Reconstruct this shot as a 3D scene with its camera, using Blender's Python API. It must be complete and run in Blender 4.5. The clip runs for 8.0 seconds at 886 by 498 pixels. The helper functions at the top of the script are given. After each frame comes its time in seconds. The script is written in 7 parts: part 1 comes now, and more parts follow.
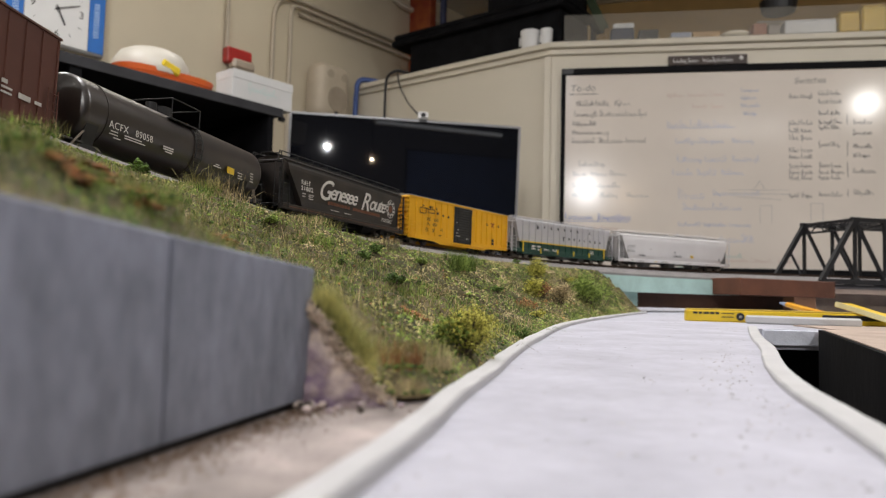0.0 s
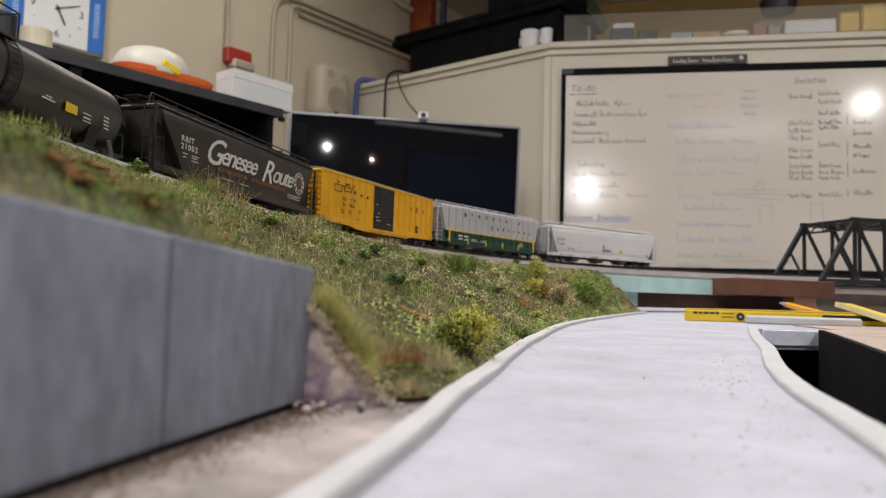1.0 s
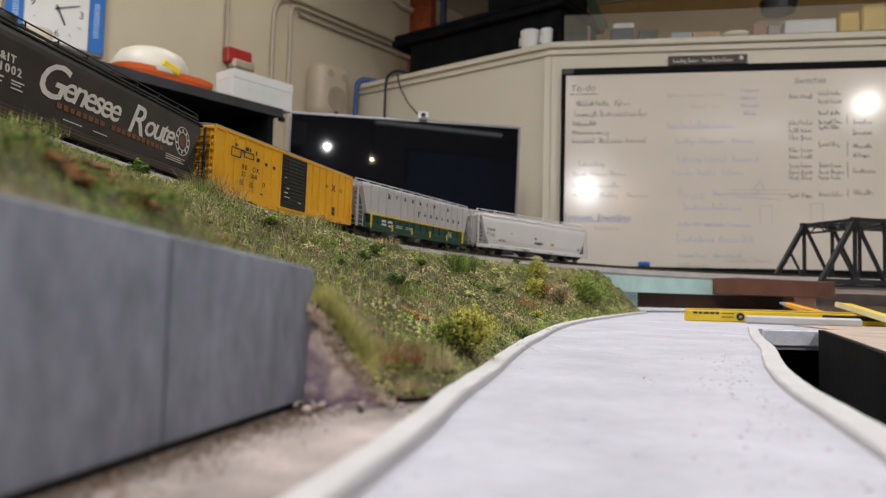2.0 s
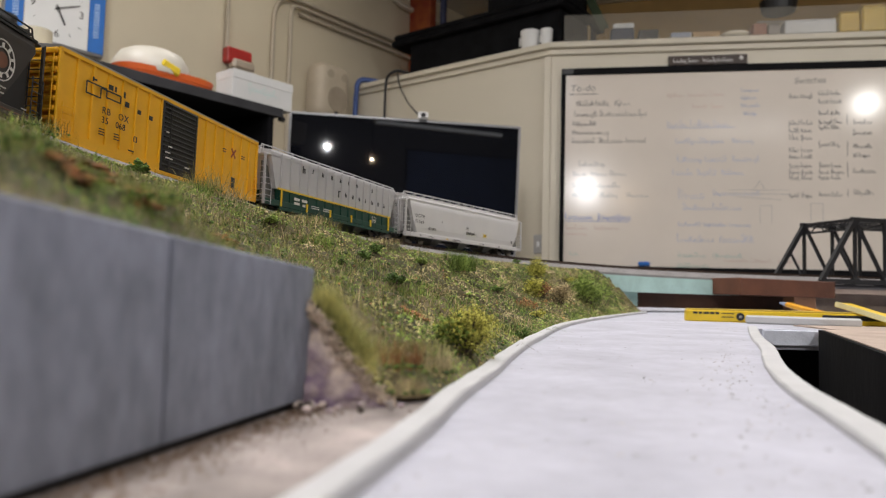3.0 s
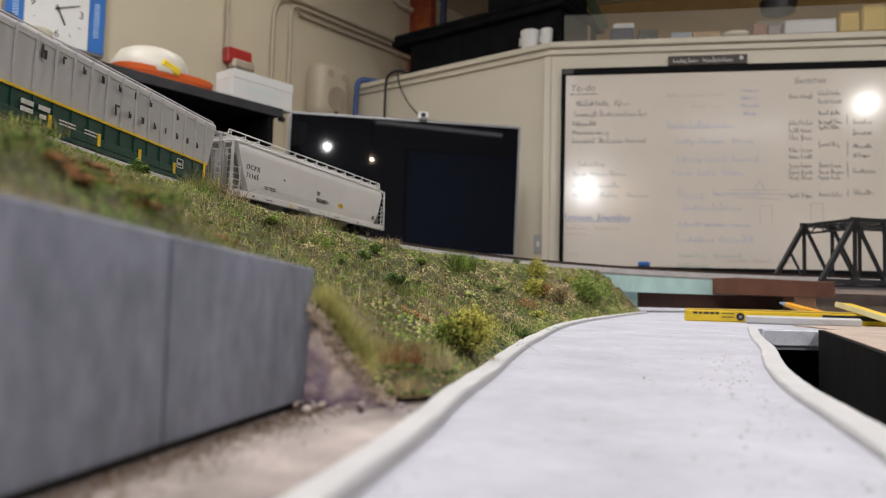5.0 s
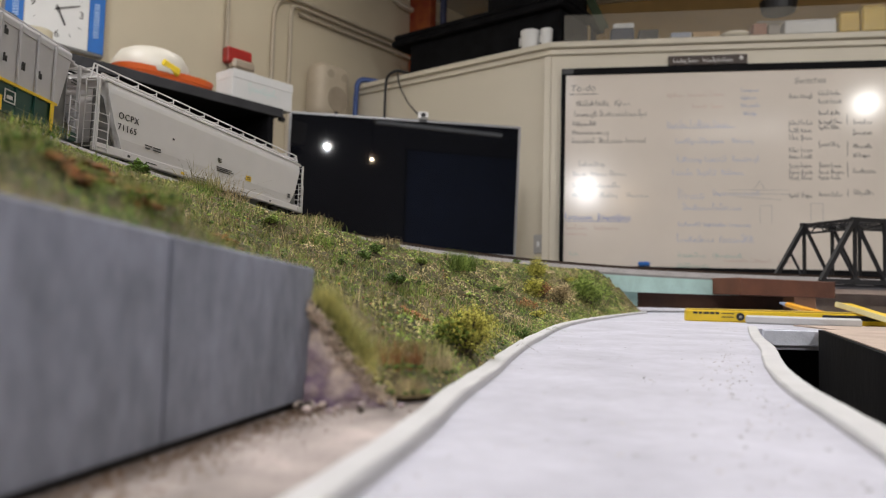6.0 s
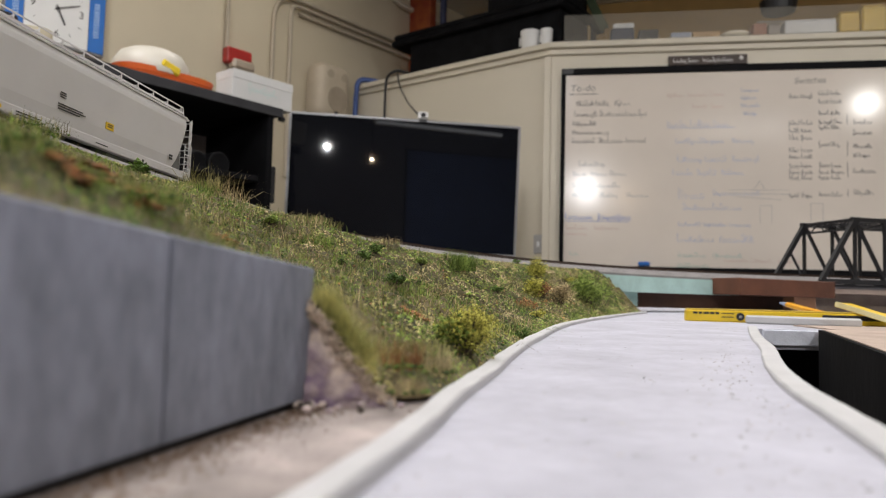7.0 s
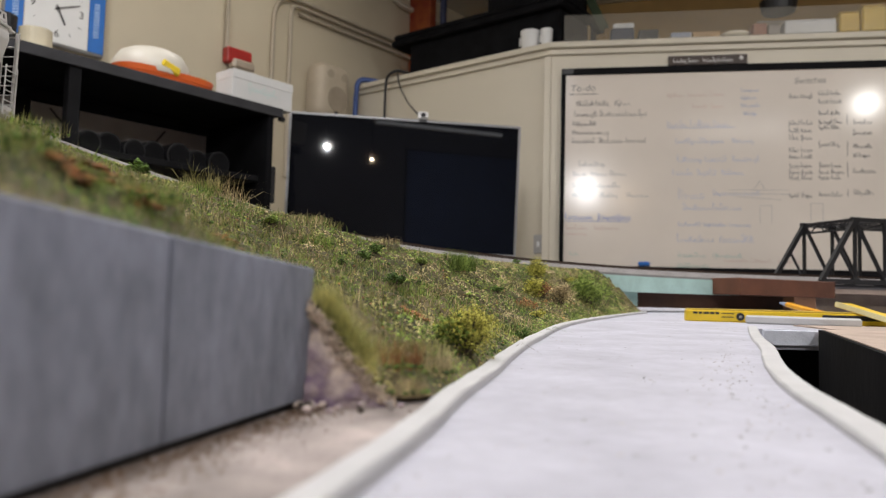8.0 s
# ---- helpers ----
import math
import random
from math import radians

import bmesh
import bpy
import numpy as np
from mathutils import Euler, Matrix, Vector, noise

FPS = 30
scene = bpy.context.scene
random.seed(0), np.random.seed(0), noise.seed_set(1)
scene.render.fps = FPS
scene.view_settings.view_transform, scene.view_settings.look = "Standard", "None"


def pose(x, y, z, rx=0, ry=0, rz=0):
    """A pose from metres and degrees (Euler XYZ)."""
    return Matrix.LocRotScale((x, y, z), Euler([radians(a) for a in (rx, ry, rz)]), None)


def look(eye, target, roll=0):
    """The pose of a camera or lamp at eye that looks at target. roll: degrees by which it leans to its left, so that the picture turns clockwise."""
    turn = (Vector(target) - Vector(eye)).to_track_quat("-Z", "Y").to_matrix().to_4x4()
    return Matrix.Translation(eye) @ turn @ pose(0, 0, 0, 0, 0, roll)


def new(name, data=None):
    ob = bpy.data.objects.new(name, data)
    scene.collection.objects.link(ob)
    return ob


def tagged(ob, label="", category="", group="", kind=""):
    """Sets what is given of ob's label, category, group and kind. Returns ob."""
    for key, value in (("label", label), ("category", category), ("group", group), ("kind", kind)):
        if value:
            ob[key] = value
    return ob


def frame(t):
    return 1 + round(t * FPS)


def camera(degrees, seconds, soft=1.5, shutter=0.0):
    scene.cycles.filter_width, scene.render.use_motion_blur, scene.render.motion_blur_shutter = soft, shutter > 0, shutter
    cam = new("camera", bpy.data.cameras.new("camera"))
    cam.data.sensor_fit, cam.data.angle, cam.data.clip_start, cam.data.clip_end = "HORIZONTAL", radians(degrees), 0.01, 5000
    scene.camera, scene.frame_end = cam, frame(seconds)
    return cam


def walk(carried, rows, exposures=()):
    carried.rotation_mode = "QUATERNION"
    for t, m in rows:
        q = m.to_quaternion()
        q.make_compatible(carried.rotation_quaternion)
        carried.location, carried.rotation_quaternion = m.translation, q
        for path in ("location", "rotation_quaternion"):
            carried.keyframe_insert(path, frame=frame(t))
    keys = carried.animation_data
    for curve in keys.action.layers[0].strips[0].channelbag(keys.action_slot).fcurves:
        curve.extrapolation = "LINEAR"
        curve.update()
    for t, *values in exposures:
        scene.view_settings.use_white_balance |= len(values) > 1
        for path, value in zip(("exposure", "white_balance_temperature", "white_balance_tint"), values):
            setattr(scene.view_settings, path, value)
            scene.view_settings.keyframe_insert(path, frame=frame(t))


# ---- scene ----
cam = camera(64.15, 8.0, 1.1)
cam.data.dof.use_dof = True
cam.data.dof.focus_distance = 0.37
cam.data.dof.aperture_fstop = 20.0
walk(cam, [(0.0, look((0, 0, 0.025), (0, 1, 0.0844), 1.45)), (8.0, look((0, 0, 0.025), (0, 1, 0.0844), 1.45))], exposures=[(0.0, 0.10), (8.0, 0.10)])

# ---- light ----
world = bpy.data.worlds.new("room_world")
scene.world = world
world.use_nodes = True
world.node_tree.nodes["Background"].inputs[0].default_value = (1.0, 0.97, 0.92, 1)
world.node_tree.nodes["Background"].inputs[1].default_value = 0.03

FLOOR_Z, CEIL_Z, TABLE_Z = -1.05, 1.95, 0.003


# ---- materials ----
def mat(name, base, rough=0.6, metal=0.0, var=0.15, size=8.0, bump=0.0, bump_size=200.0, fine=0.0, fine_size=300.0, tint=None, random_obj=0.0, island=0.0, emit=None, coat=0.0, spec=0.5, stretch=1.0):
    """A surface: base colour with broad stains and fine grain, and a bump."""
    m = bpy.data.materials.new(name)
    m.use_nodes = True
    nt = m.node_tree
    bs = nt.nodes["Principled BSDF"]
    L = nt.links.new
    co = nt.nodes.new("ShaderNodeTexCoord")
    def noise_node(scale, detail=4.0):
        n = nt.nodes.new("ShaderNodeTexNoise")
        n.inputs["Scale"].default_value = scale
        n.inputs["Detail"].default_value = detail
        if stretch != 1.0:
            mp = nt.nodes.new("ShaderNodeMapping")
            mp.inputs["Scale"].default_value = (1, 1, stretch)
            L(co.outputs["Object"], mp.inputs["Vector"])
            L(mp.outputs["Vector"], n.inputs["Vector"])
        else:
            L(co.outputs["Object"], n.inputs["Vector"])
        return n
    base = tuple(base) + (1,)
    dark = tuple(max(0, c * (1 - var)) for c in base[:3]) + (1,)
    other = (tuple(tint) + (1,)) if tint else tuple(min(1, c * (1 + var)) for c in base[:3]) + (1,)
    n1 = noise_node(size)
    r = nt.nodes.new("ShaderNodeValToRGB")
    r.color_ramp.elements[0].position, r.color_ramp.elements[1].position = 0.3, 0.7
    r.color_ramp.elements[0].color, r.color_ramp.elements[1].color = dark, other
    L(n1.outputs["Fac"], r.inputs["Fac"])
    col = r.outputs["Color"]
    def scale_by(fac_socket, lo, hi, col):
        mr = nt.nodes.new("ShaderNodeMapRange")
        mr.inputs["To Min"].default_value, mr.inputs["To Max"].default_value = lo, hi
        L(fac_socket, mr.inputs["Value"])
        mx = nt.nodes.new("ShaderNodeMix")
        mx.data_type, mx.blend_type = "RGBA", "MULTIPLY"
        mx.inputs["Factor"].default_value = 1.0
        L(col, mx.inputs["A"])
        L(mr.outputs["Result"], mx.inputs["B"])
        return mx.outputs["Result"]
    if fine:
        n2 = noise_node(fine_size, 3.0)
        col = scale_by(n2.outputs["Fac"], 1 - fine * 1.6, 1 + fine * 1.6, col)
    if random_obj:
        oi = nt.nodes.new("ShaderNodeObjectInfo")
        col = scale_by(oi.outputs["Random"], 1 - random_obj, 1 + random_obj, col)
    if island:
        ge = nt.nodes.new("ShaderNodeNewGeometry")
        col = scale_by(ge.outputs["Random Per Island"], 1 - island, 1 + island, col)
    L(col, bs.inputs["Base Color"])
    bs.inputs["Roughness"].default_value = rough
    bs.inputs["Metallic"].default_value = metal
    bs.inputs["Specular IOR Level"].default_value = spec
    bs.inputs["Coat Weight"].default_value = coat
    if bump:
        n3 = noise_node(bump_size, 5.0)
        b = nt.nodes.new("ShaderNodeBump")
        b.inputs["Strength"].default_value = bump
        b.inputs["Distance"].default_value = 0.3 / bump_size
        L(n3.outputs["Fac"], b.inputs["Height"])
        L(b.outputs["Normal"], bs.inputs["Normal"])
    if emit:
        bs.inputs["Emission Color"].default_value = (*emit[:3], 1)
        bs.inputs["Emission Strength"].default_value = emit[3]
    return m


M_WALL = mat("painted_wall", (0.59, 0.52, 0.39), 0.75, var=0.05, size=2.5, bump=0.15, bump_size=90)
M_PANEL = mat("cream_panel", (0.67, 0.615, 0.505), 0.55, var=0.04, size=2.0, bump=0.08, bump_size=60)
M_BOARD = mat("whiteboard_enamel", (0.72, 0.650, 0.575), 0.15, var=0.04, size=3.0)
M_BLACK = mat("black_plastic", (0.012, 0.012, 0.014), 0.45, var=0.3, size=20, bump=0.05)
M_BLACKWOOD = mat("black_painted_wood", (0.006, 0.006, 0.007), 0.85, spec=0.1, var=0.4, size=14, bump=0.15, bump_size=120)
M_DARKMETAL = mat("dark_grey_metal", (0.008, 0.008, 0.009), 0.8, var=0.25, size=14, spec=0.12)
M_SCREEN = mat("screen_glass", (0.006, 0.0065, 0.009), 0.025, var=0.1, size=3, spec=0.5)
M_SILVER = mat("silver_plastic", (0.30, 0.30, 0.31), 0.42, metal=0.5, var=0.06, size=20)
M_WHITE = mat("white_paint", (0.78, 0.78, 0.77), 0.6, var=0.03, size=12)
M_CARD = mat("white_cardboard", (0.62, 0.62, 0.61), 0.7, var=0.05, size=10)
M_ROAD = mat("white_painted_roadbed", (0.45, 0.448, 0.505), 0.65, var=0.13, size=30, bump=0.45, bump_size=260, fine=0.075, fine_size=240)
M_CURB = mat("cream_foam_curb", (0.51, 0.505, 0.505), 0.7, var=0.06, size=60, bump=0.3, bump_size=500)
M_CONCRETE = mat("grey_cast_wall", (0.238, 0.255, 0.315), 0.72, var=0.22, size=60, bump=0.6, bump_size=500, fine=0.30, fine_size=330, stretch=0.45)
M_PLASTER = mat("dusty_plaster_ground", (0.38, 0.325, 0.30), 0.9, var=0.4, size=60, bump=0.7, bump_size=500, fine=0.12, fine_size=900)
M_ROCK = mat("purple_grey_rock", (0.20, 0.125, 0.25), 0.85, var=0.25, size=170, bump=0.8, bump_size=350, fine=0.15, tint=(0.66, 0.55, 0.46))
M_SOIL = mat("turf_soil", (0.075, 0.085, 0.025), 0.95, var=0.55, size=34, bump=1.0, bump_size=450, fine=0.3, fine_size=600, tint=(0.12, 0.090, 0.042))
M_BALLAST = mat("grey_ballast", (0.22, 0.205, 0.20), 0.9, var=0.12, size=60, bump=1.0, bump_size=900, fine=0.3, fine_size=1500)
M_RAIL = mat("rusty_rail", (0.07, 0.042, 0.03), 0.5, metal=0.6, var=0.3, size=120)
M_TIE = mat("brown_tie", (0.06, 0.045, 0.035), 0.85, var=0.3, size=200)
M_FOAM = mat("mint_foam", (0.42, 0.60, 0.56), 0.8, var=0.1, size=40, bump=0.5, bump_size=500, fine=0.06)
M_BROWN = mat("brown_stained_board", (0.075, 0.03, 0.016), 0.7, var=0.3, size=25, bump=0.2, bump_size=120)
M_TABLE = mat("tan_benchtop", (0.42, 0.33, 0.27), 0.8, var=0.15, size=25, bump=0.4, bump_size=300, fine=0.1)
M_YELLOWTOOL = mat("yellow_enamel", (0.75, 0.52, 0.02), 0.4, var=0.08, size=60)
M_FLOOR = mat("grey_floor", (0.20, 0.19, 0.18), 0.6, var=0.2, size=3, bump=0.1)
M_CEIL = mat("ceiling_tiles", (0.72, 0.71, 0.68), 0.8, var=0.06, size=4, bump=0.2)
M_BOXCAR = mat("yellow_boxcar_paint", (0.78, 0.40, 0.010), 0.42, var=0.05, size=60, fine=0.03, bump=0.05, bump_size=800)
M_DOOR = mat("black_door_paint", (0.02, 0.02, 0.02), 0.45, var=0.2, size=80)
M_GREYCAR = mat("light_grey_paint", (0.45, 0.44, 0.45), 0.45, var=0.05, size=40, fine=0.02)
M_CENTERGREY = mat("pale_grey_paint", (0.62, 0.605, 0.60), 0.42, var=0.04, size=40)
M_GREENCAR = mat("dark_green_paint", (0.008, 0.05, 0.035), 0.4, var=0.1, size=40)
M_BLACKCAR = mat("weathered_black_paint", (0.017, 0.015, 0.014), 0.36, var=0.2, size=50, fine=0.06, tint=(0.036, 0.028, 0.023))
M_TANK = mat("tank_black_paint", (0.022, 0.0175, 0.015), 0.32, var=0.2, size=40, tint=(0.036, 0.027, 0.022), spec=0.8)
M_BROWNCAR = mat("oxide_red_paint", (0.11, 0.035, 0.022), 0.6, var=0.12, size=50)
M_UNDER = mat("underframe_black", (0.012, 0.012, 0.012), 0.6, var=0.2, size=100)
M_WHEEL = mat("wheel_steel", (0.22, 0.20, 0.18), 0.35, metal=0.8, var=0.2, size=150)
M_LETTER = mat("white_lettering", (0.62, 0.60, 0.57), 0.5, var=0.1, size=200)
M_LETTERBLACK = mat("black_lettering", (0.02, 0.02, 0.02), 0.5, var=0.1, size=200)
M_LETTERORANGE = mat("faded_orange_lettering", (0.16, 0.06, 0.03), 0.5, var=0.15, size=200)
M_STRIPE = mat("yellow_stripe_paint", (0.75, 0.50, 0.02), 0.4, var=0.06, size=100)

M_TAN = mat("tan_wood_panel", (0.46, 0.29, 0.10), 0.6, var=0.15, size=5)
M_DIFFUSER = mat("lit_diffuser", (0.9, 0.9, 0.9), 0.5, emit=(1, 0.95, 0.86, 3.0))

# ---- mesh helpers ----
def obj(name, bm, material, parent=None, label="", smooth=False):
    me = bpy.data.meshes.new(name)
    bm.to_mesh(me)
    bm.free()
    for mm in (material if isinstance(material, (list, tuple)) else [material]):
        me.materials.append(mm)
    if smooth:
        for p in me.polygons:
            p.use_smooth = True
    ob = new(name, me)
    if parent is not None:
        ob.parent = parent
    if label:
        ob["label"] = label
    return ob


def part(name, bm, material, parent, label="", smooth=False):
    return obj(name, bm, material, parent, label, smooth)


def share(name, me, parent, m, label=""):
    """Another object on one mesh, at the pose m in its parent's space."""
    ob = new(name, me)
    ob.parent = parent
    ob.matrix_basis = m
    if label:
        ob["label"] = label
    return ob


def thing(name, label, category, m=None, group="", kind=""):
    e = tagged(new(name), label, category, group, kind)
    if m is not None:
        e.matrix_basis = m
    return e


def box(bm, lo, hi, bevel=0.0, m=None, seg=1):
    """A box between two corners, with rounded edges."""
    lo, hi = Vector(lo), Vector(hi)
    mm = Matrix.Translation((lo + hi) / 2) @ Matrix.Diagonal((*(hi - lo), 1))
    vs = bmesh.ops.create_cube(bm, size=1, matrix=mm)["verts"]
    if bevel:
        es = list({e for v in vs for e in v.link_edges})
        r = bmesh.ops.bevel(bm, geom=es, offset=bevel, segments=seg, affect="EDGES", profile=0.5)
        vs = list({v for f in r["faces"] for v in f.verts} | {v for v in vs if v.is_valid})
    if m is not None:
        bmesh.ops.transform(bm, matrix=m, verts=vs)
    return bm


def cube(lo, hi, bevel=0.0, m=None, seg=1):
    return box(bmesh.new(), lo, hi, bevel, m, seg)


def rod(bm, a, b, r, seg=10, r2=None):
    """A round bar from a to b."""
    a, b = Vector(a), Vector(b)
    d = b - a
    m = Matrix.Translation((a + b) / 2) @ d.to_track_quat("Z", "Y").to_matrix().to_4x4()
    bmesh.ops.create_cone(bm, cap_ends=True, segments=seg, radius1=r, radius2=r if r2 is None else r2, depth=d.length, matrix=m)
    return bm


def bar(bm, a, b, w, h, up=(0, 0, 1)):
    """A square bar from a to b: w across, h along up."""
    a, b, up = Vector(a), Vector(b), Vector(up)
    d = (b - a).normalized()
    side = d.cross(up).normalized()
    u2 = side.cross(d).normalized()
    m = Matrix.Identity(4)
    for i, c in enumerate((side * w, (b - a), u2 * h)):
        for k in range(3):
            m[k][i] = c[k]
    m.translation = (a + b) / 2
    bmesh.ops.create_cube(bm, size=1, matrix=m)
    return bm


def prism(bm, pts, lo, hi, axis="z"):
    """A closed outline drawn out from lo to hi along an axis. pts: (a, b) pairs."""
    def P(a, b, c):
        return {"z": (a, b, c), "y": (a, c, b), "x": (c, a, b)}[axis]
    f1 = [bm.verts.new(P(a, b, lo)) for a, b in pts]
    f2 = [bm.verts.new(P(a, b, hi)) for a, b in pts]
    bm.faces.new(f1)
    bm.faces.new(f2)
    n = len(pts)
    for i in range(n):
        bm.faces.new((f1[i], f1[(i + 1) % n], f2[(i + 1) % n], f2[i]))
    bmesh.ops.recalc_face_normals(bm, faces=bm.faces)
    return bm


def text_mesh(words, size, depth=0.0004, extrude=True, shear=0.0, align="LEFT", spacing=1.0, bold=0.0):
    """The words as a thin solid mesh in the xy plane, from the built-in font."""
    cu = bpy.data.curves.new("words", "FONT")
    cu.body, cu.size, cu.extrude, cu.shear, cu.align_x, cu.space_character = words, size, depth / 2, shear, align, spacing
    cu.resolution_u, cu.offset = 3, bold
    ob = bpy.data.objects.new("words", cu)
    me = bpy.data.meshes.new_from_object(ob)
    bpy.data.objects.remove(ob)
    return me


# ---- the track's line ----
def heading(s):
    s = min(max(s, -0.5), 1.0)
    return 1.3178 - 0.9552 * s - 0.1771 * s * s + 0.0533 * s ** 3


STEP = 0.002
LINE = {}
def build_line():
    x, y = -0.1486, 0.4105
    for i in range(0, 1000):
        LINE[i] = (x, y)
        a = heading((i + 0.5) * STEP)
        x, y = x + math.cos(a) * STEP, y + math.sin(a) * STEP
    x, y = -0.1486, 0.4105
    for i in range(0, -820, -1):
        LINE[i] = (x, y)
        a = heading((i - 0.5) * STEP)
        x, y = x - math.cos(a) * STEP, y - math.sin(a) * STEP
build_line()


def rail_z(s):
    s = min(max(s, -0.5), 0.95)
    return 0.0797 - 0.0301 * s + 0.0158 * s * s


def track(s, off=0.0, up=0.0):
    """A point at s along the track: off to its left from the centre, up from the rail tops."""
    i = int(math.floor(s / STEP))
    f = s / STEP - i
    x = LINE[i][0] * (1 - f) + LINE[i + 1][0] * f
    y = LINE[i][1] * (1 - f) + LINE[i + 1][1] * f
    a = heading(s)
    o = off + 0.0185
    return Vector((x - math.sin(a) * o, y + math.cos(a) * o, rail_z(s) + up))


def berm(s, off):
    """How much higher the ballast is heaped outside the near rail, along the near part of the line."""
    lift = float(np.interp(s, (0.0, 0.05, 0.10, 0.15, 0.20, 0.25), (0.0074, 0.0064, 0.0047, 0.0028, 0.0010, 0.0)))
    return lift * float(np.interp(-off, (0.0130, 0.0235), (0.0, 1.0)))


def sweep(bm, profile, s0, s1, step=0.01, closed=True, heaped=False):
    """A profile of (off, up) pairs drawn along the track."""
    n = max(2, int(round((s1 - s0) / step)))
    rows = [[bm.verts.new(track(s0 + (s1 - s0) * i / n, o, u + (berm(s0 + (s1 - s0) * i / n, o) if heaped else 0))) for o, u in profile] for i in range(n + 1)]
    k = len(profile)
    for a, b in zip(rows, rows[1:]):
        for i in range(k if closed else k - 1):
            bm.faces.new((a[i], a[(i + 1) % k], b[(i + 1) % k], b[i]))
    if closed:
        bm.faces.new(rows[0])
        bm.faces.new(rows[-1])
    bmesh.ops.recalc_face_normals(bm, faces=bm.faces)
    return bm


# ---- room ----
def plan_wall(name, a, b, z0, z1, thick, material, label, openings=()):
    """A straight wall from a to b in plan; its thickness lies to the left of a->b."""
    a, b = Vector((*a, 0)), Vector((*b, 0))
    ang = math.atan2(b.y - a.y, b.x - a.x)
    bm = cube((0, 0, z0), ((b - a).length, thick, z1), 0.004)
    ob = obj(name, bm, material)
    ob.matrix_basis = Matrix.Translation(a) @ Matrix.Rotation(ang, 4, "Z")
    return tagged(ob, label, "wall", kind="structure")


CORNER = Vector((-0.52, 4.08))
ALONG = Vector((0.634, 0.773))          # along the long wall, away from the camera
ACROSS = Vector((0.785, -0.62))         # along the partition
def room_xy(u, v):
    """u along the long wall from its far corner towards the camera, v into the room."""
    return Vector((CORNER.x - ALONG.x * u + ACROSS.x * v, CORNER.y - ALONG.y * u + ACROSS.y * v))


FAR = CORNER + ALONG * 1.0
BACK = room_xy(7.5, 0)
plan_wall("wall_west", BACK, FAR, FLOOR_Z, CEIL_Z, 0.12, M_WALL, "beige painted long wall with conduit on it")
EDGE = Vector((0.49, 3.295))            # the corner of the partition
WB_END = Vector((3.6, 2.762))
def partition():
    plan_wall("wall_partition_side", CORNER, EDGE, FLOOR_Z, 1.178, 0.10, M_PANEL, "cream painted partition of part height")
    plan_wall("wall_partition_front", EDGE, WB_END, FLOOR_Z, 1.178, 0.10, M_PANEL, "cream painted partition behind the whiteboard")
partition()
UP1, UP2 = FAR, Vector((4.2, 3.6))
plan_wall("wall_north", UP1, UP2, FLOOR_Z, CEIL_Z, 0.12, M_TAN, "tan panelled wall above the storage shelf")
plan_wall("wall_east", UP2, Vector((4.2, -3.5)), FLOOR_Z, CEIL_Z, 0.12, M_WALL, "beige painted side wall")
plan_wall("wall_south", Vector((4.2, -3.5)), BACK, FLOOR_Z, CEIL_Z, 0.12, mat("dark_end_paint", (0.11, 0.105, 0.10), 0.8, var=0.15, size=3, bump=0.1, bump_size=90), "dark painted end wall")
tagged(obj("floor", cube((-6.5, -4.5, FLOOR_Z - 0.1), (5, 6, FLOOR_Z)), M_FLOOR), "worn grey floor", "floor", kind="structure")
tagged(obj("ceiling", cube((-6.5, -4.5, CEIL_Z), (5, 6, CEIL_Z + 0.1)), M_CEIL), "off-white ceiling", "ceiling", kind="structure")


def lamp(name, loc, sx, sy, watts, colour):
    li = bpy.data.lights.new(name, "AREA")
    li.shape, li.size, li.size_y, li.energy, li.color = "RECTANGLE", sx, sy, watts, colour
    ob = new(name, li)
    ob.location = loc
    return ob


for lx, ly, pw, turn in ((-0.15, 0.62, 26.5, 90), (1.7, 1.3, 17.5, 0), (-1.3, -1.6, 9, 0), (1.6, -1.6, 9, 0), (-1.4, 1.3, 15, 90), (-0.62, 2.75, 0.8, 90)):
    fx = thing("ceiling_light", "white fluorescent ceiling light with a glowing diffuser", "light", pose(lx, ly, CEIL_Z, 0, 0, turn), group="ceiling lights")
    part("frame", cube((-0.62, -0.17, -0.07), (0.62, 0.17, 0), 0.01), M_WHITE, fx)
    part("diffuser", cube((-0.58, -0.14, -0.085), (0.58, 0.14, -0.0705), 0.005), M_DIFFUSER, fx)
    lamp("ceiling_lamp", (lx, ly, CEIL_Z - 0.09), *((0.26, 1.1) if turn else (1.1, 0.26)), pw, (0.985, 0.965, 0.975))


def spot_lamp(at, target, watts, colour, size, label):
    """A bell-shaped lamp on a drop rod, its bright face turned to the layout."""
    at, target = Vector(at), Vector(target)
    fx = thing("pendant_lamp", label, "light", Matrix.Translation(at), group="pendant lamps")
    q = (target - at).to_track_quat("-Z", "Y").to_matrix().to_4x4()
    bm = bmesh.new()
    bmesh.ops.create_cone(bm, cap_ends=False, segments=24, radius1=size * 0.62, radius2=size * 0.25, depth=size, matrix=q @ Matrix.Translation((0, 0, size * 0.5)))
    part("shade", bm, M_WHITE, fx)
    part("rod", rod(bmesh.new(), (0, 0, size * 0.8), (0, 0, CEIL_Z - at.z), 0.008, 10), M_DARKMETAL, fx)
    li = bpy.data.lights.new("pendant_bulb", "AREA")
    li.shape, li.size, li.energy, li.color = "DISK", size, watts, colour
    ob = new("pendant_bulb", li)
    ob.matrix_basis = Matrix.Translation(at) @ q


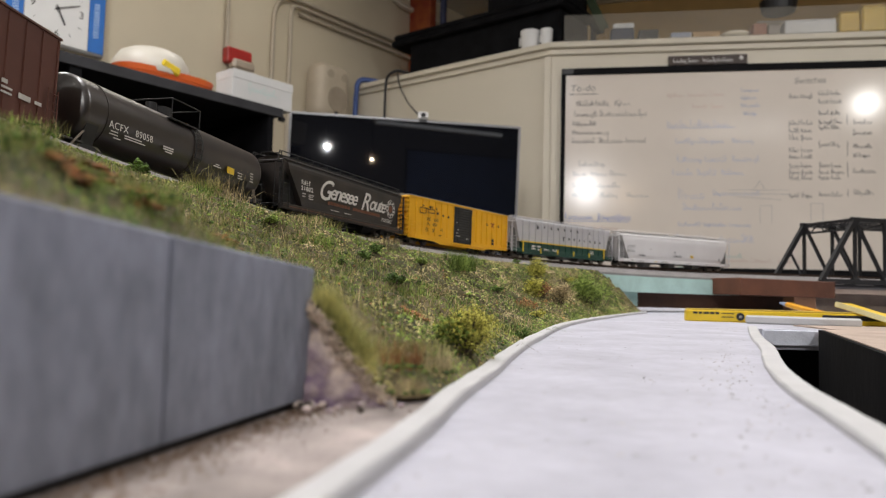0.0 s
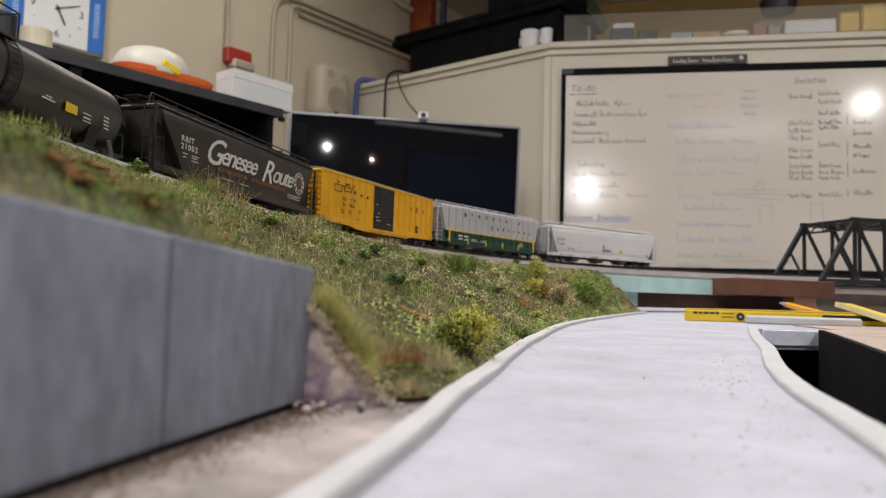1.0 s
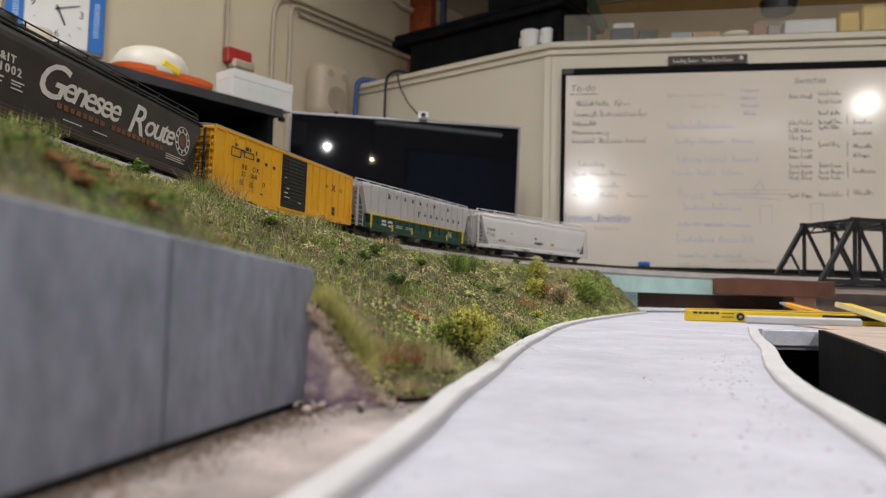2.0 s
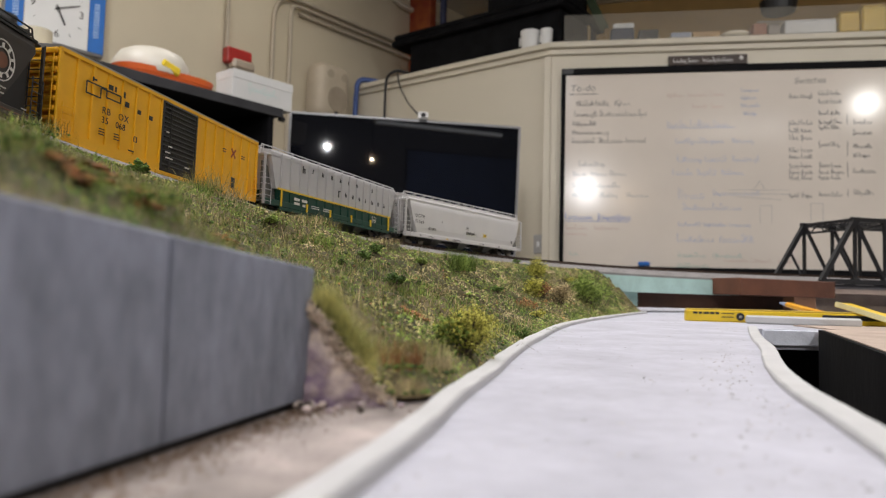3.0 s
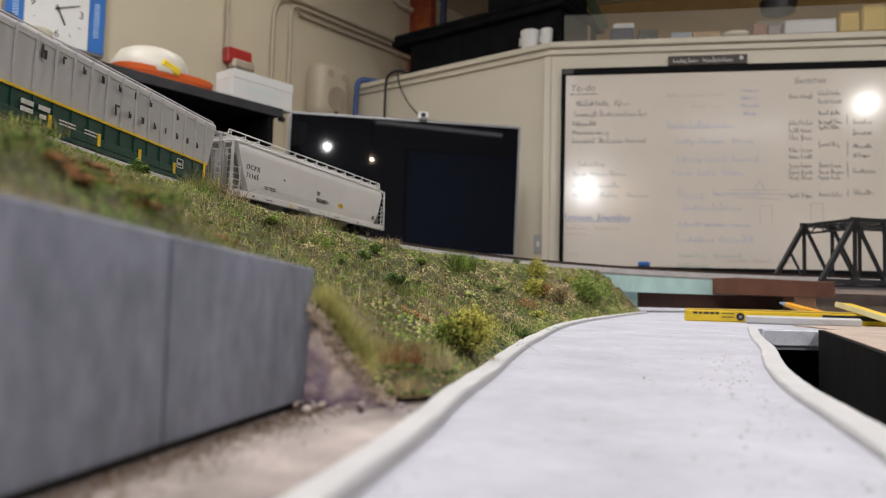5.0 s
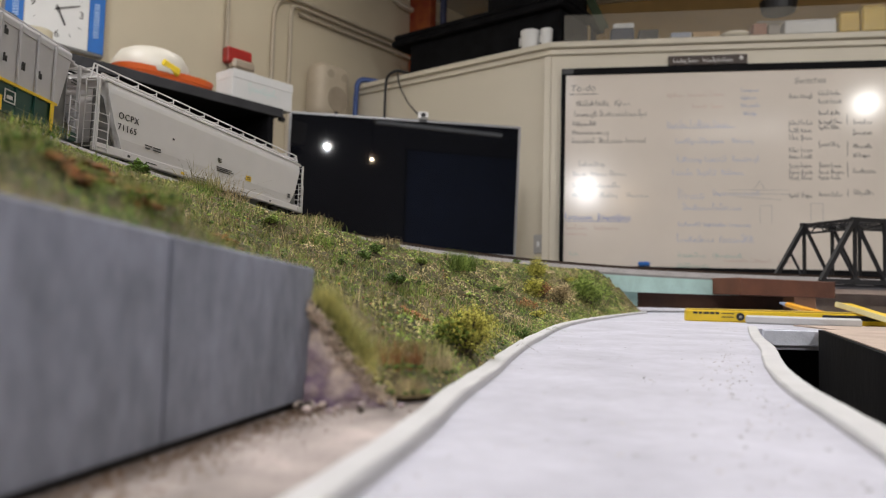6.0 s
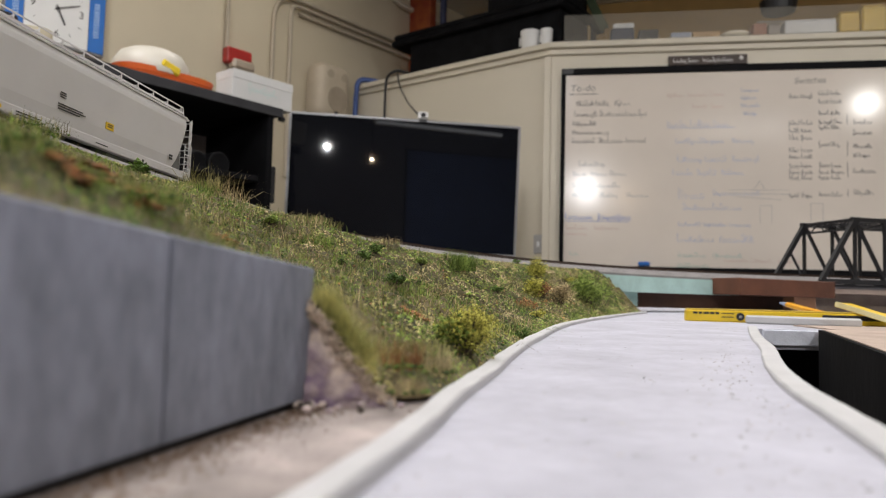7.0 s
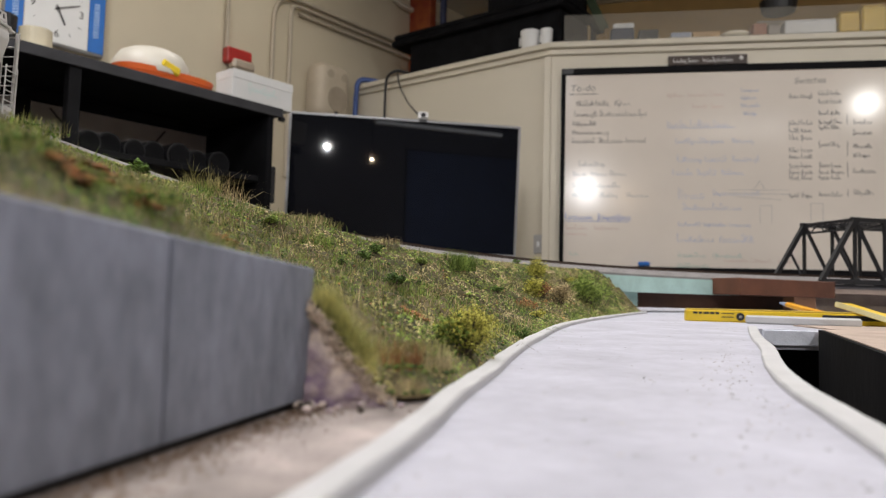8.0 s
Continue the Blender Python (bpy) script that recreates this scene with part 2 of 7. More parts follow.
spot_lamp((-0.15, -2.40, 1.36), (0.1, 1.5, 0.2), 20, (1.0, 0.98, 0.98), 0.032, "white pendant lamp shining on the layout")
spot_lamp((0.35, -2.20, 1.22), (0, 1.5, 0.1), 1.5, (1.0, 0.72, 0.45), 0.020, "small warm pendant lamp")
spot_lamp((2.30, 0.80, 1.45), (1.2, 2.0, 0.2), 5, (1.0, 0.97, 0.93), 0.08, "white pendant lamp near the whiteboard")

# ---- bench ----
def outline_slab(name, pts, z0, z1, material, label, category="benchwork"):
    bm = bmesh.new()
    prism(bm, pts, z0, z1)
    return tagged(obj(name, bm, material), label, category, kind="structure")


CURB_L = [(-0.0280, 0.0200), (-0.0153, 0.0666), (-0.0105, 0.0859), (-0.0050, 0.1113), (-0.0018, 0.1312), (0.0027, 0.1549), (0.0109, 0.1925), (0.0251, 0.2624), (0.0429, 0.3379), (0.0832, 0.4878), (0.1446, 0.6511), (0.2620, 0.9200)]
CURB_R = [(0.0500, 0.0400), (0.0736, 0.1177), (0.0819, 0.1462), (0.0896, 0.1724), (0.1037, 0.2107), (0.1202, 0.2511), (0.1471, 0.3116), (0.1716, 0.3781), (0.2130, 0.4760), (0.2345, 0.5275)]
def smooth_line(pts, n):
    """Points along a soft curve through pts (Catmull-Rom)."""
    P = [Vector((*p, 0)) for p in pts]
    P = [P[0] * 2 - P[1]] + P + [P[-1] * 2 - P[-2]]
    out = []
    for i in range(1, len(P) - 2):
        for k in range(n):
            t = k / n
            a, b, c, d = P[i - 1:i + 3]
            out.append(0.5 * (2 * b + (c - a) * t + (2 * a - 5 * b + 4 * c - d) * t * t + (3 * b - a - 3 * c + d) * t ** 3))
    out.append(P[-2])
    return [(p.x, p.y) for p in out]


LEFT, RIGHT = smooth_line(CURB_L, 8), smooth_line(CURB_R, 8)
for turn in range(20):
    RIGHT = RIGHT[:1] + [tuple((a[k] + 2 * b[k] + c[k]) / 4 for k in (0, 1)) for a, b, c in zip(RIGHT, RIGHT[1:], RIGHT[2:])] + RIGHT[-1:]
road_pts = [(-0.05, -0.3), (0.03, -0.3)] + RIGHT + [(0.290, 0.528), (0.295, 0.600), (0.90, 0.62), (0.95, 1.42), (0.2, 1.42), (0.2, 1.0)] + LEFT[::-1]
outline_slab("road", road_pts, -0.012, TABLE_Z, M_ROAD, "white painted plaster roadbed, scuffed and bare", "road")
outline_slab("ground", [(-0.9, -1.4), (0.25, -1.4), (0.25, -0.301), (-0.0505, -0.301), (-0.0325, 0.019)] + LEFT + [(0.2, 1.0), (0.2, 1.42), (-0.9, 1.42)], -0.03, TABLE_Z - 0.001, M_PLASTER, "dusty plaster ground of the layout", "ground")


def strip(name, line, w, z0, z1, side, material, label):
    """A low curb along a line; side +1: to the right of it."""
    bm = bmesh.new()
    rows = []
    for i, (x, y) in enumerate(line):
        x2, y2 = line[min(i + 1, len(line) - 1)]
        x1, y1 = line[max(i - 1, 0)]
        d = Vector((x2 - x1, y2 - y1)).normalized()
        n = Vector((d.y, -d.x)) * side
        wob = 0.0003 * noise.noise(Vector((x * 60, y * 60, side)))
        ww = w * (1 + (0.14 * max(0, min(1, (y - 0.10) / 0.08)) if side > 0 else 0) + 0.06 * noise.noise(Vector((x * 40, y * 40, 3))))
        rows.append([bm.verts.new(v) for v in ((x, y, z0), (x, y, z1 + wob - 0.0006), (x + n.x * 0.0006, y + n.y * 0.0006, z1 + wob), (x + n.x * (ww - 0.0004), y + n.y * (ww - 0.0004), z1 + wob - 0.0002), (x + n.x * ww, y + n.y * ww, z1 - 0.0007), (x + n.x * ww, y + n.y * ww, z0))])
    for a, b in zip(rows, rows[1:]):
        for i in range(5):
            bm.faces.new((a[i], a[i + 1], b[i + 1], b[i]))
    bm.faces.new(rows[0])
    bm.faces.new(rows[-1])
    bmesh.ops.recalc_face_normals(bm, faces=bm.faces)
    return tagged(obj(name, bm, material), label, "curb", kind="structure")


strip("curb_left", LEFT, 0.0043, TABLE_Z - 0.002, TABLE_Z + 0.0025, 1, M_CURB, "cream foam strip edging the road along the bank")
strip("curb_right", RIGHT, 0.0062, TABLE_Z - 0.002, TABLE_Z + 0.0018, -1, M_CURB, "cream foam strip edging the road beside the gap")
# the far side of the gap
outline_slab("bench_right", [(0.2965, 0.598), (0.2915, 0.520), (0.2790, 0.5190), (0.1915, 0.3060), (0.105, 0.095), (1.0, 0.095), (1.0, 0.598)], -0.006, 0.004, M_TABLE, "tan bench top beside the gap", "bench")
outline_slab("fascia", [(0.2788, 0.5180), (0.1913, 0.3055), (0.1045, 0.095), (0.1015, 0.096), (0.1885, 0.3066), (0.2760, 0.5192)], -0.5, 0.0035, M_BLACKWOOD, "black painted fascia board below the bench top", "fascia")

# ---- retaining wall ----
def retaining_wall():
    w = thing("retaining_wall", "grey cast retaining wall with vertical joints", "wall", kind="structure")
    a, b = Vector((-0.058, 0.012)), Vector((-0.0258, 0.1376))
    d = (b - a).normalized()
    n = Vector((-d.y, d.x))
    L = (b - a).length
    m = Matrix.Translation((a.x, a.y, 0)) @ Matrix.Rotation(math.atan2(d.y, d.x), 4, "Z")
    for x0, x1 in ((0, 0.0430), (0.0430, 0.0862), (0.0862, L)):
        z0, z1 = 0.0375 - 0.0088 * x0 / L, 0.0375 - 0.0088 * x1 / L
        bm = cube((x0 + 0.00025, 0, TABLE_Z + 0.0005), (x1 - 0.00025, 0.004, 0.03), 0.0003)
        for v in bm.verts:
            if v.co.z > 0.02:
                v.co.z += (z0 + (z1 - z0) * (v.co.x - x0) / (x1 - x0)) - 0.03
                v.co.x += 0.0028 * max(0, v.co.x - 0.10) / 0.03
        p = part("panel", bm, M_CONCRETE, w)
        p.matrix_basis = m
    # black block stands in for the shadow line below the panels
    p = part("footing", cube((0, 0.0016, -0.004), (L - 0.001, 0.0042, TABLE_Z + 0.0008)), M_UNDER, w, "black recessed block for the shadow line under the wall")
    p.matrix_basis = m
retaining_wall()

# ---- embankment ----
TOE = [(-0.0655, -0.02, 0.039), (-0.0595, 0.012, 0.0372), (-0.0505, 0.048, 0.0345), (-0.0395, 0.09, 0.0315), (-0.0290, 0.1380, 0.0275), (-0.0120, 0.1420, 0.004), (-0.0012, 0.1500, 0.003), (0.0030, 0.168, 0.003)] + [(x - 0.001, y + 0.001, 0.003) for x, y in CURB_L[6:]]
def bank_edges():
    toe = []
    for (x0, y0, z0), (x1, y1, z1) in zip(TOE, TOE[1:]):
        n = max(2, int(math.hypot(x1 - x0, y1 - y0) / 0.004))
        toe += [Vector((x0 + (x1 - x0) * i / n, y0 + (y1 - y0) * i / n, z0 + (z1 - z0) * i / n)) for i in range(n)]
    toe.append(Vector(TOE[-1]))
    n = len(toe)
    length = [0.0]
    for a, b in zip(toe, toe[1:]):
        length.append(length[-1] + (b.xy - a.xy).length)
    top = []
    for l in length:
        s = -0.46 + (0.638 + 0.46) * (l / length[-1])
        top.append(track(s, -0.034, -0.0098 + berm(s, -0.034)))
    return top, toe
TOP, TOEV = bank_edges()


def bank_point(u, v):
    """A point of the bank: u along it, v down from the track to the toe."""
    f = u * (len(TOP) - 1)
    i = min(int(f), len(TOP) - 2)
    f -= i
    a, b = TOP[i].lerp(TOP[i + 1], f), TOEV[i].lerp(TOEV[i + 1], f)
    p = a.lerp(b, v)
    bulge = math.sin(math.pi * min(v * 1.05, 1)) ** 2 * 0.004
    n1 = noise.noise(p * 25) * 0.006 + noise.noise(p * 60) * 0.0045 + noise.noise(p * 150) * 0.0036 + noise.noise(p * 330) * 0.0022
    near = max(0.0, min(1.0, (0.36 - p.y) / 0.12))
    p.z += bulge * (1 - 0.9 * near) + n1 * (1 - 0.45 * near) * min(1, v * 4, (1 - v) * 6)
    return p


def bank():
    NU, NV = 900, 150
    bm = bmesh.new()
    g = [[bm.verts.new(bank_point(i / NU, j / NV)) for j in range(NV + 1)] for i in range(NU + 1)]
    for i in range(NU):
        for j in range(NV):
            bm.faces.new((g[i][j], g[i][j + 1], g[i + 1][j + 1], g[i + 1][j]))
    return tagged(obj("embankment", bm, M_SOIL, smooth=True), "green turf-covered railway embankment", "embankment", kind="structure")
bank()

# ---- track ----
S0, S1 = -1.55, 1.25
tagged(obj("ballast", sweep(bmesh.new(), [(-0.034, -0.0115), (-0.024, -0.0050), (-0.0125, -0.0036), (0.0125, -0.0036), (0.024, -0.0050), (0.034, -0.0115), (0.034, -0.014), (-0.0125, -0.014), (-0.034, -0.022)], S0, S1, heaped=True), M_BALLAST), "grey ballast roadbed under the track", "ballast", kind="structure")
def riser():
    """The solid bed that carries the track above the bench."""
    bm = bmesh.new()
    n = 220
    rows = []
    for i in range(n + 1):
        s = S0 + (0.638 - S0) * i / n
        a, b = track(s, -0.0335, -0.0118), track(s, 0.0335, -0.0118)
        rows.append([bm.verts.new(v) for v in ((a.x, a.y, TABLE_Z - 0.002), tuple(a), tuple(b), (b.x, b.y, TABLE_Z - 0.002))])
    for p, q in zip(rows, rows[1:]):
        for k in range(4):
            bm.faces.new((p[k], p[(k + 1) % 4], q[(k + 1) % 4], q[k]))
    bm.faces.new(rows[0])
    bm.faces.new(rows[-1])
    bmesh.ops.recalc_face_normals(bm, faces=bm.faces)
    tagged(obj("track_riser", bm, M_PLASTER), "plaster-coated riser under the track", "riser", kind="structure")
riser()


def bench_legs():
    wood = mat("pine_timber", (0.42, 0.29, 0.16), 0.65, var=0.2, size=12, bump=0.2, bump_size=90)
    for x, y in ((-0.85, -1.35), (0.20, -1.35), (-0.85, 1.37), (0.90, 1.37), (0.93, 0.15), (-0.85, 0.0)):
        g = thing("bench_leg", "square pine leg under the layout bench", "leg", pose(x, y, FLOOR_Z), group="bench legs")
        part("post", cube((-0.03, -0.03, 0), (0.03, 0.03, -FLOOR_Z - (0.0305 if x < 0.5 else 0.0125)), 0.003), wood, g)
        part("foot_pad", cube((-0.035, -0.035, 0), (0.035, 0.035, 0.012), 0.002), M_BLACK, g)
bench_legs()


def rails():
    t = thing("railway_track", "model railway track with rusty rails on brown ties", "track", kind="structure")
    for o in (-0.0085, 0.0085):
        part("rail", sweep(bmesh.new(), [(o - 0.0011, -0.0026), (o + 0.0011, -0.0026), (o + 0.0004, -0.0020), (o + 0.0005, 0), (o - 0.0005, 0), (o - 0.0004, -0.0020)], S0, S1), M_RAIL, t)
rails()


# ---- planting on the bank ----
RNG = np.random.default_rng(7)
def pick(base, tip_tint, name, var=0.35):
    return mat(name, base, 0.8, var=var, size=90, island=0.78, tint=tip_tint, spec=0.2)


M_GRASS = [pick((0.135, 0.205, 0.040), (0.29, 0.38, 0.085), "green_static_grass"), pick((0.27, 0.25, 0.085), (0.45, 0.40, 0.18), "olive_static_grass"), pick((0.42, 0.32, 0.16), (0.58, 0.47, 0.28), "straw_static_grass"), pick((0.065, 0.12, 0.022), (0.12, 0.19, 0.040), "deep_green_turf"), pick((0.27, 0.12, 0.05), (0.48, 0.21, 0.09), "rust_leaf_litter"), pick((0.36, 0.36, 0.05), (0.52, 0.48, 0.11), "yellow_green_foam")]


def mesh_object(name, verts, faces, material, parent=None, label="", category="", kind=""):
    me = bpy.data.meshes.new(name)
    me.from_pydata(verts, [], faces)
    me.materials.append(material)
    ob = new(name, me)
    if parent is not None:
        ob.parent = parent
    return tagged(ob, label, category, kind=kind)


def blades(points, lengths, spread, width, lean=None):
    """Bent grass blades: three-cornered strips of two pieces at each point."""
    verts, faces = [], []
    broad = width
    for (x, y, z), l in zip(points, lengths):
        width = broad * min(1.0, 0.25 + 2.0 * max(y, 0.05))
        a = RNG.uniform(0, 2 * math.pi)
        tilt = abs(RNG.normal(0, spread))
        dx, dy = math.cos(a) * tilt, math.sin(a) * tilt
        if lean is not None:
            dx, dy = dx + lean[0], dy + lean[1]
        b = RNG.uniform(0, math.pi)
        wx, wy = math.cos(b) * width, math.sin(b) * width
        i = len(verts)
        mx, my, mz = x + dx * l * 0.45, y + dy * l * 0.45, z + l * 0.55
        verts += [(x - wx, y - wy, z - 0.0005), (x + wx, y + wy, z - 0.0005), (mx + wx * 0.7, my + wy * 0.7, mz), (mx - wx * 0.7, my - wy * 0.7, mz), (x + dx * l * 1.15, y + dy * l * 1.15, z + l * (1 - 0.35 * tilt))]
        faces += [(i, i + 1, i + 2, i + 3), (i + 3, i + 2, i + 4)]
    return verts, faces


OCT = [(1, 0, 0), (-1, 0, 0), (0, 1, 0), (0, -1, 0), (0, 0, 1), (0, 0, -1)]
OCF = [(0, 2, 4), (2, 1, 4), (1, 3, 4), (3, 0, 4), (2, 0, 5), (1, 2, 5), (3, 1, 5), (0, 3, 5)]
def crumbs(points, sizes, flat=0.7):
    """Little torn bits of foam."""
    verts, faces = [], []
    for p, s in zip(points, sizes):
        i = len(verts)
        j = RNG.uniform(0.45, 1.25, (6, 3))
        a = RNG.uniform(0, math.pi)
        ca, sa = math.cos(a), math.sin(a)
        for (x, y, z), (k1, k2, k3) in zip(OCT, j):
            x, y, z = x * s * k1 + s * 0.3 * (k2 - 0.8), y * s * k2 + s * 0.3 * (k3 - 0.8), z * s * k3 * flat
            verts.append((p[0] + x * ca - y * sa, p[1] + x * sa + y * ca, p[2] + z))
        faces += [(a_ + i, b_ + i, c_ + i) for a_, b_, c_ in OCF]
    return verts, faces


CREST = {}
def bank_samples(n, vmin=0.0, vmax=1.0):
    out = []
    us = RNG.uniform(0.02, 0.998, n * 2)
    vs = RNG.uniform(vmin, vmax, n * 2)
    for u, v in zip(us, vs):
        i = int(u * (len(TOP) - 1))
        w = (TOP[i].xy - TOEV[i].xy).length
        if RNG.uniform() < min(1, w / 0.14) and len(out) < n:
            q = bank_point(u, v)
            CREST[(round(q.x, 6), round(q.y, 6))] = v
            out.append(q)
    return out


def zone(p, f, seed):
    return noise.noise(Vector((p.x * f, p.y * f, seed)))


def cover():
    groups = {i: [] for i in range(6)}
    for p in bank_samples(24000):
        a, b = zone(p, 22, 1.7), zone(p, 60, 5.1)
        if zone(p, 33, 15.5) + 0.5 * zone(p, 90, 4.4) < -0.05 and RNG.uniform() < 0.55:
            continue
        k = 1 if a + b * 0.6 > 0.22 else (2 if a + b * 0.5 < -0.28 else 0)
        if RNG.uniform() < 0.18:
            k = int(RNG.choice([0, 1, 2, 3], p=[0.3, 0.3, 0.25, 0.15]))
        groups[k].append(p)
    names = ("green static grass on the bank", "olive static grass on the bank", "dry straw grass on the bank", "deep green turf on the bank")
    for k in range(4):
        pts = groups[k]
        ln = [float(np.clip(RNG.normal(0.0042 + 0.0036 * max(0, zone(p, 30, 9.0)), 0.0013), 0.0012, 0.009)) * min(1.0, 0.12 + CREST[(round(p.x, 6), round(p.y, 6))] * 4) for p in pts]
        ln = [l * (0.85 if p.y < 0.32 else 1.0) for p, l in zip(pts, ln)]
        v, f = blades(pts, ln, 1.7, 0.00017)
        mesh_object("grass", v, f, M_GRASS[k], label=names[k], category="grass", kind="stuff")
    # fluffy longer grass on the part nearest the retaining wall
    near = [p for p in bank_samples(60000, 0.10, 0.98) if p.y < 0.36]
    for k, share_of in ((0, 0.44), (1, 0.34), (2, 0.22)):
        pts = [p for p in near if RNG.uniform() < share_of * (0.65 + 0.9 * zone(p, 40, 4.0 + k * 3))]
        ln = [float(RNG.uniform(0.0018, 0.0046)) * (1 + 0.5 * zone(p, 70, 1.1)) * min(1.0, 0.3 + 3 * CREST[(round(p.x, 6), round(p.y, 6))]) for p in pts]
        v, f = blades(pts, ln, 0.8, 0.00017)
        mesh_object("grass", v, f, M_GRASS[k], label=names[k] + " above the wall", category="grass", kind="stuff")
    groups = {i: [] for i in range(6)}
    big = {i: [] for i in range(6)}
    for p in bank_samples(85000):
        a = zone(p, 28, 3.3) + 0.7 * zone(p, 85, 6.2)
        k = 3 if a > 0.26 else (0 if a > -0.12 else (1 if a > -0.50 else 2))
        if RNG.uniform() < 0.02:
            k = 4
        if RNG.uniform() < 0.025:
            k = 5
        groups[k].append(p)
    for p in bank_samples(15000):
        if zone(p, 38, 12.5) < 0.02:
            continue
        k = int(RNG.choice([0, 1, 2, 3, 5], p=[0.30, 0.32, 0.12, 0.20, 0.06])) if zone(p, 26, 8.8) > -0.1 else int(RNG.choice([1, 2, 4], p=[0.6, 0.27, 0.13]))
        big[k].append(p)
    names = {0: "mid green ground foam", 2: "tan ground foam", 1: "olive ground foam", 3: "dark green ground foam", 4: "rust-brown leaf litter", 5: "yellow-green ground foam"}
    for k, nm in names.items():
        pts = groups[k]
        v, f = crumbs(pts, [float(RNG.uniform(0.00035, 0.00095) * (1 + 1.2 * max(0, zone(p, 45, 2.2)))) * min(1.0, 0.35 + 1.8 * max(p.y, 0)) for p in pts])
        v2, f2 = crumbs(big[k], [float(RNG.uniform(0.0006, 0.0011) * (0.5 + 1.0 * min(1, max(0, (p.y - 0.10) * 3)))) for p in big[k]])
        f = f + [tuple(i + len(v) for i in q) for q in f2]
        v = v + v2
        mesh_object("ground_foam", v, f, M_GRASS[k], label=nm + " scattered on the bank", category="ground cover", kind="stuff")
cover()


def near_bank(x, y):
    """The height of the bank at a place in plan."""
    best, z = 9, 0.0
    for i in range(0, len(TOP), 2):
        a, b = TOP[i], TOEV[i]
        d = b.xy - a.xy
        v = max(0, min(1, (Vector((x, y)) - a.xy).dot(d) / d.length_squared))
        q = a.xy + d * v
        e = (q - Vector((x, y))).length
        if e < best:
            best, z = e, bank_point(i / (len(TOP) - 1), v).z
    return z


def tuft(x, y, n, r, length, k, label, lean=None, spread=0.45, width=0.00014):
    z = near_bank(x, y)
    pts = []
    for i in range(n):
        a, q = RNG.uniform(0, 2 * math.pi), r * math.sqrt(RNG.uniform())
        px, py = x + q * math.cos(a), y + q * math.sin(a)
        pts.append((px, py, near_bank(px, py) if n < 140 else z + 0.0002))
    v, f = blades(pts, [float(RNG.uniform(0.5, 1.1)) * length for p in pts], spread, width, lean)
    t = thing("grass_tuft", label, "grass tuft", group="grass tufts on the bank")
    mesh_object("grass", v, f, M_GRASS[k], t)
    v, f = crumbs([(p[0], p[1], p[2] + 0.0004) for p in pts[::9]], [0.0009] * len(pts[::9]))
    mesh_object("turf_base", v, f, M_GRASS[3], t)


for x, y, n, r, l, k, nm in ((-0.1360, 0.392, 240, 0.012, 0.0095, 1, "long olive grass tuft beside the track"), (-0.1240, 0.404, 130, 0.011, 0.0100, 2, "dry straw grass tuft beside the track"), (-0.1300, 0.372, 160, 0.008, 0.0065, 0, "short green grass tuft beside the track"), (-0.0960, 0.500, 420, 0.014, 0.0080, 0, "green grass tuft beside the track"), (-0.0850, 0.512, 220, 0.011, 0.0085, 1, "olive grass tuft beside the track"), (0.0180, 0.635, 320, 0.011, 0.0125, 3, "dark green grass tuft on the bank"), (0.0100, 0.640, 120, 0.010, 0.0130, 0, "green grass tuft on the bank"), (-0.0480, 0.580, 130, 0.013, 0.0048, 2, "straw grass tuft at the ballast edge"), (-0.0300, 0.600, 90, 0.010, 0.0048, 2, "straw grass tuft at the ballast edge"), (-0.0145, 0.2934, 160, 0.007, 0.0060, 0, "green grass tuft on the slope"), (0.0050, 0.330, 130, 0.006, 0.0050, 2, "dry grass tuft on the slope"), (0.0560, 0.520, 180, 0.012, 0.0080, 1, "olive grass tuft low on the slope"), (-0.0920, 0.190, 180, 0.012, 0.0036, 0, "green grass tuft on the slope"), (-0.0750, 0.150, 160, 0.012, 0.0032, 3, "deep green grass tuft on the slope"), (-0.0600, 0.0900, 150, 0.009, 0.0030, 0, "green grass tuft above the wall"), (-0.0720, 0.105, 150, 0.010, 0.0032, 2, "straw grass tuft above the wall"), (-0.0500, 0.1150, 150, 0.007, 0.0040, 1, "olive grass tuft above the wall"), (-0.0850, 0.125, 150, 0.012, 0.0032, 1, "olive grass tuft above the wall"), (-0.0800, 0.240, 200, 0.012, 0.0050, 1, "olive grass tuft on the slope"), (0.1000, 0.760, 100, 0.010, 0.0070, 0, "green grass tuft below the track")):
    tuft(x, y, n, r, l, k, nm)
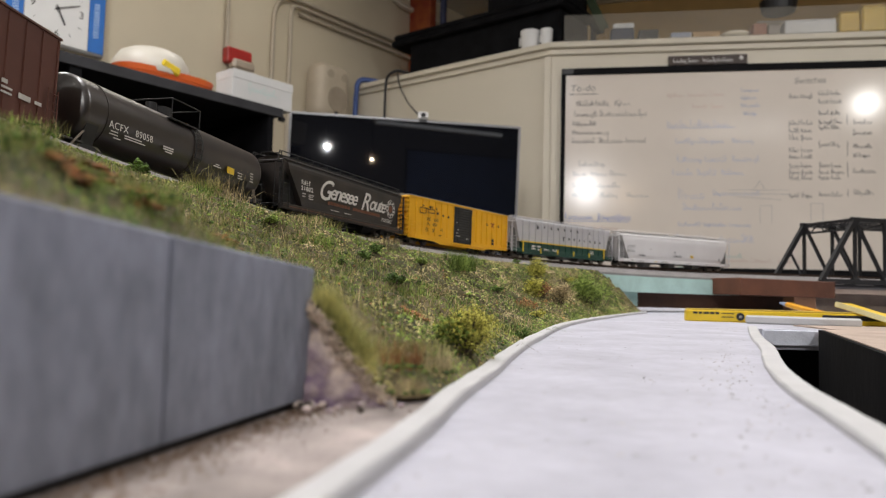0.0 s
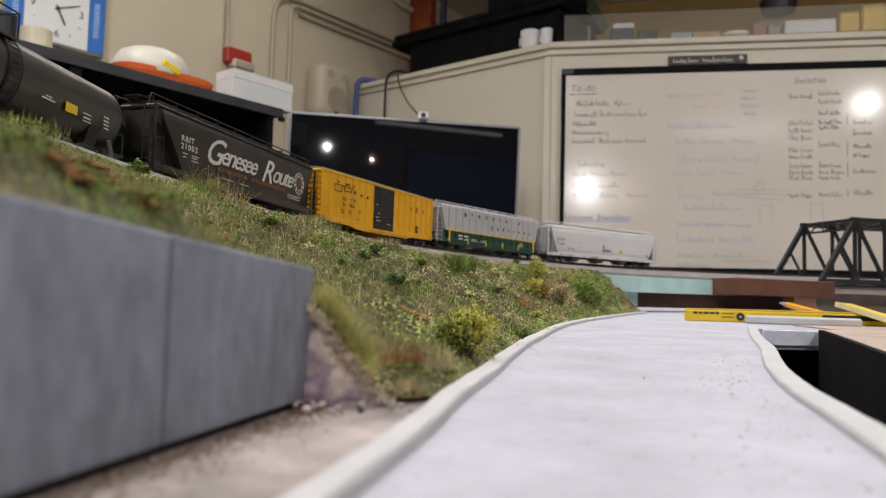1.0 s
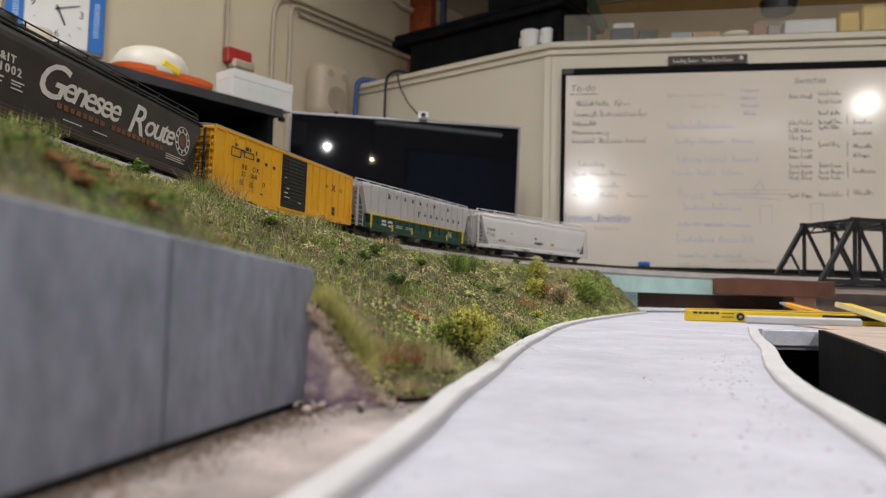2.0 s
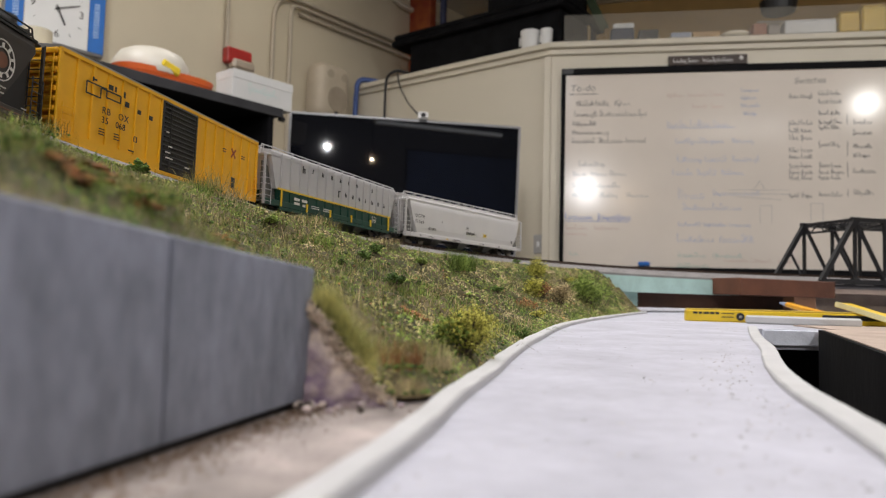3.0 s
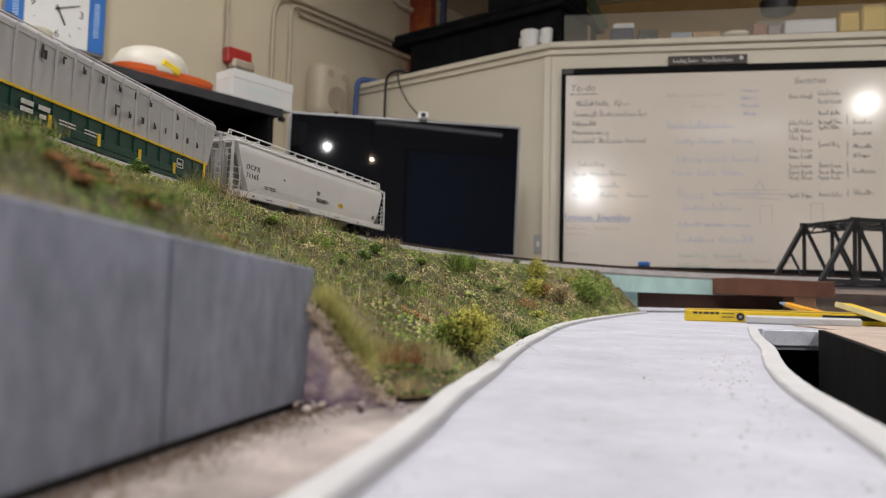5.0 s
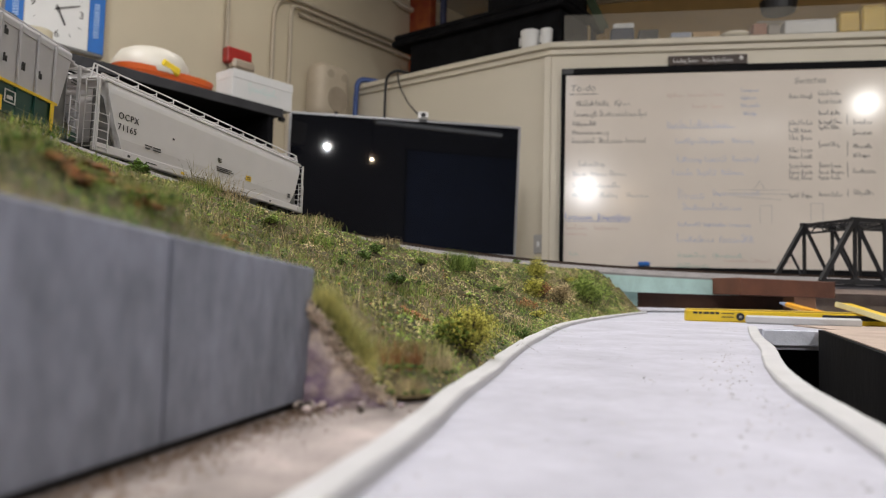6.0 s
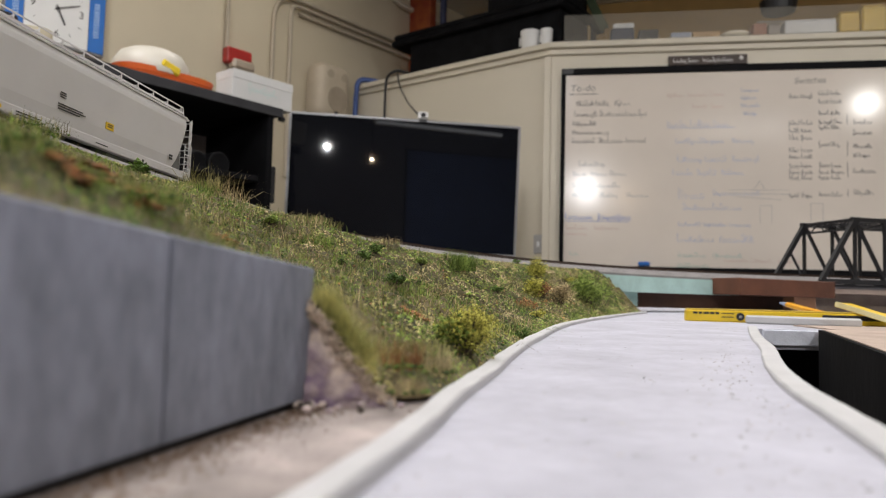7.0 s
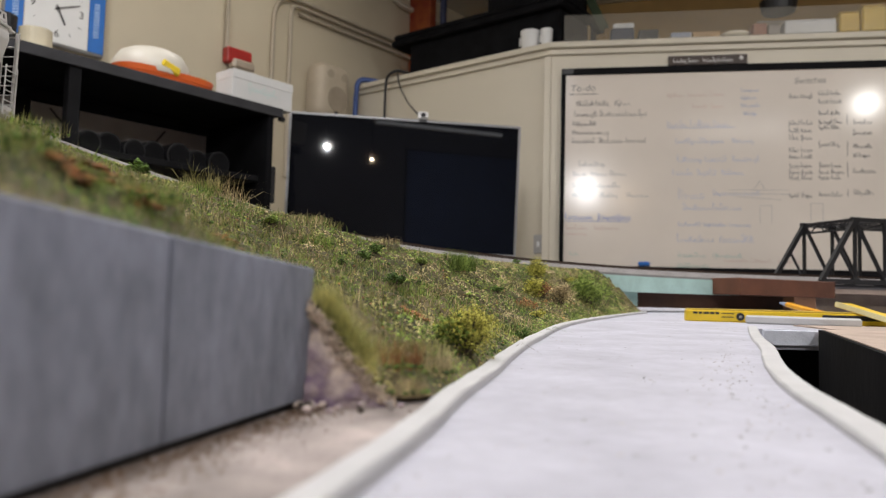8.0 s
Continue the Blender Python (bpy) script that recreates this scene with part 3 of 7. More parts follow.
# a few tall loose blades, and ragged clumps that break up the slope
for x, y, n, r, l, k, nm in ((-0.1320, 0.3900, 70, 0.012, 0.0190, 1, "tall loose olive grass tuft beside the track"), (-0.1250, 0.4020, 60, 0.011, 0.0200, 2, "tall loose straw grass tuft beside the track"), (0.0159, 0.5361, 260, 0.010, 0.0170, 0, "tall green grass tuft on the bank"), (0.0120, 0.5420, 160, 0.012, 0.0150, 3, "tall dark green grass tuft on the bank"), (-0.0034, 0.3566, 150, 0.008, 0.0070, 2, "straw grass tuft on the slope"), (-0.0666, 0.3144, 150, 0.009, 0.0060, 2, "straw grass tuft on the slope"), (-0.0803, 0.4172, 170, 0.012, 0.0080, 2, "straw grass tuft near the track"), (-0.0447, 0.5352, 170, 0.014, 0.0070, 2, "straw grass tuft near the track"), (-0.1489, 0.2428, 420, 0.016, 0.0055, 1, "thick olive grass tuft beside the track"), (-0.1420, 0.2300, 300, 0.014, 0.0055, 0, "thick green grass tuft beside the track"), (-0.0563, 0.3136, 200, 0.010, 0.0060, 0, "green grass tuft on the slope"), (-0.0500, 0.1150, 160, 0.008, 0.0040, 0, "green grass tuft above the wall")):
    tuft(x, y, n, r, l, k, nm, spread=0.75)
# dry grass at the foot of the rock
for x, y, n, r, l, k, nm in ((-0.0065, 0.1465, 260, 0.0040, 0.0040, 2, "dry brown grass at the foot of the rock"), (-0.0096, 0.1560, 260, 0.0060, 0.0065, 4, "dry reddish brown grass at the foot of the bank"), (-0.0025, 0.1700, 260, 0.0060, 0.0070, 2, "dry brown grass at the foot of the bank"), (-0.0050, 0.1850, 260, 0.0070, 0.0060, 1, "olive grass at the foot of the bank")):
    tuft(x, y, n, r, l, k, nm, spread=0.35, width=0.0001)


def shrub(x, y, height, width, n, k, label, branch=9, size=0.0011):
    """A small shrub: a few woody stems with ragged clumps of foam leaves."""
    z = near_bank(x, y)
    t = thing("shrub", label, "shrub", group="shrubs on the bank")
    bm = bmesh.new()
    tips = []
    for i in range(branch):
        a = 2 * math.pi * i / branch + RNG.uniform(-0.4, 0.4)
        q = RNG.uniform(0.2, 1.0)
        tip = Vector((x + math.cos(a) * q * width * 0.45, y + math.sin(a) * q * width * 0.45, z + height * (1.0 - 0.45 * q) * RNG.uniform(0.75, 1.1)))
        rod(bm, (x, y, z - 0.0005), tip, 0.00035, 5, 0.00012)
        tips.append(tip)
    part("branchwork", bm, M_TIE, t)
    pts = []
    for i in range(n):
        tp = tips[int(RNG.integers(len(tips)))]
        f = RNG.uniform(0.25, 1.0) ** 0.6
        base = Vector((x, y, z)).lerp(tp, f)
        s = height * 0.16 * (1.25 - 0.6 * f)
        pts.append((base.x + RNG.normal(0, s), base.y + RNG.normal(0, s), max(z + 0.0006, base.z + RNG.normal(0, s * 0.8))))
    v, f = crumbs(pts, [float(RNG.uniform(0.5, 1.1)) * size for p in pts])
    mesh_object("foliage", v, f, M_GRASS[k], t)


shrub(0.0085, 0.2110, 0.0170, 0.0200, 3000, 5, "bright yellow-green foam shrub at the foot of the bank", 22, 0.00048)
shrub(0.0040, 0.2110, 0.0100, 0.0140, 700, 0, "mid green foam shrub at the foot of the bank", 9, 0.0010)
shrub(0.0980, 0.7350, 0.0250, 0.0190, 1500, 5, "upright yellow-green foam shrub near the top of the bank", 14, 0.0010)
shrub(0.0760, 0.5850, 0.0210, 0.0120, 900, 5, "narrow yellow-green foam shrub on the slope", 8, 0.0012)
shrub(0.1500, 0.7300, 0.0320, 0.0500, 3200, 0, "feathery olive green foam shrub low on the bank", 22, 0.0010)
shrub(0.1050, 0.6250, 0.0190, 0.0300, 1500, 2, "brown dry foam shrub low on the bank", 16, 0.0009)
shrub(0.0640, 0.4700, 0.0060, 0.0140, 300, 5, "low yellow-green foam shrub by the road", 8, 0.0010)
shrub(-0.0200, 0.2950, 0.0055, 0.0100, 280, 3, "small dark green foam shrub on the slope", 8, 0.0009)
shrub(-0.0610, 0.4720, 0.0040, 0.0090, 240, 3, "small dark green foam shrub near the track", 8, 0.0009)
shrub(-0.1290, 0.2960, 0.0060, 0.0090, 420, 3, "small dark green foam shrub near the track", 8, 0.0010)
shrub(0.0850, 0.8200, 0.0050, 0.0130, 200, 3, "small dark green foam shrub near the track", 8, 0.0010)
shrub(0.1450, 0.8100, 0.0060, 0.0220, 260, 5, "yellow flowering foam shrub near the end of the bank", 9, 0.0011)


for x, y, h, w, n, k in ((-0.0390, 0.3522, 0.0055, 0.0120, 300, 3), (-0.0363, 0.3824, 0.0050, 0.0120, 260, 3), (-0.0129, 0.4202, 0.0050, 0.0110, 240, 0), (0.0419, 0.5357, 0.0060, 0.0140, 300, 3), (0.0383, 0.3321, 0.0045, 0.0100, 240, 3), (-0.0767, 0.3136, 0.0040, 0.0100, 220, 0), (-0.0419, 0.2863, 0.0035, 0.0080, 200, 3)):
    shrub(x, y, h, w, n, k, "low ragged dark green foam clump on the slope" if k == 3 else "low ragged green foam clump on the slope", 9, 0.0008)
for x, y, h, w, n in ((0.0626, 0.5288, 0.0110, 0.0200, 700), (0.0858, 0.6034, 0.0150, 0.0220, 900)):
    shrub(x, y, h, w, n, 4, "reddish brown dry foam shrub low on the bank", 14, 0.0007)


def litter(x, y, n, r, k, label):
    pts = []
    for i in range(n):
        a, q = RNG.uniform(0, 2 * math.pi), r * math.sqrt(RNG.uniform())
        px, py = x + q * math.cos(a), y + q * math.sin(a)
        pts.append((px, py, near_bank(px, py) + 0.0012))
    v, f = crumbs(pts, [float(RNG.uniform(0.0006, 0.0015)) for p in pts], 0.3)
    mesh_object("leaf_litter", v, f, M_GRASS[k], label=label, category="leaf litter", kind="stuff")


for x, y in ((-0.0553, 0.1029), (-0.0624, 0.1234), (-0.0577, 0.1182), (-0.0490, 0.1150), (-0.0648, 0.2108), (-0.0950, 0.2300), (-0.0090, 0.2456)):
    litter(x, y, 110, 0.0030 if y < 0.15 else 0.0050, 4, "rust-brown leaf litter on the bank")

def fringe():
    """The soft band of grass that follows the upper edge of the rock."""
    t = thing("grass_fringe", "soft yellow-green grass fringe along the rock edge", "grass tuft")
    pts = []
    for i in range(2600):
        u = float(RNG.uniform(0.0, 0.62))
        p = Vector((-0.0262, 0.1372, 0)).lerp(Vector((-0.0090, 0.1405, 0)), u)
        pts.append((p.x + 0.0012 + RNG.normal(0, 0.0007), p.y + 0.0022 + RNG.uniform(0, 0.003), 0.0010 + 0.0205 * (1 - u) ** 1.2 + RNG.normal(0, 0.0005)))
    v, f = blades(pts, [float(RNG.uniform(0.0034, 0.0076)) for p in pts], 0.40, 0.00007, (0.30, -0.15))
    mesh_object("grass", v, f, pick((0.46, 0.46, 0.13), (0.64, 0.60, 0.24), "pale_fringe_grass"), t)
    v, f = crumbs(pts[::6], [0.0010] * len(pts[::6]))
    mesh_object("turf_base", v, f, M_GRASS[1], t)
fringe()

# ---- the rock at the end of the retaining wall ----
def rock():
    bm = bmesh.new()
    a, b = Vector((-0.0262, 0.1372, 0.0)), Vector((-0.0090, 0.1405, 0.0))
    NU, NV = 40, 40
    rows = []
    for i in range(NU + 1):
        u = i / NU
        p = a.lerp(b, u)
        h = 0.0205 * (1 - u) ** 1.2 + 0.0006
        row = []
        for j in range(NV + 1):
            v = j / NV
            q = Vector((p.x, p.y + v * 0.004 * (1 - u), 0.001 + v * h))
            n = noise.noise(q * 200) * 0.0018 + noise.noise(q * 600) * 0.0008
            q.y -= n + 0.001
            q.x += n * 0.5
            row.append(bm.verts.new(q))
        row.append(bm.verts.new((p.x, p.y + 0.012, 0.001 + h)))
        rows.append(row)
    for r0, r1 in zip(rows, rows[1:]):
        for j in range(len(r0) - 1):
            bm.faces.new((r0[j], r0[j + 1], r1[j + 1], r1[j]))
    bmesh.ops.recalc_face_normals(bm, faces=bm.faces)
    tagged(obj("rock_face", bm, M_ROCK, smooth=True), "purple-grey plaster rock face beside the wall", "rock")
    # pale broken rim along its upper edge
    pts = []
    for i in range(900):
        u = RNG.uniform()
        p = a.lerp(b, u)
        pts.append((p.x + RNG.normal(0, 0.0006), p.y - 0.0008 + RNG.uniform(0, 0.003), 0.0016 + 0.0205 * (1 - u) ** 1.2 + RNG.normal(0, 0.0007)))
    v, f = crumbs(pts, [float(RNG.uniform(0.00015, 0.0007)) for p in pts])
    mesh_object("rock_rim", v, f, mat("tan_rubble", (0.50, 0.40, 0.31), 0.9, island=0.4), label="crumbled tan rim of the rock face", category="rubble", kind="stuff")
rock()


def pebble(x, y, s, material, label):
    bm = bmesh.new()
    bmesh.ops.create_icosphere(bm, subdivisions=2, radius=s)
    for v in bm.verts:
        v.co *= 1 + 0.35 * noise.noise(v.co * 700 + Vector((x * 900, y * 900, 0)))
        v.co.z *= 0.7
        v.co += Vector((x, y, TABLE_Z + s * 0.4))
    tagged(obj("pebble", bm, material, smooth=True), label, "stone", group="pebbles by the wall")


for i in range(26):
    u = RNG.uniform()
    x, y = -0.0262 + u * 0.019 + RNG.normal(0, 0.001), 0.1345 + u * 0.003 - abs(RNG.normal(0, 0.004))
    pebble(x, y, float(RNG.uniform(0.0003, 0.0011)), [M_ROCK, M_PLASTER, M_TIE][i % 3], ["small grey pebble on the dusty ground", "small pale pebble on the dusty ground", "small brown pebble on the dusty ground"][i % 3])
def dirt():
    pts = []
    for i in range(2600):
        u = RNG.uniform() ** 0.7
        a = Vector((-0.058, 0.012)).lerp(Vector((-0.0258, 0.1376)), u)
        d = abs(RNG.normal(0, 0.0046))
        pts.append((a.x + d, a.y - d * 0.25, TABLE_Z - 0.0006))
    v, f = crumbs(pts, [float(RNG.uniform(0.00008, 0.00034)) for p in pts])
    mesh_object("dirt_crumbs", v, f, mat("brown_crumbs", (0.16, 0.10, 0.06), 0.9, island=0.5), label="brown dirt crumbs along the foot of the wall", category="dirt", kind="stuff")
    pts = [(float(RNG.uniform(-0.01, 0.26)), float(RNG.uniform(0.08, 0.95)), TABLE_Z) for i in range(500)]
    pts = [p for p in pts if p[0] > 0.26 * (p[1] / 0.95) ** 1.5 - 0.005 and p[0] < 0.075 + 0.3 * p[1]]
    for x, y, n, r in ((0.0545, 0.1905, 14, 0.0035), (0.080, 0.190, 8, 0.002), (0.190, 0.60, 12, 0.006), (0.058, 0.310, 8, 0.003), (0.0, 0.084, 12, 0.004), (0.045, 0.083, 10, 0.004), (0.0925, 0.225, 10, 0.006), (0.110, 0.262, 12, 0.008), (0.150, 0.36, 12, 0.010), (0.072, 0.150, 8, 0.004), (0.022, 0.165, 6, 0.004), (0.025, 0.100, 14, 0.007), (0.050, 0.108, 14, 0.007), (0.002, 0.103, 10, 0.006), (0.062, 0.125, 12, 0.006), (0.205, 0.50, 10, 0.010)):
        pts += [(x + float(RNG.normal(0, r)), y + float(RNG.normal(0, r * 1.2)), TABLE_Z) for i in range(n)]
    edge = CURB_R + [(CURB_R[-1][0] + 0.19, CURB_R[-1][1] + 0.45)]
    pts = [p for p in pts if p[0] < float(np.interp(p[1], [e[1] for e in edge], [e[0] for e in edge])) - 0.010]
    for i in range(190):
        k = int(RNG.integers(4, len(RIGHT)))
        off = 0.0115 + abs(RNG.normal(0, 0.006))
        pts.append((RIGHT[k][0] - off + float(RNG.normal(0, 0.001)), RIGHT[k][1] + off * 0.4 + float(RNG.normal(0, 0.004)), TABLE_Z))
    v, f = crumbs(pts, [float(RNG.uniform(0.00014, 0.00062)) for p in pts], 0.4)
    mesh_object("plaster_crumbs", v, f, mat("grey_crumbs", (0.30, 0.28, 0.27), 0.9, island=0.6), label="grey plaster crumbs on the road", category="dirt", kind="stuff")
dirt()


def ballast_stones():
    pts = []
    for i in range(26000):
        s = float(RNG.uniform(-0.42, 1.04))
        o = float(RNG.uniform(-0.033, -0.010)) if RNG.uniform() < 0.85 else float(RNG.uniform(-0.010, 0.02))
        up = -0.0038 - max(0, -o - 0.0125) * 0.11 - max(0, -o - 0.024) * 0.55
        pts.append(tuple(track(s, o, up + berm(s, o))))
    v, f = crumbs(pts, [float(RNG.uniform(0.00025, 0.0006)) for p in pts])
    mesh_object("ballast_stones", v, f, mat("ballast_chips", (0.23, 0.215, 0.21), 0.85, var=0.2, size=150, island=0.55), label="loose grey ballast stones beside the rails", category="ballast", kind="stuff")
ballast_stones()

def ties():
    t = bpy.data.objects["railway_track"]
    bm = cube((-0.0013, -0.0150, -0.0040), (0.0013, 0.0150, -0.0021), 0.0001)
    me = bpy.data.meshes.new("tie")
    bm.to_mesh(me)
    bm.free()
    me.materials.append(M_TIE)
    for i in range(250):
        s = -0.44 + i * 0.0066
        if s < 1.22:
            p = track(s)
            share("tie", me, t, Matrix.Translation(p) @ Matrix.Rotation(heading(s), 4, "Z"))
ties()

# ---- foam and boards under the far track ----
def under_track():
    f = thing("foam_block", "pale mint foam base under the track, roughly cut", "foam")
    part("top_sheet", sweep(bmesh.new(), [(-0.037, -0.0145), (0.037, -0.0145), (0.037, -0.036), (-0.037, -0.036)], 0.64, 0.915), M_FOAM, f)
    part("foot_block", prism(bmesh.new(), [(0.185, 0.950), (0.274, 0.992), (0.262, 1.045), (0.165, 1.010)], 0.010, 0.0365), M_FOAM, f)
    b = thing("support_board", "dark brown stained support board under the foam", "board")
    part("board", prism(bmesh.new(), [(0.262, 1.008), (0.56, 1.085), (0.55, 1.12), (0.25, 1.045)], TABLE_Z + 0.006, 0.0345), M_BROWN, b)
    b = thing("splice_board", "reddish brown stained board carrying the track", "board")
    bm = cube((0.024, -0.012, 0), (0.182, 0.075, 0.0235), 0.0008)
    p = part("board", bm, mat("red_brown_board", (0.115, 0.042, 0.02), 0.7, var=0.25, size=30, bump=0.2, bump_size=150), b)
    b.matrix_basis = pose(0.3830, 0.9750, 0.0305, 0, 0.6, 15)
    b = thing("wood_block", "small brown wood block under the board", "block")
    part("block", cube((-0.018, -0.012, 0), (0.018, 0.012, 0.0265), 0.0006), mat("raw_brown_wood", (0.26, 0.13, 0.07), 0.6, var=0.2, size=40), b)
    b.matrix_basis = pose(0.515, 1.02, TABLE_Z, 0, 0, 12)
    # loose ends: the roadbed's dark shadow board and a white block behind
    b = thing("spacer_board", "plain tan board below the bridge approach", "board")
    part("board", cube((0, 0, 0), (0.30, 0.02, 0.034), 0.001), M_TABLE, b)
    b.matrix_basis = pose(0.56, 1.15, TABLE_Z, 0, 0, 12)
    b = thing("white_shelf_strip", "white strip behind the bridge approach", "strip")
    part("strip", cube((0, 0, 0), (0.30, 0.03, 0.010), 0.001), M_WHITE, b)
    b.matrix_basis = pose(0.60, 1.30, 0.048, 0, 0, 10)
    b = thing("strip_post", "white post under the strip", "post")
    part("post", cube((0, 0, 0), (0.27, 0.026, 0.045), 0.001), M_TABLE, b)
    b.matrix_basis = pose(0.62, 1.305, TABLE_Z, 0, 0, 10)
under_track()


# ---- truss bridge ----
def bridge():
    start = track(1.053)
    ang = math.degrees(heading(1.058))
    b = thing("truss_bridge", "black through-truss railway bridge model", "bridge", pose(start.x, start.y, 0.0545, 0, 0, ang))
    P, Hh, W = 0.056, 0.0960, 0.053
    n = 5
    for s in (-1, 1):
        y = s * W
        part("bottom_chord", bar(bmesh.new(), (-0.006, y, 0.0), (n * P + 0.02, y, 0.0), 0.006, 0.0075), M_BLACK, b)
        part("top_chord", bar(bmesh.new(), (P - 0.002, y, Hh), ((n - 1) * P, y, Hh), 0.0065, 0.0065), M_BLACK, b)
        part("end_post", bar(bmesh.new(), (-0.006, y, 0), (P, y, Hh), 0.0068, 0.0068, (1, 0, 0)), M_BLACK, b)
        for i in range(1, n):
            part("vertical", bar(bmesh.new(), (i * P, y, 0), (i * P, y, Hh), 0.0042, 0.0042, (1, 0, 0)), M_BLACK, b)
            if i < n - 1:
                part("diagonal", bar(bmesh.new(), (i * P, y, Hh), ((i + 1) * P, y, 0), 0.0042, 0.0042, (1, 0, 0)), M_BLACK, b)
        part("sub_diagonal", bar(bmesh.new(), (P * 0.52, y, Hh * 0.5), (P, y, 0.004), 0.0030, 0.0030, (1, 0, 0)), M_BLACK, b)
        for i in range(1, n):
            part("gusset", cube((i * P - 0.006, y - 0.0036, Hh - 0.007), (i * P + 0.006, y + 0.0036, Hh + 0.0038), 0.0004), M_BLACK, b)
            part("gusset", cube((i * P - 0.006, y - 0.0036, -0.004), (i * P + 0.006, y + 0.0036, 0.006), 0.0004), M_BLACK, b)
    for i in range(1, n):
        part("top_strut", bar(bmesh.new(), (i * P, -W, Hh), (i * P, W, Hh), 0.0035, 0.0050), M_BLACK, b)
        part("floor_beam", bar(bmesh.new(), (i * P, -W, -0.002), (i * P, W, -0.002), 0.005, 0.007), M_BLACK, b)
        if i < n - 1:
            part("lateral", bar(bmesh.new(), (i * P, -W, Hh), ((i + 1) * P, W, Hh), 0.0026, 0.0026), M_BLACK, b)
            part("lateral", bar(bmesh.new(), (i * P, W, Hh - 0.001), ((i + 1) * P, -W, Hh - 0.001), 0.0026, 0.0026), M_BLACK, b)
    for i in (1, n - 1):
        part("portal_strut", bar(bmesh.new(), (i * P, -W, Hh - 0.014), (i * P, W, Hh - 0.014), 0.0030, 0.0030), M_BLACK, b)
        for k in range(7):
            y0 = -W + 2 * W * k / 7
            part("portal_lace", bar(bmesh.new(), (i * P, y0, Hh - (0 if k % 2 else 0.014)), (i * P, y0 + 2 * W / 7, Hh - (0.014 if k % 2 else 0)), 0.0018, 0.0018), M_BLACK, b)
    part("deck", cube((-0.01, -0.045, -0.0075), (n * P + 0.02, 0.045, -0.0045), 0.0004), M_BLACK, b)
bridge()


# ---- loose tools on the bench ----
def spirit_level():
    t = thing("folding_square", "yellow folding square tool with black ends lying on the bench", "tool")
    part("long_leg", cube((0, 0, 0), (0.27, 0.012, 0.0105), 0.0008), M_YELLOWTOOL, t)
    part("window", cube((0.118, -0.0005, 0.0045), (0.180, 0.0125, 0.0090), 0.0004), M_BLACK, t, "black window slot")
    k = part("pivot", rod(bmesh.new(), (0.0475, -0.0012, 0.0052), (0.0475, 0.0130, 0.0052), 0.0036, 18), M_BLACK, t, "black pivot knob")
    part("pivot_cap", rod(bmesh.new(), (0.0475, -0.0016, 0.0052), (0.0475, -0.0010, 0.0052), 0.0014, 12), M_SILVER, k)
    part("top_bevel", cube((0.001, 0.0008, 0.0106), (0.22, 0.0112, 0.0120), 0.0005), mat("clear_amber_plastic", (0.55, 0.38, 0.06), 0.3), t)
    bm = bmesh.new()
    for x, l in ((0.006, 0.004), (0.011, 0.003), (0.015, 0.005), (0.021, 0.004), (0.026, 0.003)):
        box(bm, (x, -0.0003, 0.0070), (x + l, 0.0002, 0.0090))
    for z in (0.0052, 0.0085):
        box(bm, (0.031, -0.0003, z - 0.001), (0.042, 0.0002, z - 0.0002))
    part("marking", bm, M_LETTERBLACK, t)
    t.matrix_basis = pose(0.2280, 0.6600, TABLE_Z, 0, 0, -9)
    t = thing("folding_square", "yellow folding square opened out, its arm propped up", "tool")
    part("arm", bar(bmesh.new(), (0.3755, 0.664, 0.0215), (0.3930, 0.596, 0.0060), 0.017, 0.0035), M_YELLOWTOOL, t)
    part("arm_edge", bar(bmesh.new(), (0.3672, 0.660, 0.0222), (0.3847, 0.592, 0.0067), 0.0012, 0.0045), mat("pale_tool_edge", (0.7, 0.62, 0.35), 0.4), t)
    part("hinge", rod(bmesh.new(), (0.3930, 0.596, TABLE_Z), (0.3930, 0.596, 0.0075), 0.007, 16), M_BLACK, t, "black hinge knob")
    t = thing("pencil", "orange-yellow pencil with a blue-grey end leaning on the board", "pencil")
    part("shaft", rod(bmesh.new(), (0.4318, 0.885, 0.0187), (0.4370, 0.785, 0.0066), 0.0035, 6), mat("orange_yellow_paint", (0.72, 0.34, 0.02), 0.4), t)
    part("tip", rod(bmesh.new(), (0.4308, 0.903, 0.0209), (0.4318, 0.885, 0.0187), 0.0008, 6, 0.0035), mat("blue_grey_tip", (0.25, 0.30, 0.45), 0.5), t)
    t = thing("foam_strip", "loose white foam strip curling on the bench", "foam strip")
    part("strip", cube((0, 0, 0), (0.090, 0.007, 0.0075), 0.0015), M_CURB, t)
    t.matrix_basis = pose(0.2690, 0.6280, TABLE_Z, 0, 0, -24)
    t = thing("foam_edge", "rough blue-white foam edge at the head of the gap", "foam")
    part("edge", cube((0, 0, -0.0115), (0.054, 0.004, 0.0), 0.0006), mat("blue_white_foam", (0.74, 0.77, 0.86), 0.8, var=0.1, size=80, bump=0.6, bump_size=400), t)
    t.matrix_basis = pose(0.2380, 0.5235, TABLE_Z - 0.0004, 0, 0, 0)
spirit_level()
# ---- cars ----
def lettering(parent, words, size, x, z, y, material, align="LEFT", shear=0.0, spacing=1.0, name="lettering", label="", tilt=0.0, bold=0.0):
    me = text_mesh(words, size, 0.00016, shear=shear, align=align, spacing=spacing, bold=bold)
    me.materials.append(material)
    return share(name, me, parent, pose(x, y, z, 90, tilt, 0), label)


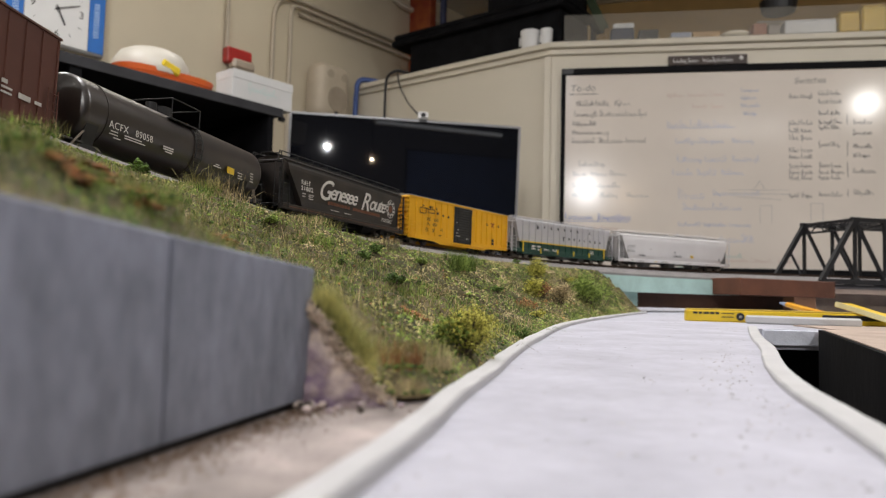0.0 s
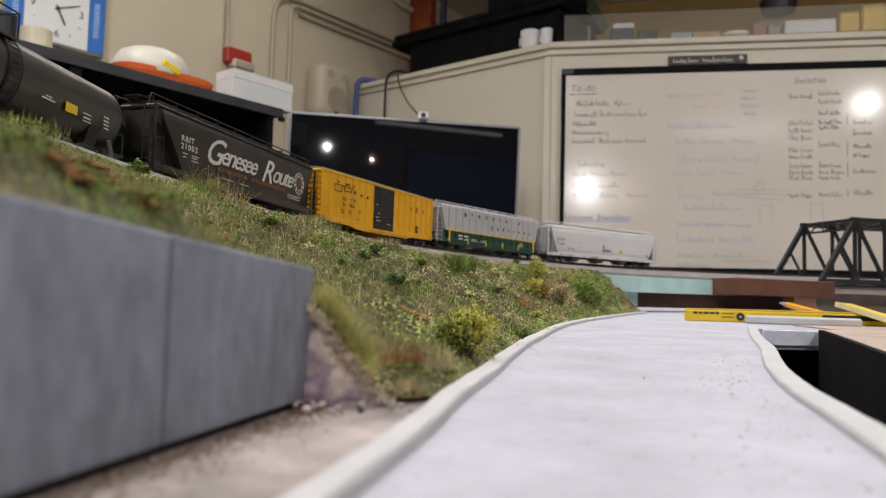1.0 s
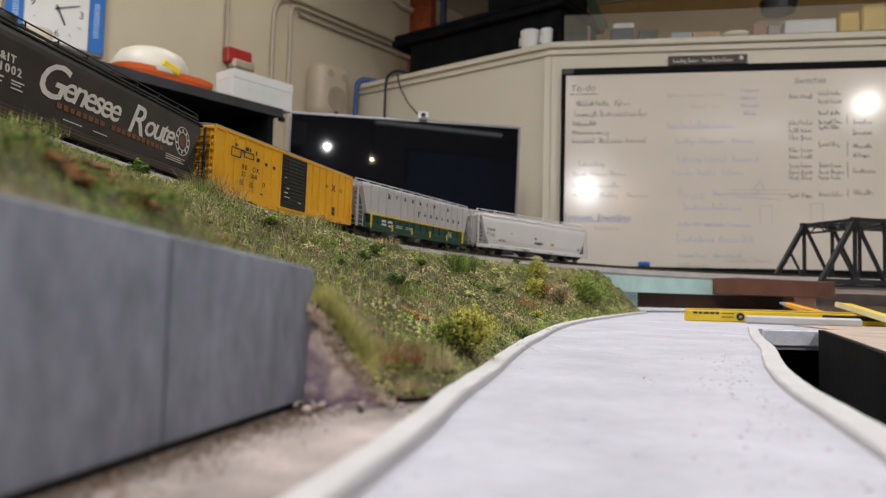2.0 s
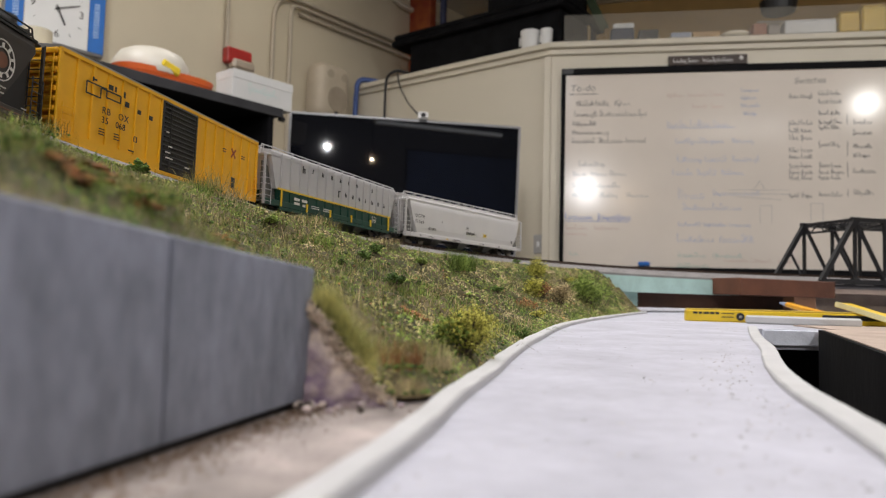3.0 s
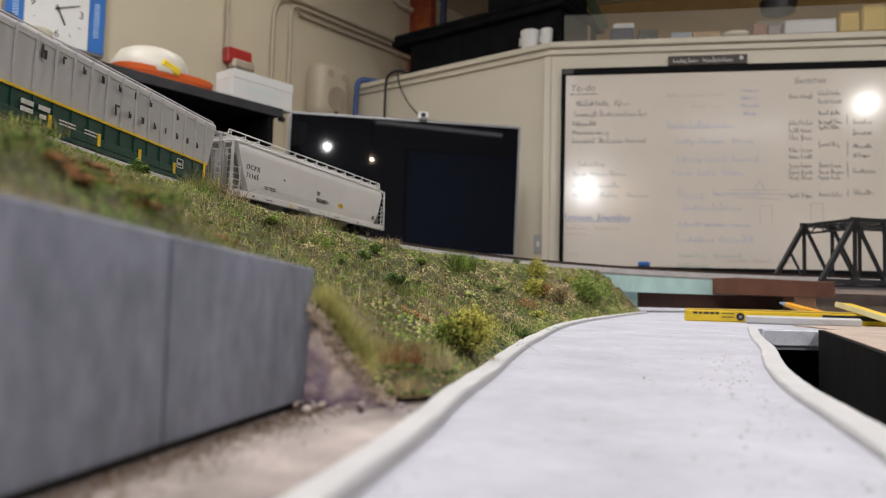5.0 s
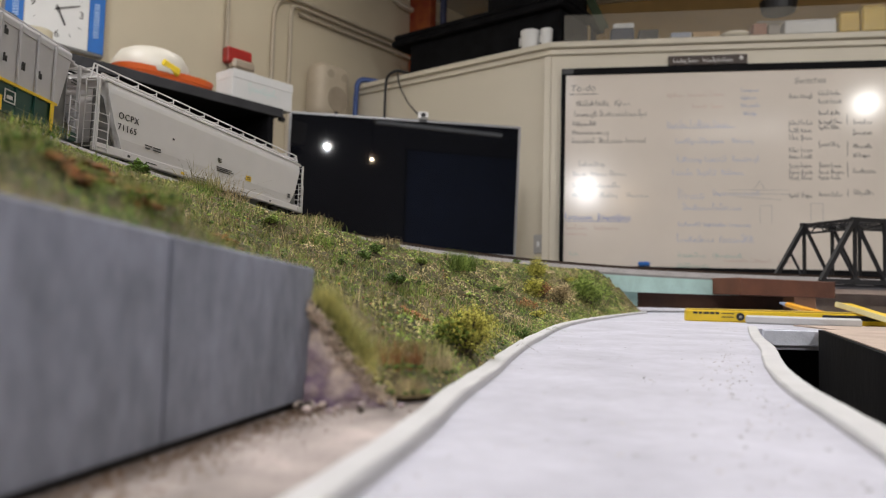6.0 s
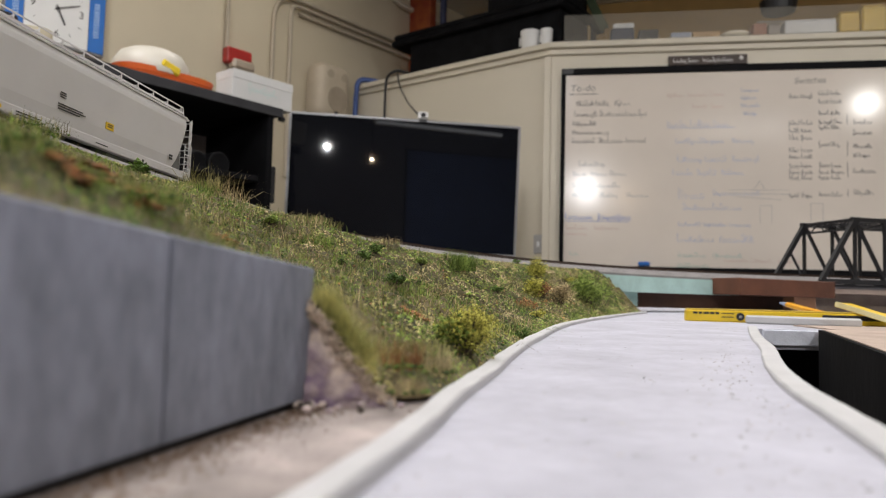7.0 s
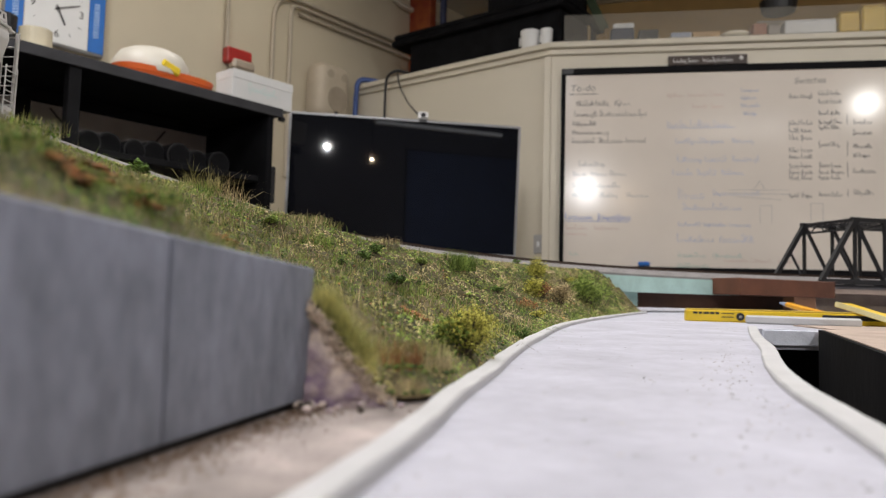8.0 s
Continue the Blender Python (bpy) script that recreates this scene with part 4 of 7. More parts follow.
def bars(parent, rows, y, material, name="fine_print", thick=0.00016):
    """Small plain bars where the writing is too fine to read: rows of (x, z, length, height)."""
    bm = bmesh.new()
    for x, z, l, h in rows:
        box(bm, (x, y - thick, z), (x + l, y + 0.0002, z + h))
    return tagged(part(name, bm, material, parent), kind="stuff")


def ladder(parent, a, b, z0, z1, rungs, material, r=0.00032):
    """Two stiles at plan points a and b with rungs between."""
    bm = bmesh.new()
    for p in (a, b):
        rod(bm, (*p, z0), (*p, z1), r, 6)
    for i in range(rungs):
        z = z0 + (z1 - z0) * (i + 0.5) / rungs
        rod(bm, (*a, z), (*b, z), r * 0.85, 6)
    return part("ladder", bm, material, parent)


def wheel_set_mesh():
    bm = bmesh.new()
    rod(bm, (0, -0.0105, 0.0048), (0, 0.0105, 0.0048), 0.0011, 8)
    for s in (-1, 1):
        rod(bm, (0, s * 0.0070, 0.0048), (0, s * 0.0092, 0.0048), 0.0048, 20)
        rod(bm, (0, s * 0.0066, 0.0048), (0, s * 0.0072, 0.0048), 0.0054, 20)
    me = bpy.data.meshes.new("wheel_set")
    bm.to_mesh(me)
    bm.free()
    me.materials.append(M_WHEEL)
    return me
WHEELS = wheel_set_mesh()


def truck_mesh():
    bm = bmesh.new()
    for s in (-1, 1):
        y0, y1 = sorted((s * 0.0100, s * 0.0125))
        prism(bm, [(-0.0125, 0.0040), (-0.0095, 0.0035), (-0.0045, 0.0022), (0.0045, 0.0022), (0.0095, 0.0035), (0.0125, 0.0040), (0.0125, 0.0060), (0.0085, 0.0070), (0.0040, 0.0085), (-0.0040, 0.0085), (-0.0085, 0.0070), (-0.0125, 0.0060)], y0, y1, "y")
        for x in (-0.0103, 0.0103):
            rod(bm, (x, s * 0.0124, 0.0049), (x, s * 0.0134, 0.0049), 0.0014, 8)
        for x in (-0.0018, 0, 0.0018):
            rod(bm, (x, s * 0.0128, 0.0030), (x, s * 0.0128, 0.0066), 0.0007, 6)
    box(bm, (-0.003, -0.0110, 0.0040), (0.003, 0.0110, 0.0080), 0.0004)
    me = bpy.data.meshes.new("truck")
    bm.to_mesh(me)
    bm.free()
    me.materials.append(M_UNDER)
    return me
TRUCK = truck_mesh()


def running_gear(c, L, inset):
    """Two trucks with their wheels, the centre sill and a coupler at each end."""
    for s in (-1, 1):
        tr = share("truck", TRUCK, c, pose(s * (L / 2 - inset), 0, 0))
        for x in (-0.0103, 0.0103):
            share("wheel_set", WHEELS, tr, pose(x, 0, 0))
        bm = cube((-0.004, -0.0016, 0.0070), (0.004, 0.0016, 0.0095), 0.0003)
        box(bm, (0.0025 if s > 0 else -0.0055, -0.0022, 0.0066), (0.0055 if s > 0 else -0.0025, 0.0024, 0.0100), 0.0006)
        k = part("coupler", bm, M_UNDER, c)
        k.matrix_basis = pose(s * (L / 2 + 0.002), 0, 0)
    part("centre_sill", cube((-L / 2 + 0.004, -0.0032, 0.0075), (L / 2 - 0.004, 0.0032, 0.0125), 0.0004), M_UNDER, c)


HW = 0.0182                     # half the width of a car


def box_car():
    c = thing("boxcar", "bright yellow ribbed boxcar with a black corrugated sliding door", "railcar")
    L, z0, z1 = 0.1805, 0.0070, 0.0490
    running_gear(c, L, 0.026)
    bm = cube((-L / 2 + 0.0015, -HW + 0.0010, z0 + 0.003), (L / 2 - 0.0015, HW - 0.0010, z1 - 0.0008), 0.0003)
    part("body", bm, M_BOXCAR, c)
    for s in (-1, 1):
        y = s * HW
        ya, yb = sorted((y, y - s * 0.0014))
        bm = bmesh.new()
        box(bm, (-L / 2, ya, z1 - 0.0022), (L / 2, yb, z1), 0.0003)
        part("top_rail", bm, M_BOXCAR, c)
        bm = prism(bmesh.new(), [(-L / 2, z0 + 0.0002), (-L / 2 + 0.040, z0 - 0.0008), (-0.040, z0 - 0.0030), (0.040, z0 - 0.0030), (L / 2 - 0.040, z0 - 0.0008), (L / 2, z0 + 0.0002), (L / 2, z0 + 0.0045), (-L / 2, z0 + 0.0045)], ya, yb, "y")
        part("side_sill", bm, M_BOXCAR, c)
        xs = [-0.0893 + i * 0.0104 for i in range(8)] + [0.0893 - i * 0.0104 for i in range(8)]
        for x in xs:
            w = 0.0011 if abs(x) > 0.088 else 0.0007
            part("rib", cube((x - w, ya, z0 + 0.004), (x + w, yb, z1 - 0.002), 0.00025), M_BOXCAR, c)
        # the door: two leaves of horizontal corrugations in a frame
        yd0, yd1 = sorted((y + s * 0.0006, y - s * 0.0018))
        d = part("door", cube((-0.0163, yd0, z0 + 0.0010), (0.0163, yd1, z1 - 0.0024), 0.0003), M_DOOR, c, "black corrugated sliding door")
        for i in range(14):
            z = z0 + 0.0035 + i * 0.00262
            ye = sorted((y + s * 0.0016, y))
            part("corrugation", cube((-0.0153, ye[0], z), (0.0153, ye[1], z + 0.00135), 0.0005), M_DOOR, d)
        for x in (-0.0110, 0.0125):
            part("door_rod", rod(bmesh.new(), (x, y + s * 0.0019, z0 + 0.001), (x, y + s * 0.0019, z1 - 0.004), 0.0003, 6), M_DOOR, d)
        part("door_track", cube((-0.020, yd0, z0 - 0.0012), (0.040, yd1, z0 + 0.0008), 0.0002), M_BOXCAR, c)
    # roof with raised seams
    bm = prism(bmesh.new(), [(-HW, z1 - 0.0004), (HW, z1 - 0.0004), (HW, z1 + 0.0004), (0, z1 + 0.0026), (-HW, z1 + 0.0004)], -L / 2, L / 2, "x")
    part("roof", bm, M_SILVER, c, "dull silver roof")
    for e in (-1, 1):
        for i in range(9):
            z = z0 + 0.0035 + i * 0.0044
            xa, xb = sorted((e * (L / 2 - 0.001), e * (L / 2 + 0.0013)))
            part("end_rib", cube((xa, -HW + 0.001, z), (xb, HW - 0.001, z + 0.0028), 0.0011, seg=2), M_BOXCAR, c)
    ladder(c, (-L / 2 + 0.002, -HW - 0.001), (-L / 2 + 0.0085, -HW - 0.001), z0 + 0.001, z0 + 0.017, 5, M_BOXCAR)
    ladder(c, (L / 2 - 0.0085, -HW - 0.001), (L / 2 - 0.002, -HW - 0.001), z0 + 0.001, z0 + 0.017, 5, M_BOXCAR)
    ladder(c, (-L / 2 - 0.0018, -HW + 0.002), (-L / 2 - 0.0018, -HW + 0.009), z0 + 0.001, z1 - 0.004, 11, M_BOXCAR)
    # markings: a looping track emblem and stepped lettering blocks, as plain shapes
    yy = -HW - 0.0001
    bm = bmesh.new()
    def stroke(pts, w=0.0007):
        for (x0, a0), (x1, a1) in zip(pts, pts[1:]):
            bar(bm, (x0, yy + 0.0001, a0), (x1, yy + 0.0001, a1), 0.0002, w, (0, 0, 1) if abs(x1 - x0) > abs(a1 - a0) else (1, 0, 0))
    stroke([(-0.0735, 0.0330), (-0.0735, 0.0385), (-0.0600, 0.0385), (-0.0600, 0.0345), (-0.0500, 0.0345), (-0.0500, 0.0380), (-0.0640, 0.0380), (-0.0640, 0.0330), (-0.0735, 0.0330)])
    part("emblem", bm, M_LETTERBLACK, c, "black looping track emblem")
    bars(c, [(-0.0700, 0.0402, 0.0028, 0.0008), (-0.0700, 0.0396, 0.0009, 0.0020), (-0.0590, 0.0390, 0.0030, 0.0024), (-0.0545, 0.0390, 0.0010, 0.0026), (-0.0480, 0.0380, 0.0011, 0.0030), (-0.0465, 0.0340, 0.0028, 0.0026), (-0.0370, 0.0330, 0.0026, 0.0022), (-0.0275, 0.0325, 0.0026, 0.0022)], yy, M_LETTERBLACK, "name_marking")
    lettering(c, "RB", 0.0048, -0.0625, 0.0262, yy, M_LETTERBLACK, spacing=1.15)
    lettering(c, "OX", 0.0048, -0.0510, 0.0262, yy, M_LETTERBLACK, spacing=1.15)
    lettering(c, "35", 0.0046, -0.0625, 0.0216, yy, M_LETTERBLACK, spacing=1.15)
    lettering(c, "068", 0.0046, -0.0525, 0.0216, yy, M_LETTERBLACK, spacing=1.05)
    fine = [(-0.0635 + 0.0105 * (i % 2), 0.0182 - 0.0013 * (i // 2), 0.0035, 0.0005) for i in range(6)]
    fine += [(-0.0385, 0.0205, 0.0024, 0.0003), (-0.0385, 0.0180, 0.0024, 0.0003), (-0.0385, 0.0180, 0.0003, 0.0026), (-0.0364, 0.0180, 0.0003, 0.0026), (-0.042, 0.0125, 0.004, 0.0006), (0.0455, 0.0340, 0.0035, 0.0006), (0.0455, 0.0325, 0.0035, 0.0006), (0.0680, 0.0340, 0.0040, 0.0006), (0.0680, 0.0325, 0.0040, 0.0006)]
    bars(c, fine, yy, M_LETTERBLACK)
    bars(c, [(0.0570, 0.0115, 0.0042, 0.0032), (0.0570, 0.0150, 0.0042, 0.0032)], yy, M_LETTERBLACK, "inspection_stencil")
    bm = bmesh.new()
    bar(bm, (0.0555, yy, 0.0310), (0.0605, yy, 0.0365), 0.0002, 0.0013)
    bar(bm, (0.0555, yy, 0.0365), (0.0605, yy, 0.0310), 0.00024, 0.0013)
    part("cross_mark", bm, mat("dark_red_lettering", (0.22, 0.03, 0.02), 0.5), c, "dark red crossed mark")
    bm = bmesh.new()
    for i, (x, z, l) in enumerate(((-0.0145, 0.0180, 0.004), (-0.0140, 0.0150, 0.006), (-0.0120, 0.0215, 0.003), (-0.0145, 0.0290, 0.002), (0.004, 0.0130, 0.004))):
        box(bm, (x, -HW - 0.0022, z), (x + l, -HW - 0.0016, z + 0.0007))
    part("door_stencil", bm, M_LETTER, c)
    return c, L


def hopper_body(L, prof, top_in, low_in, z_turn, z_low):
    """A covered hopper's shell: the cross-section prof drawn between ends that slope inwards below z_turn."""
    bm = bmesh.new()
    def inset(z):
        return top_in if z >= z_turn else top_in + (low_in - top_in) * (z_turn - z) / (z_turn - z_low)
    n = 24
    rows = []
    for i in range(n + 1):
        rows.append([bm.verts.new((-(L / 2 - inset(z)) + 2 * (L / 2 - inset(z)) * i / n, y, z)) for y, z in prof])
    k = len(prof)
    for a, b in zip(rows, rows[1:]):
        for i in range(k):
            bm.faces.new((a[i], a[(i + 1) % k], b[(i + 1) % k], b[i]))
    bm.faces.new(rows[0])
    bm.faces.new(rows[-1])
    bmesh.ops.recalc_face_normals(bm, faces=bm.faces)
    return bm


ROUND = [(-0.0172, 0.0125), (-0.0181, 0.0180), (-0.0182, 0.0240), (-0.0182, 0.0390), (-0.0179, 0.0415), (-0.0170, 0.0440), (-0.0150, 0.0463), (-0.0110, 0.0482), (-0.0055, 0.0492), (0.0, 0.0495)]
ROUND = ROUND + [(-y, z) for y, z in ROUND[-2::-1]]
SQUARE = [(-0.0176, 0.0215), (-0.0176, 0.0470), (-0.0170, 0.0484), (-0.008, 0.0494), (0.008, 0.0494), (0.0170, 0.0484), (0.0176, 0.0470), (0.0176, 0.0215)]


def hopper_frame(c, L, paint, dark, rail_mat, posts, rail_h=0.0042, sill=None):
    """What a covered hopper carries round its shell: sills, end panels, ladders, roof walk and outlets."""
    running_gear(c, L, 0.024)
    for s in (-1, 1):
        ya, yb = sorted((s * 0.0150, s * HW))
        part("side_sill", cube((-L / 2, ya, 0.0085), (L / 2, yb, 0.0128), 0.0004), sill or paint, c)
        for e in (-1, 1):
            xs = sorted((e * (L / 2 - 0.003), e * (L / 2 - 0.030)))
            sx = (e * (L / 2 - 0.003), e * (L / 2 - 0.030))
            yi = sorted((s * 0.0120, s * 0.0130))
            # dark colour puts the shade of the recess into this panel
            part("end_gusset", prism(bmesh.new(), [(sx[0], 0.0125), (sx[1], 0.0125), (sx[1], 0.0200), (e * (L / 2 - 0.018), 0.0290), (e * (L / 2 - 0.009), 0.0370), (sx[0], 0.0400)], yi[0], yi[1], "y"), dark, c, "recessed end panel with shade put into its colour")
            part("corner_post", cube((min(e * (L / 2 - 0.0012), e * (L / 2)), min(s * (HW - 0.0012), s * HW), 0.0085), (max(e * (L / 2 - 0.0012), e * (L / 2)), max(s * (HW - 0.0012), s * HW), 0.0440)), paint, c)
            ladder(c, (e * (L / 2 - 0.0005), s * (HW + 0.0004)), (e * (L / 2 - 0.0075), s * (HW + 0.0004)), 0.0085, 0.0290, 5, rail_mat)
    for e in (-1, 1):
        ladder(c, (e * (L / 2 + 0.0004), -0.0175), (e * (L / 2 + 0.0004), -0.0110), 0.0085, 0.0450, 9, rail_mat)
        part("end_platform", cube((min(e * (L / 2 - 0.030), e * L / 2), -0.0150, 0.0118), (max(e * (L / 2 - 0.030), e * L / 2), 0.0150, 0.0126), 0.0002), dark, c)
        xa, xb = sorted((e * (L / 2 - 0.0075), e * (L / 2 - 0.0005)))
        part("end_roof_plate", cube((xa, -0.0165, 0.0440), (xb, 0.0165, 0.0452), 0.0003), paint, c)
    w = part("roof_walk", cube((-L / 2 + 0.001, -0.0050, 0.0508), (L / 2 - 0.001, 0.0050, 0.0513)), rail_mat, c)
    bm = bmesh.new()
    for y in (-0.0125, 0.0125):
        rod(bm, (-L / 2 + 0.002, y, 0.0488 + rail_h), (L / 2 - 0.002, y, 0.0488 + rail_h), 0.00042, 6)
        rod(bm, (-L / 2 + 0.002, y, 0.0488 + rail_h), (-L / 2, y, 0.0440), 0.0004, 6)
        rod(bm, (L / 2 - 0.002, y, 0.0488 + rail_h), (L / 2, y, 0.0440), 0.0004, 6)
    part("handrail", bm, rail_mat, w)
    for i in range(posts):
        x = -L / 2 + 0.004 + (L - 0.008) * i / (posts - 1)
        bm = bmesh.new()
        for y in (-0.0125, 0.0125):
            rod(bm, (x, y, 0.0470), (x, y, 0.0488 + rail_h), 0.0004, 6)
        bar(bm, (x, -0.0125, 0.0506), (x, 0.0125, 0.0506), 0.0008, 0.0004)
        part("rail_post", bm, rail_mat, w)
    for y in (-0.0145, 0.0145):
        part("roof_strip", bar(bmesh.new(), (-L / 2 + 0.005, y, 0.0478), (L / 2 - 0.005, y, 0.0478), 0.0012, 0.0010), rail_mat, c)
        part("eave_strip", bar(bmesh.new(), (-L / 2 + 0.005, y * 1.19, 0.0447), (L / 2 - 0.005, y * 1.19, 0.0447), 0.0010, 0.0009), rail_mat, c)
    for i in range(3):
        x = (i - 1) * L * 0.22
        bm = bmesh.new()
        prism(bm, [(-0.0150, 0.0128), (0.0150, 0.0128), (0.0055, 0.0035), (-0.0055, 0.0035)], x - 0.011, x + 0.011, "x")
        for v in bm.verts:
            if v.co.z < 0.006:
                v.co.x = x + (v.co.x - x) * 0.45
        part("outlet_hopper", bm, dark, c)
        part("roof_hatch", rod(bmesh.new(), (x, 0, 0.0492), (x, 0, 0.0505), 0.0045, 16), paint, c)


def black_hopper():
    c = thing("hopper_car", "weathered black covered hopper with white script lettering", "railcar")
    L = 0.184
    part("shell", hopper_body(L, ROUND, 0.0065, 0.026, 0.0380, 0.0125), M_BLACKCAR, c, smooth=False)
    hopper_frame(c, L, M_BLACKCAR, M_UNDER, M_UNDER, 10, 0.0030)
    y = -0.0185
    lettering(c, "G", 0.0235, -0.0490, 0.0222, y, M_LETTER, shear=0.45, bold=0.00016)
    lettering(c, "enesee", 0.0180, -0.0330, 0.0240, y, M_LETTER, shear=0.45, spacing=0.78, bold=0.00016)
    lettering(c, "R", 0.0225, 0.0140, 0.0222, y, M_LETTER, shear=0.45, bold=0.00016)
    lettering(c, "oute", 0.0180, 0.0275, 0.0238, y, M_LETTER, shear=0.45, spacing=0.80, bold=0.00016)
    lettering(c, "R&IT", 0.0045, -0.0700, 0.0298, y, M_LETTER, spacing=1.3, bold=0.0001)
    lettering(c, "21002", 0.0048, -0.0700, 0.0252, y, M_LETTER, spacing=1.3, bold=0.0001)
    bars(c, [(-0.0345 + i * 0.0041, 0.0192, 0.0031, 0.0024) for i in range(20) if i != 8], y, M_LETTERORANGE, "faded_slogan")
    bars(c, [(-0.068, 0.0225, 0.004, 0.0005), (-0.068, 0.0205, 0.003, 0.0005), (-0.060, 0.0225, 0.0065, 0.0005), (-0.060, 0.0212, 0.005, 0.0005), (-0.060, 0.0195, 0.006, 0.0005), (0.050, 0.0160, 0.018, 0.0004), (0.050, 0.0172, 0.016, 0.0004), (0.050, 0.0184, 0.019, 0.0004), (-0.03, 0.0150, 0.012, 0.0004), (-0.01, 0.0150, 0.010, 0.0004)], y, M_LETTER)
    bars(c, [(-0.09, 0.0106, 0.18, 0.0003)], -HW - 0.0001, M_LETTERORANGE, "sill_line")
    # round emblem: a pale ring with a rust-coloured disc
    bm = bmesh.new()
    for i in range(28):
        a0, a1 = 2 * math.pi * i / 28, 2 * math.pi * (i + 1) / 28
        for r in (0.0072, 0.0046):
            bar(bm, (r * math.cos(a0), 0, r * 1.12 * math.sin(a0)), (r * math.cos(a1), 0, r * 1.12 * math.sin(a1)), 0.0002, 0.00045, (math.cos(a0), 0, math.sin(a0)))
    e = part("emblem_ring", bm, M_LETTER, c, "pale round emblem")
    e.matrix_basis = pose(0.0655, y - 0.0001, 0.0290)
    bm = bmesh.new()
    for i in range(10):
        a = 2 * math.pi * i / 10
        box(bm, (-0.0006, -0.0001, 0.0052), (0.0006, 0.0001, 0.0070), 0, Matrix.Rotation(a, 4, "Y"))
    e2 = part("emblem_letters", bm, M_LETTER, e)
    bm = rod(bmesh.new(), (0, 0, 0), (0, 0.0002, 0), 0.0032, 16)
    part("emblem_disc", bm, M_LETTERORANGE, e, "rust-coloured disc")
    bars(c, [(0.0790, 0.0135, 0.003, 0.0003)], y, M_LETTER, "end_stencil")
    return c, L


def green_hopper():
    c = thing("hopper_car", "grey covered hopper with a dark green lower side and yellow stripe", "railcar")
    L = 0.198
    # darker grey for the end panels, end platforms and outlets
    hopper_frame(c, L, M_GREYCAR, mat("dark_grey_paint", (0.13, 0.13, 0.12), 0.6, var=0.2, size=80), M_GREYCAR, 12, 0.0026, M_GREENCAR)
    prof = [(y * 0.985, z) for y, z in SQUARE]
    part("shell", hopper_body(L, prof, 0.0065, 0.014, 0.0400, 0.0215), M_GREYCAR, c)
    low = [(-0.0174, 0.0075), (-0.0174, 0.0214), (0.0174, 0.0214), (0.0174, 0.0075)]
    part("lower_side", hopper_body(L, low, 0.018, 0.020, 0.0214, 0.0075), M_GREENCAR, c, "dark green lower side")
    for s in (-1, 1):
        ya, yb = sorted((s * 0.0174, s * 0.0183))
        part("stripe", cube((-L / 2 + 0.016, ya, 0.0208), (L / 2 - 0.016, yb, 0.0219)), M_STRIPE, c, "yellow stripe")
        part("green_sill", cube((-L / 2 + 0.018, min(s * 0.0176, s * 0.0186), 0.0062), (L / 2 - 0.018, max(s * 0.0176, s * 0.0186), 0.0082), 0.0002), M_GREENCAR, c)
        for i in range(15):
            x = -L / 2 + 0.019 + (L - 0.038) * i / 14
            part("rib", cube((x - 0.0004, min(s * 0.0172, s * 0.0185), 0.0222), (x + 0.0004, max(s * 0.0172, s * 0.0185), 0.0470)), M_GREYCAR, c)
            part("rib", cube((x - 0.0004, min(s * 0.0172, s * 0.0183), 0.0080), (x + 0.0004, max(s * 0.0172, s * 0.0183), 0.0206)), M_GREENCAR, c)
        for i in range(6):
            x = -L / 2 + 0.0195 + (L - 0.039) * i / 5
            part("reflector", cube((x - 0.0008, min(s * 0.0180, s * 0.0188), 0.0088), (x + 0.0008, max(s * 0.0180, s * 0.0188), 0.0148 if 0 < i < 5 else 0.0206)), M_STRIPE, c, "yellow reflector")
    y = -0.0187
    # spaced name blocks in two rows, the first of each taller
    bm = bmesh.new()
    def glyph(x, z, h, kind):
        w = h * 0.55
        t = h * 0.2
        box(bm, (x, y - 0.0001, z), (x + t, y + 0.0003, z + h))
        if kind % 3 != 2:
            box(bm, (x + t, y - 0.0001, z + h * (0.8 if kind % 2 else 0.45)), (x + w, y + 0.0003, z + h * (1.0 if kind % 2 else 0.65)))
        if kind % 4 != 1:
            box(bm, (x + w - t, y - 0.0001, z), (x + w, y + 0.0003, z + h * (1.0 if kind % 2 else 0.7)))
    for i in range(9):
        if i != 7:
            glyph(-0.0555 + i * 0.0128, 0.0392 if i else 0.0375, 0.0034 if i else 0.0056, i)
    for i in range(8):
        glyph(-0.0060 + i * 0.0107, 0.0285 if i else 0.0268, 0.0033 if i else 0.0055, i + 1)
    part("name_marking", bm, M_LETTERBLACK, c)
    bars(c, [(-0.0640, 0.0155, 0.0065, 0.0020), (-0.0545, 0.0155, 0.0065, 0.0020), (-0.0640, 0.0125, 0.0065, 0.0018), (-0.0535, 0.0120, 0.0035, 0.0018), (-0.0420, 0.0140, 0.010, 0.0006), (-0.0420, 0.0125, 0.010, 0.0006), (-0.0260, 0.0140, 0.010, 0.0006), (-0.0260, 0.0125, 0.008, 0.0006)], -0.0185, M_LETTER)
    bars(c, [(0.0500, 0.0130, 0.0060, 0.0004), (0.0500, 0.0178, 0.0060, 0.0004), (0.0500, 0.0130, 0.0004, 0.0050), (0.0558, 0.0130, 0.0004, 0.0050), (0.0515, 0.0145, 0.003, 0.0014)], -0.0185, M_LETTER, "stencil_box")
    bars(c, [(0.0920, 0.0360, 0.0035, 0.0006), (0.0920, 0.0345, 0.0035, 0.0006)], -0.0182, M_LETTERBLACK)
    return c, L


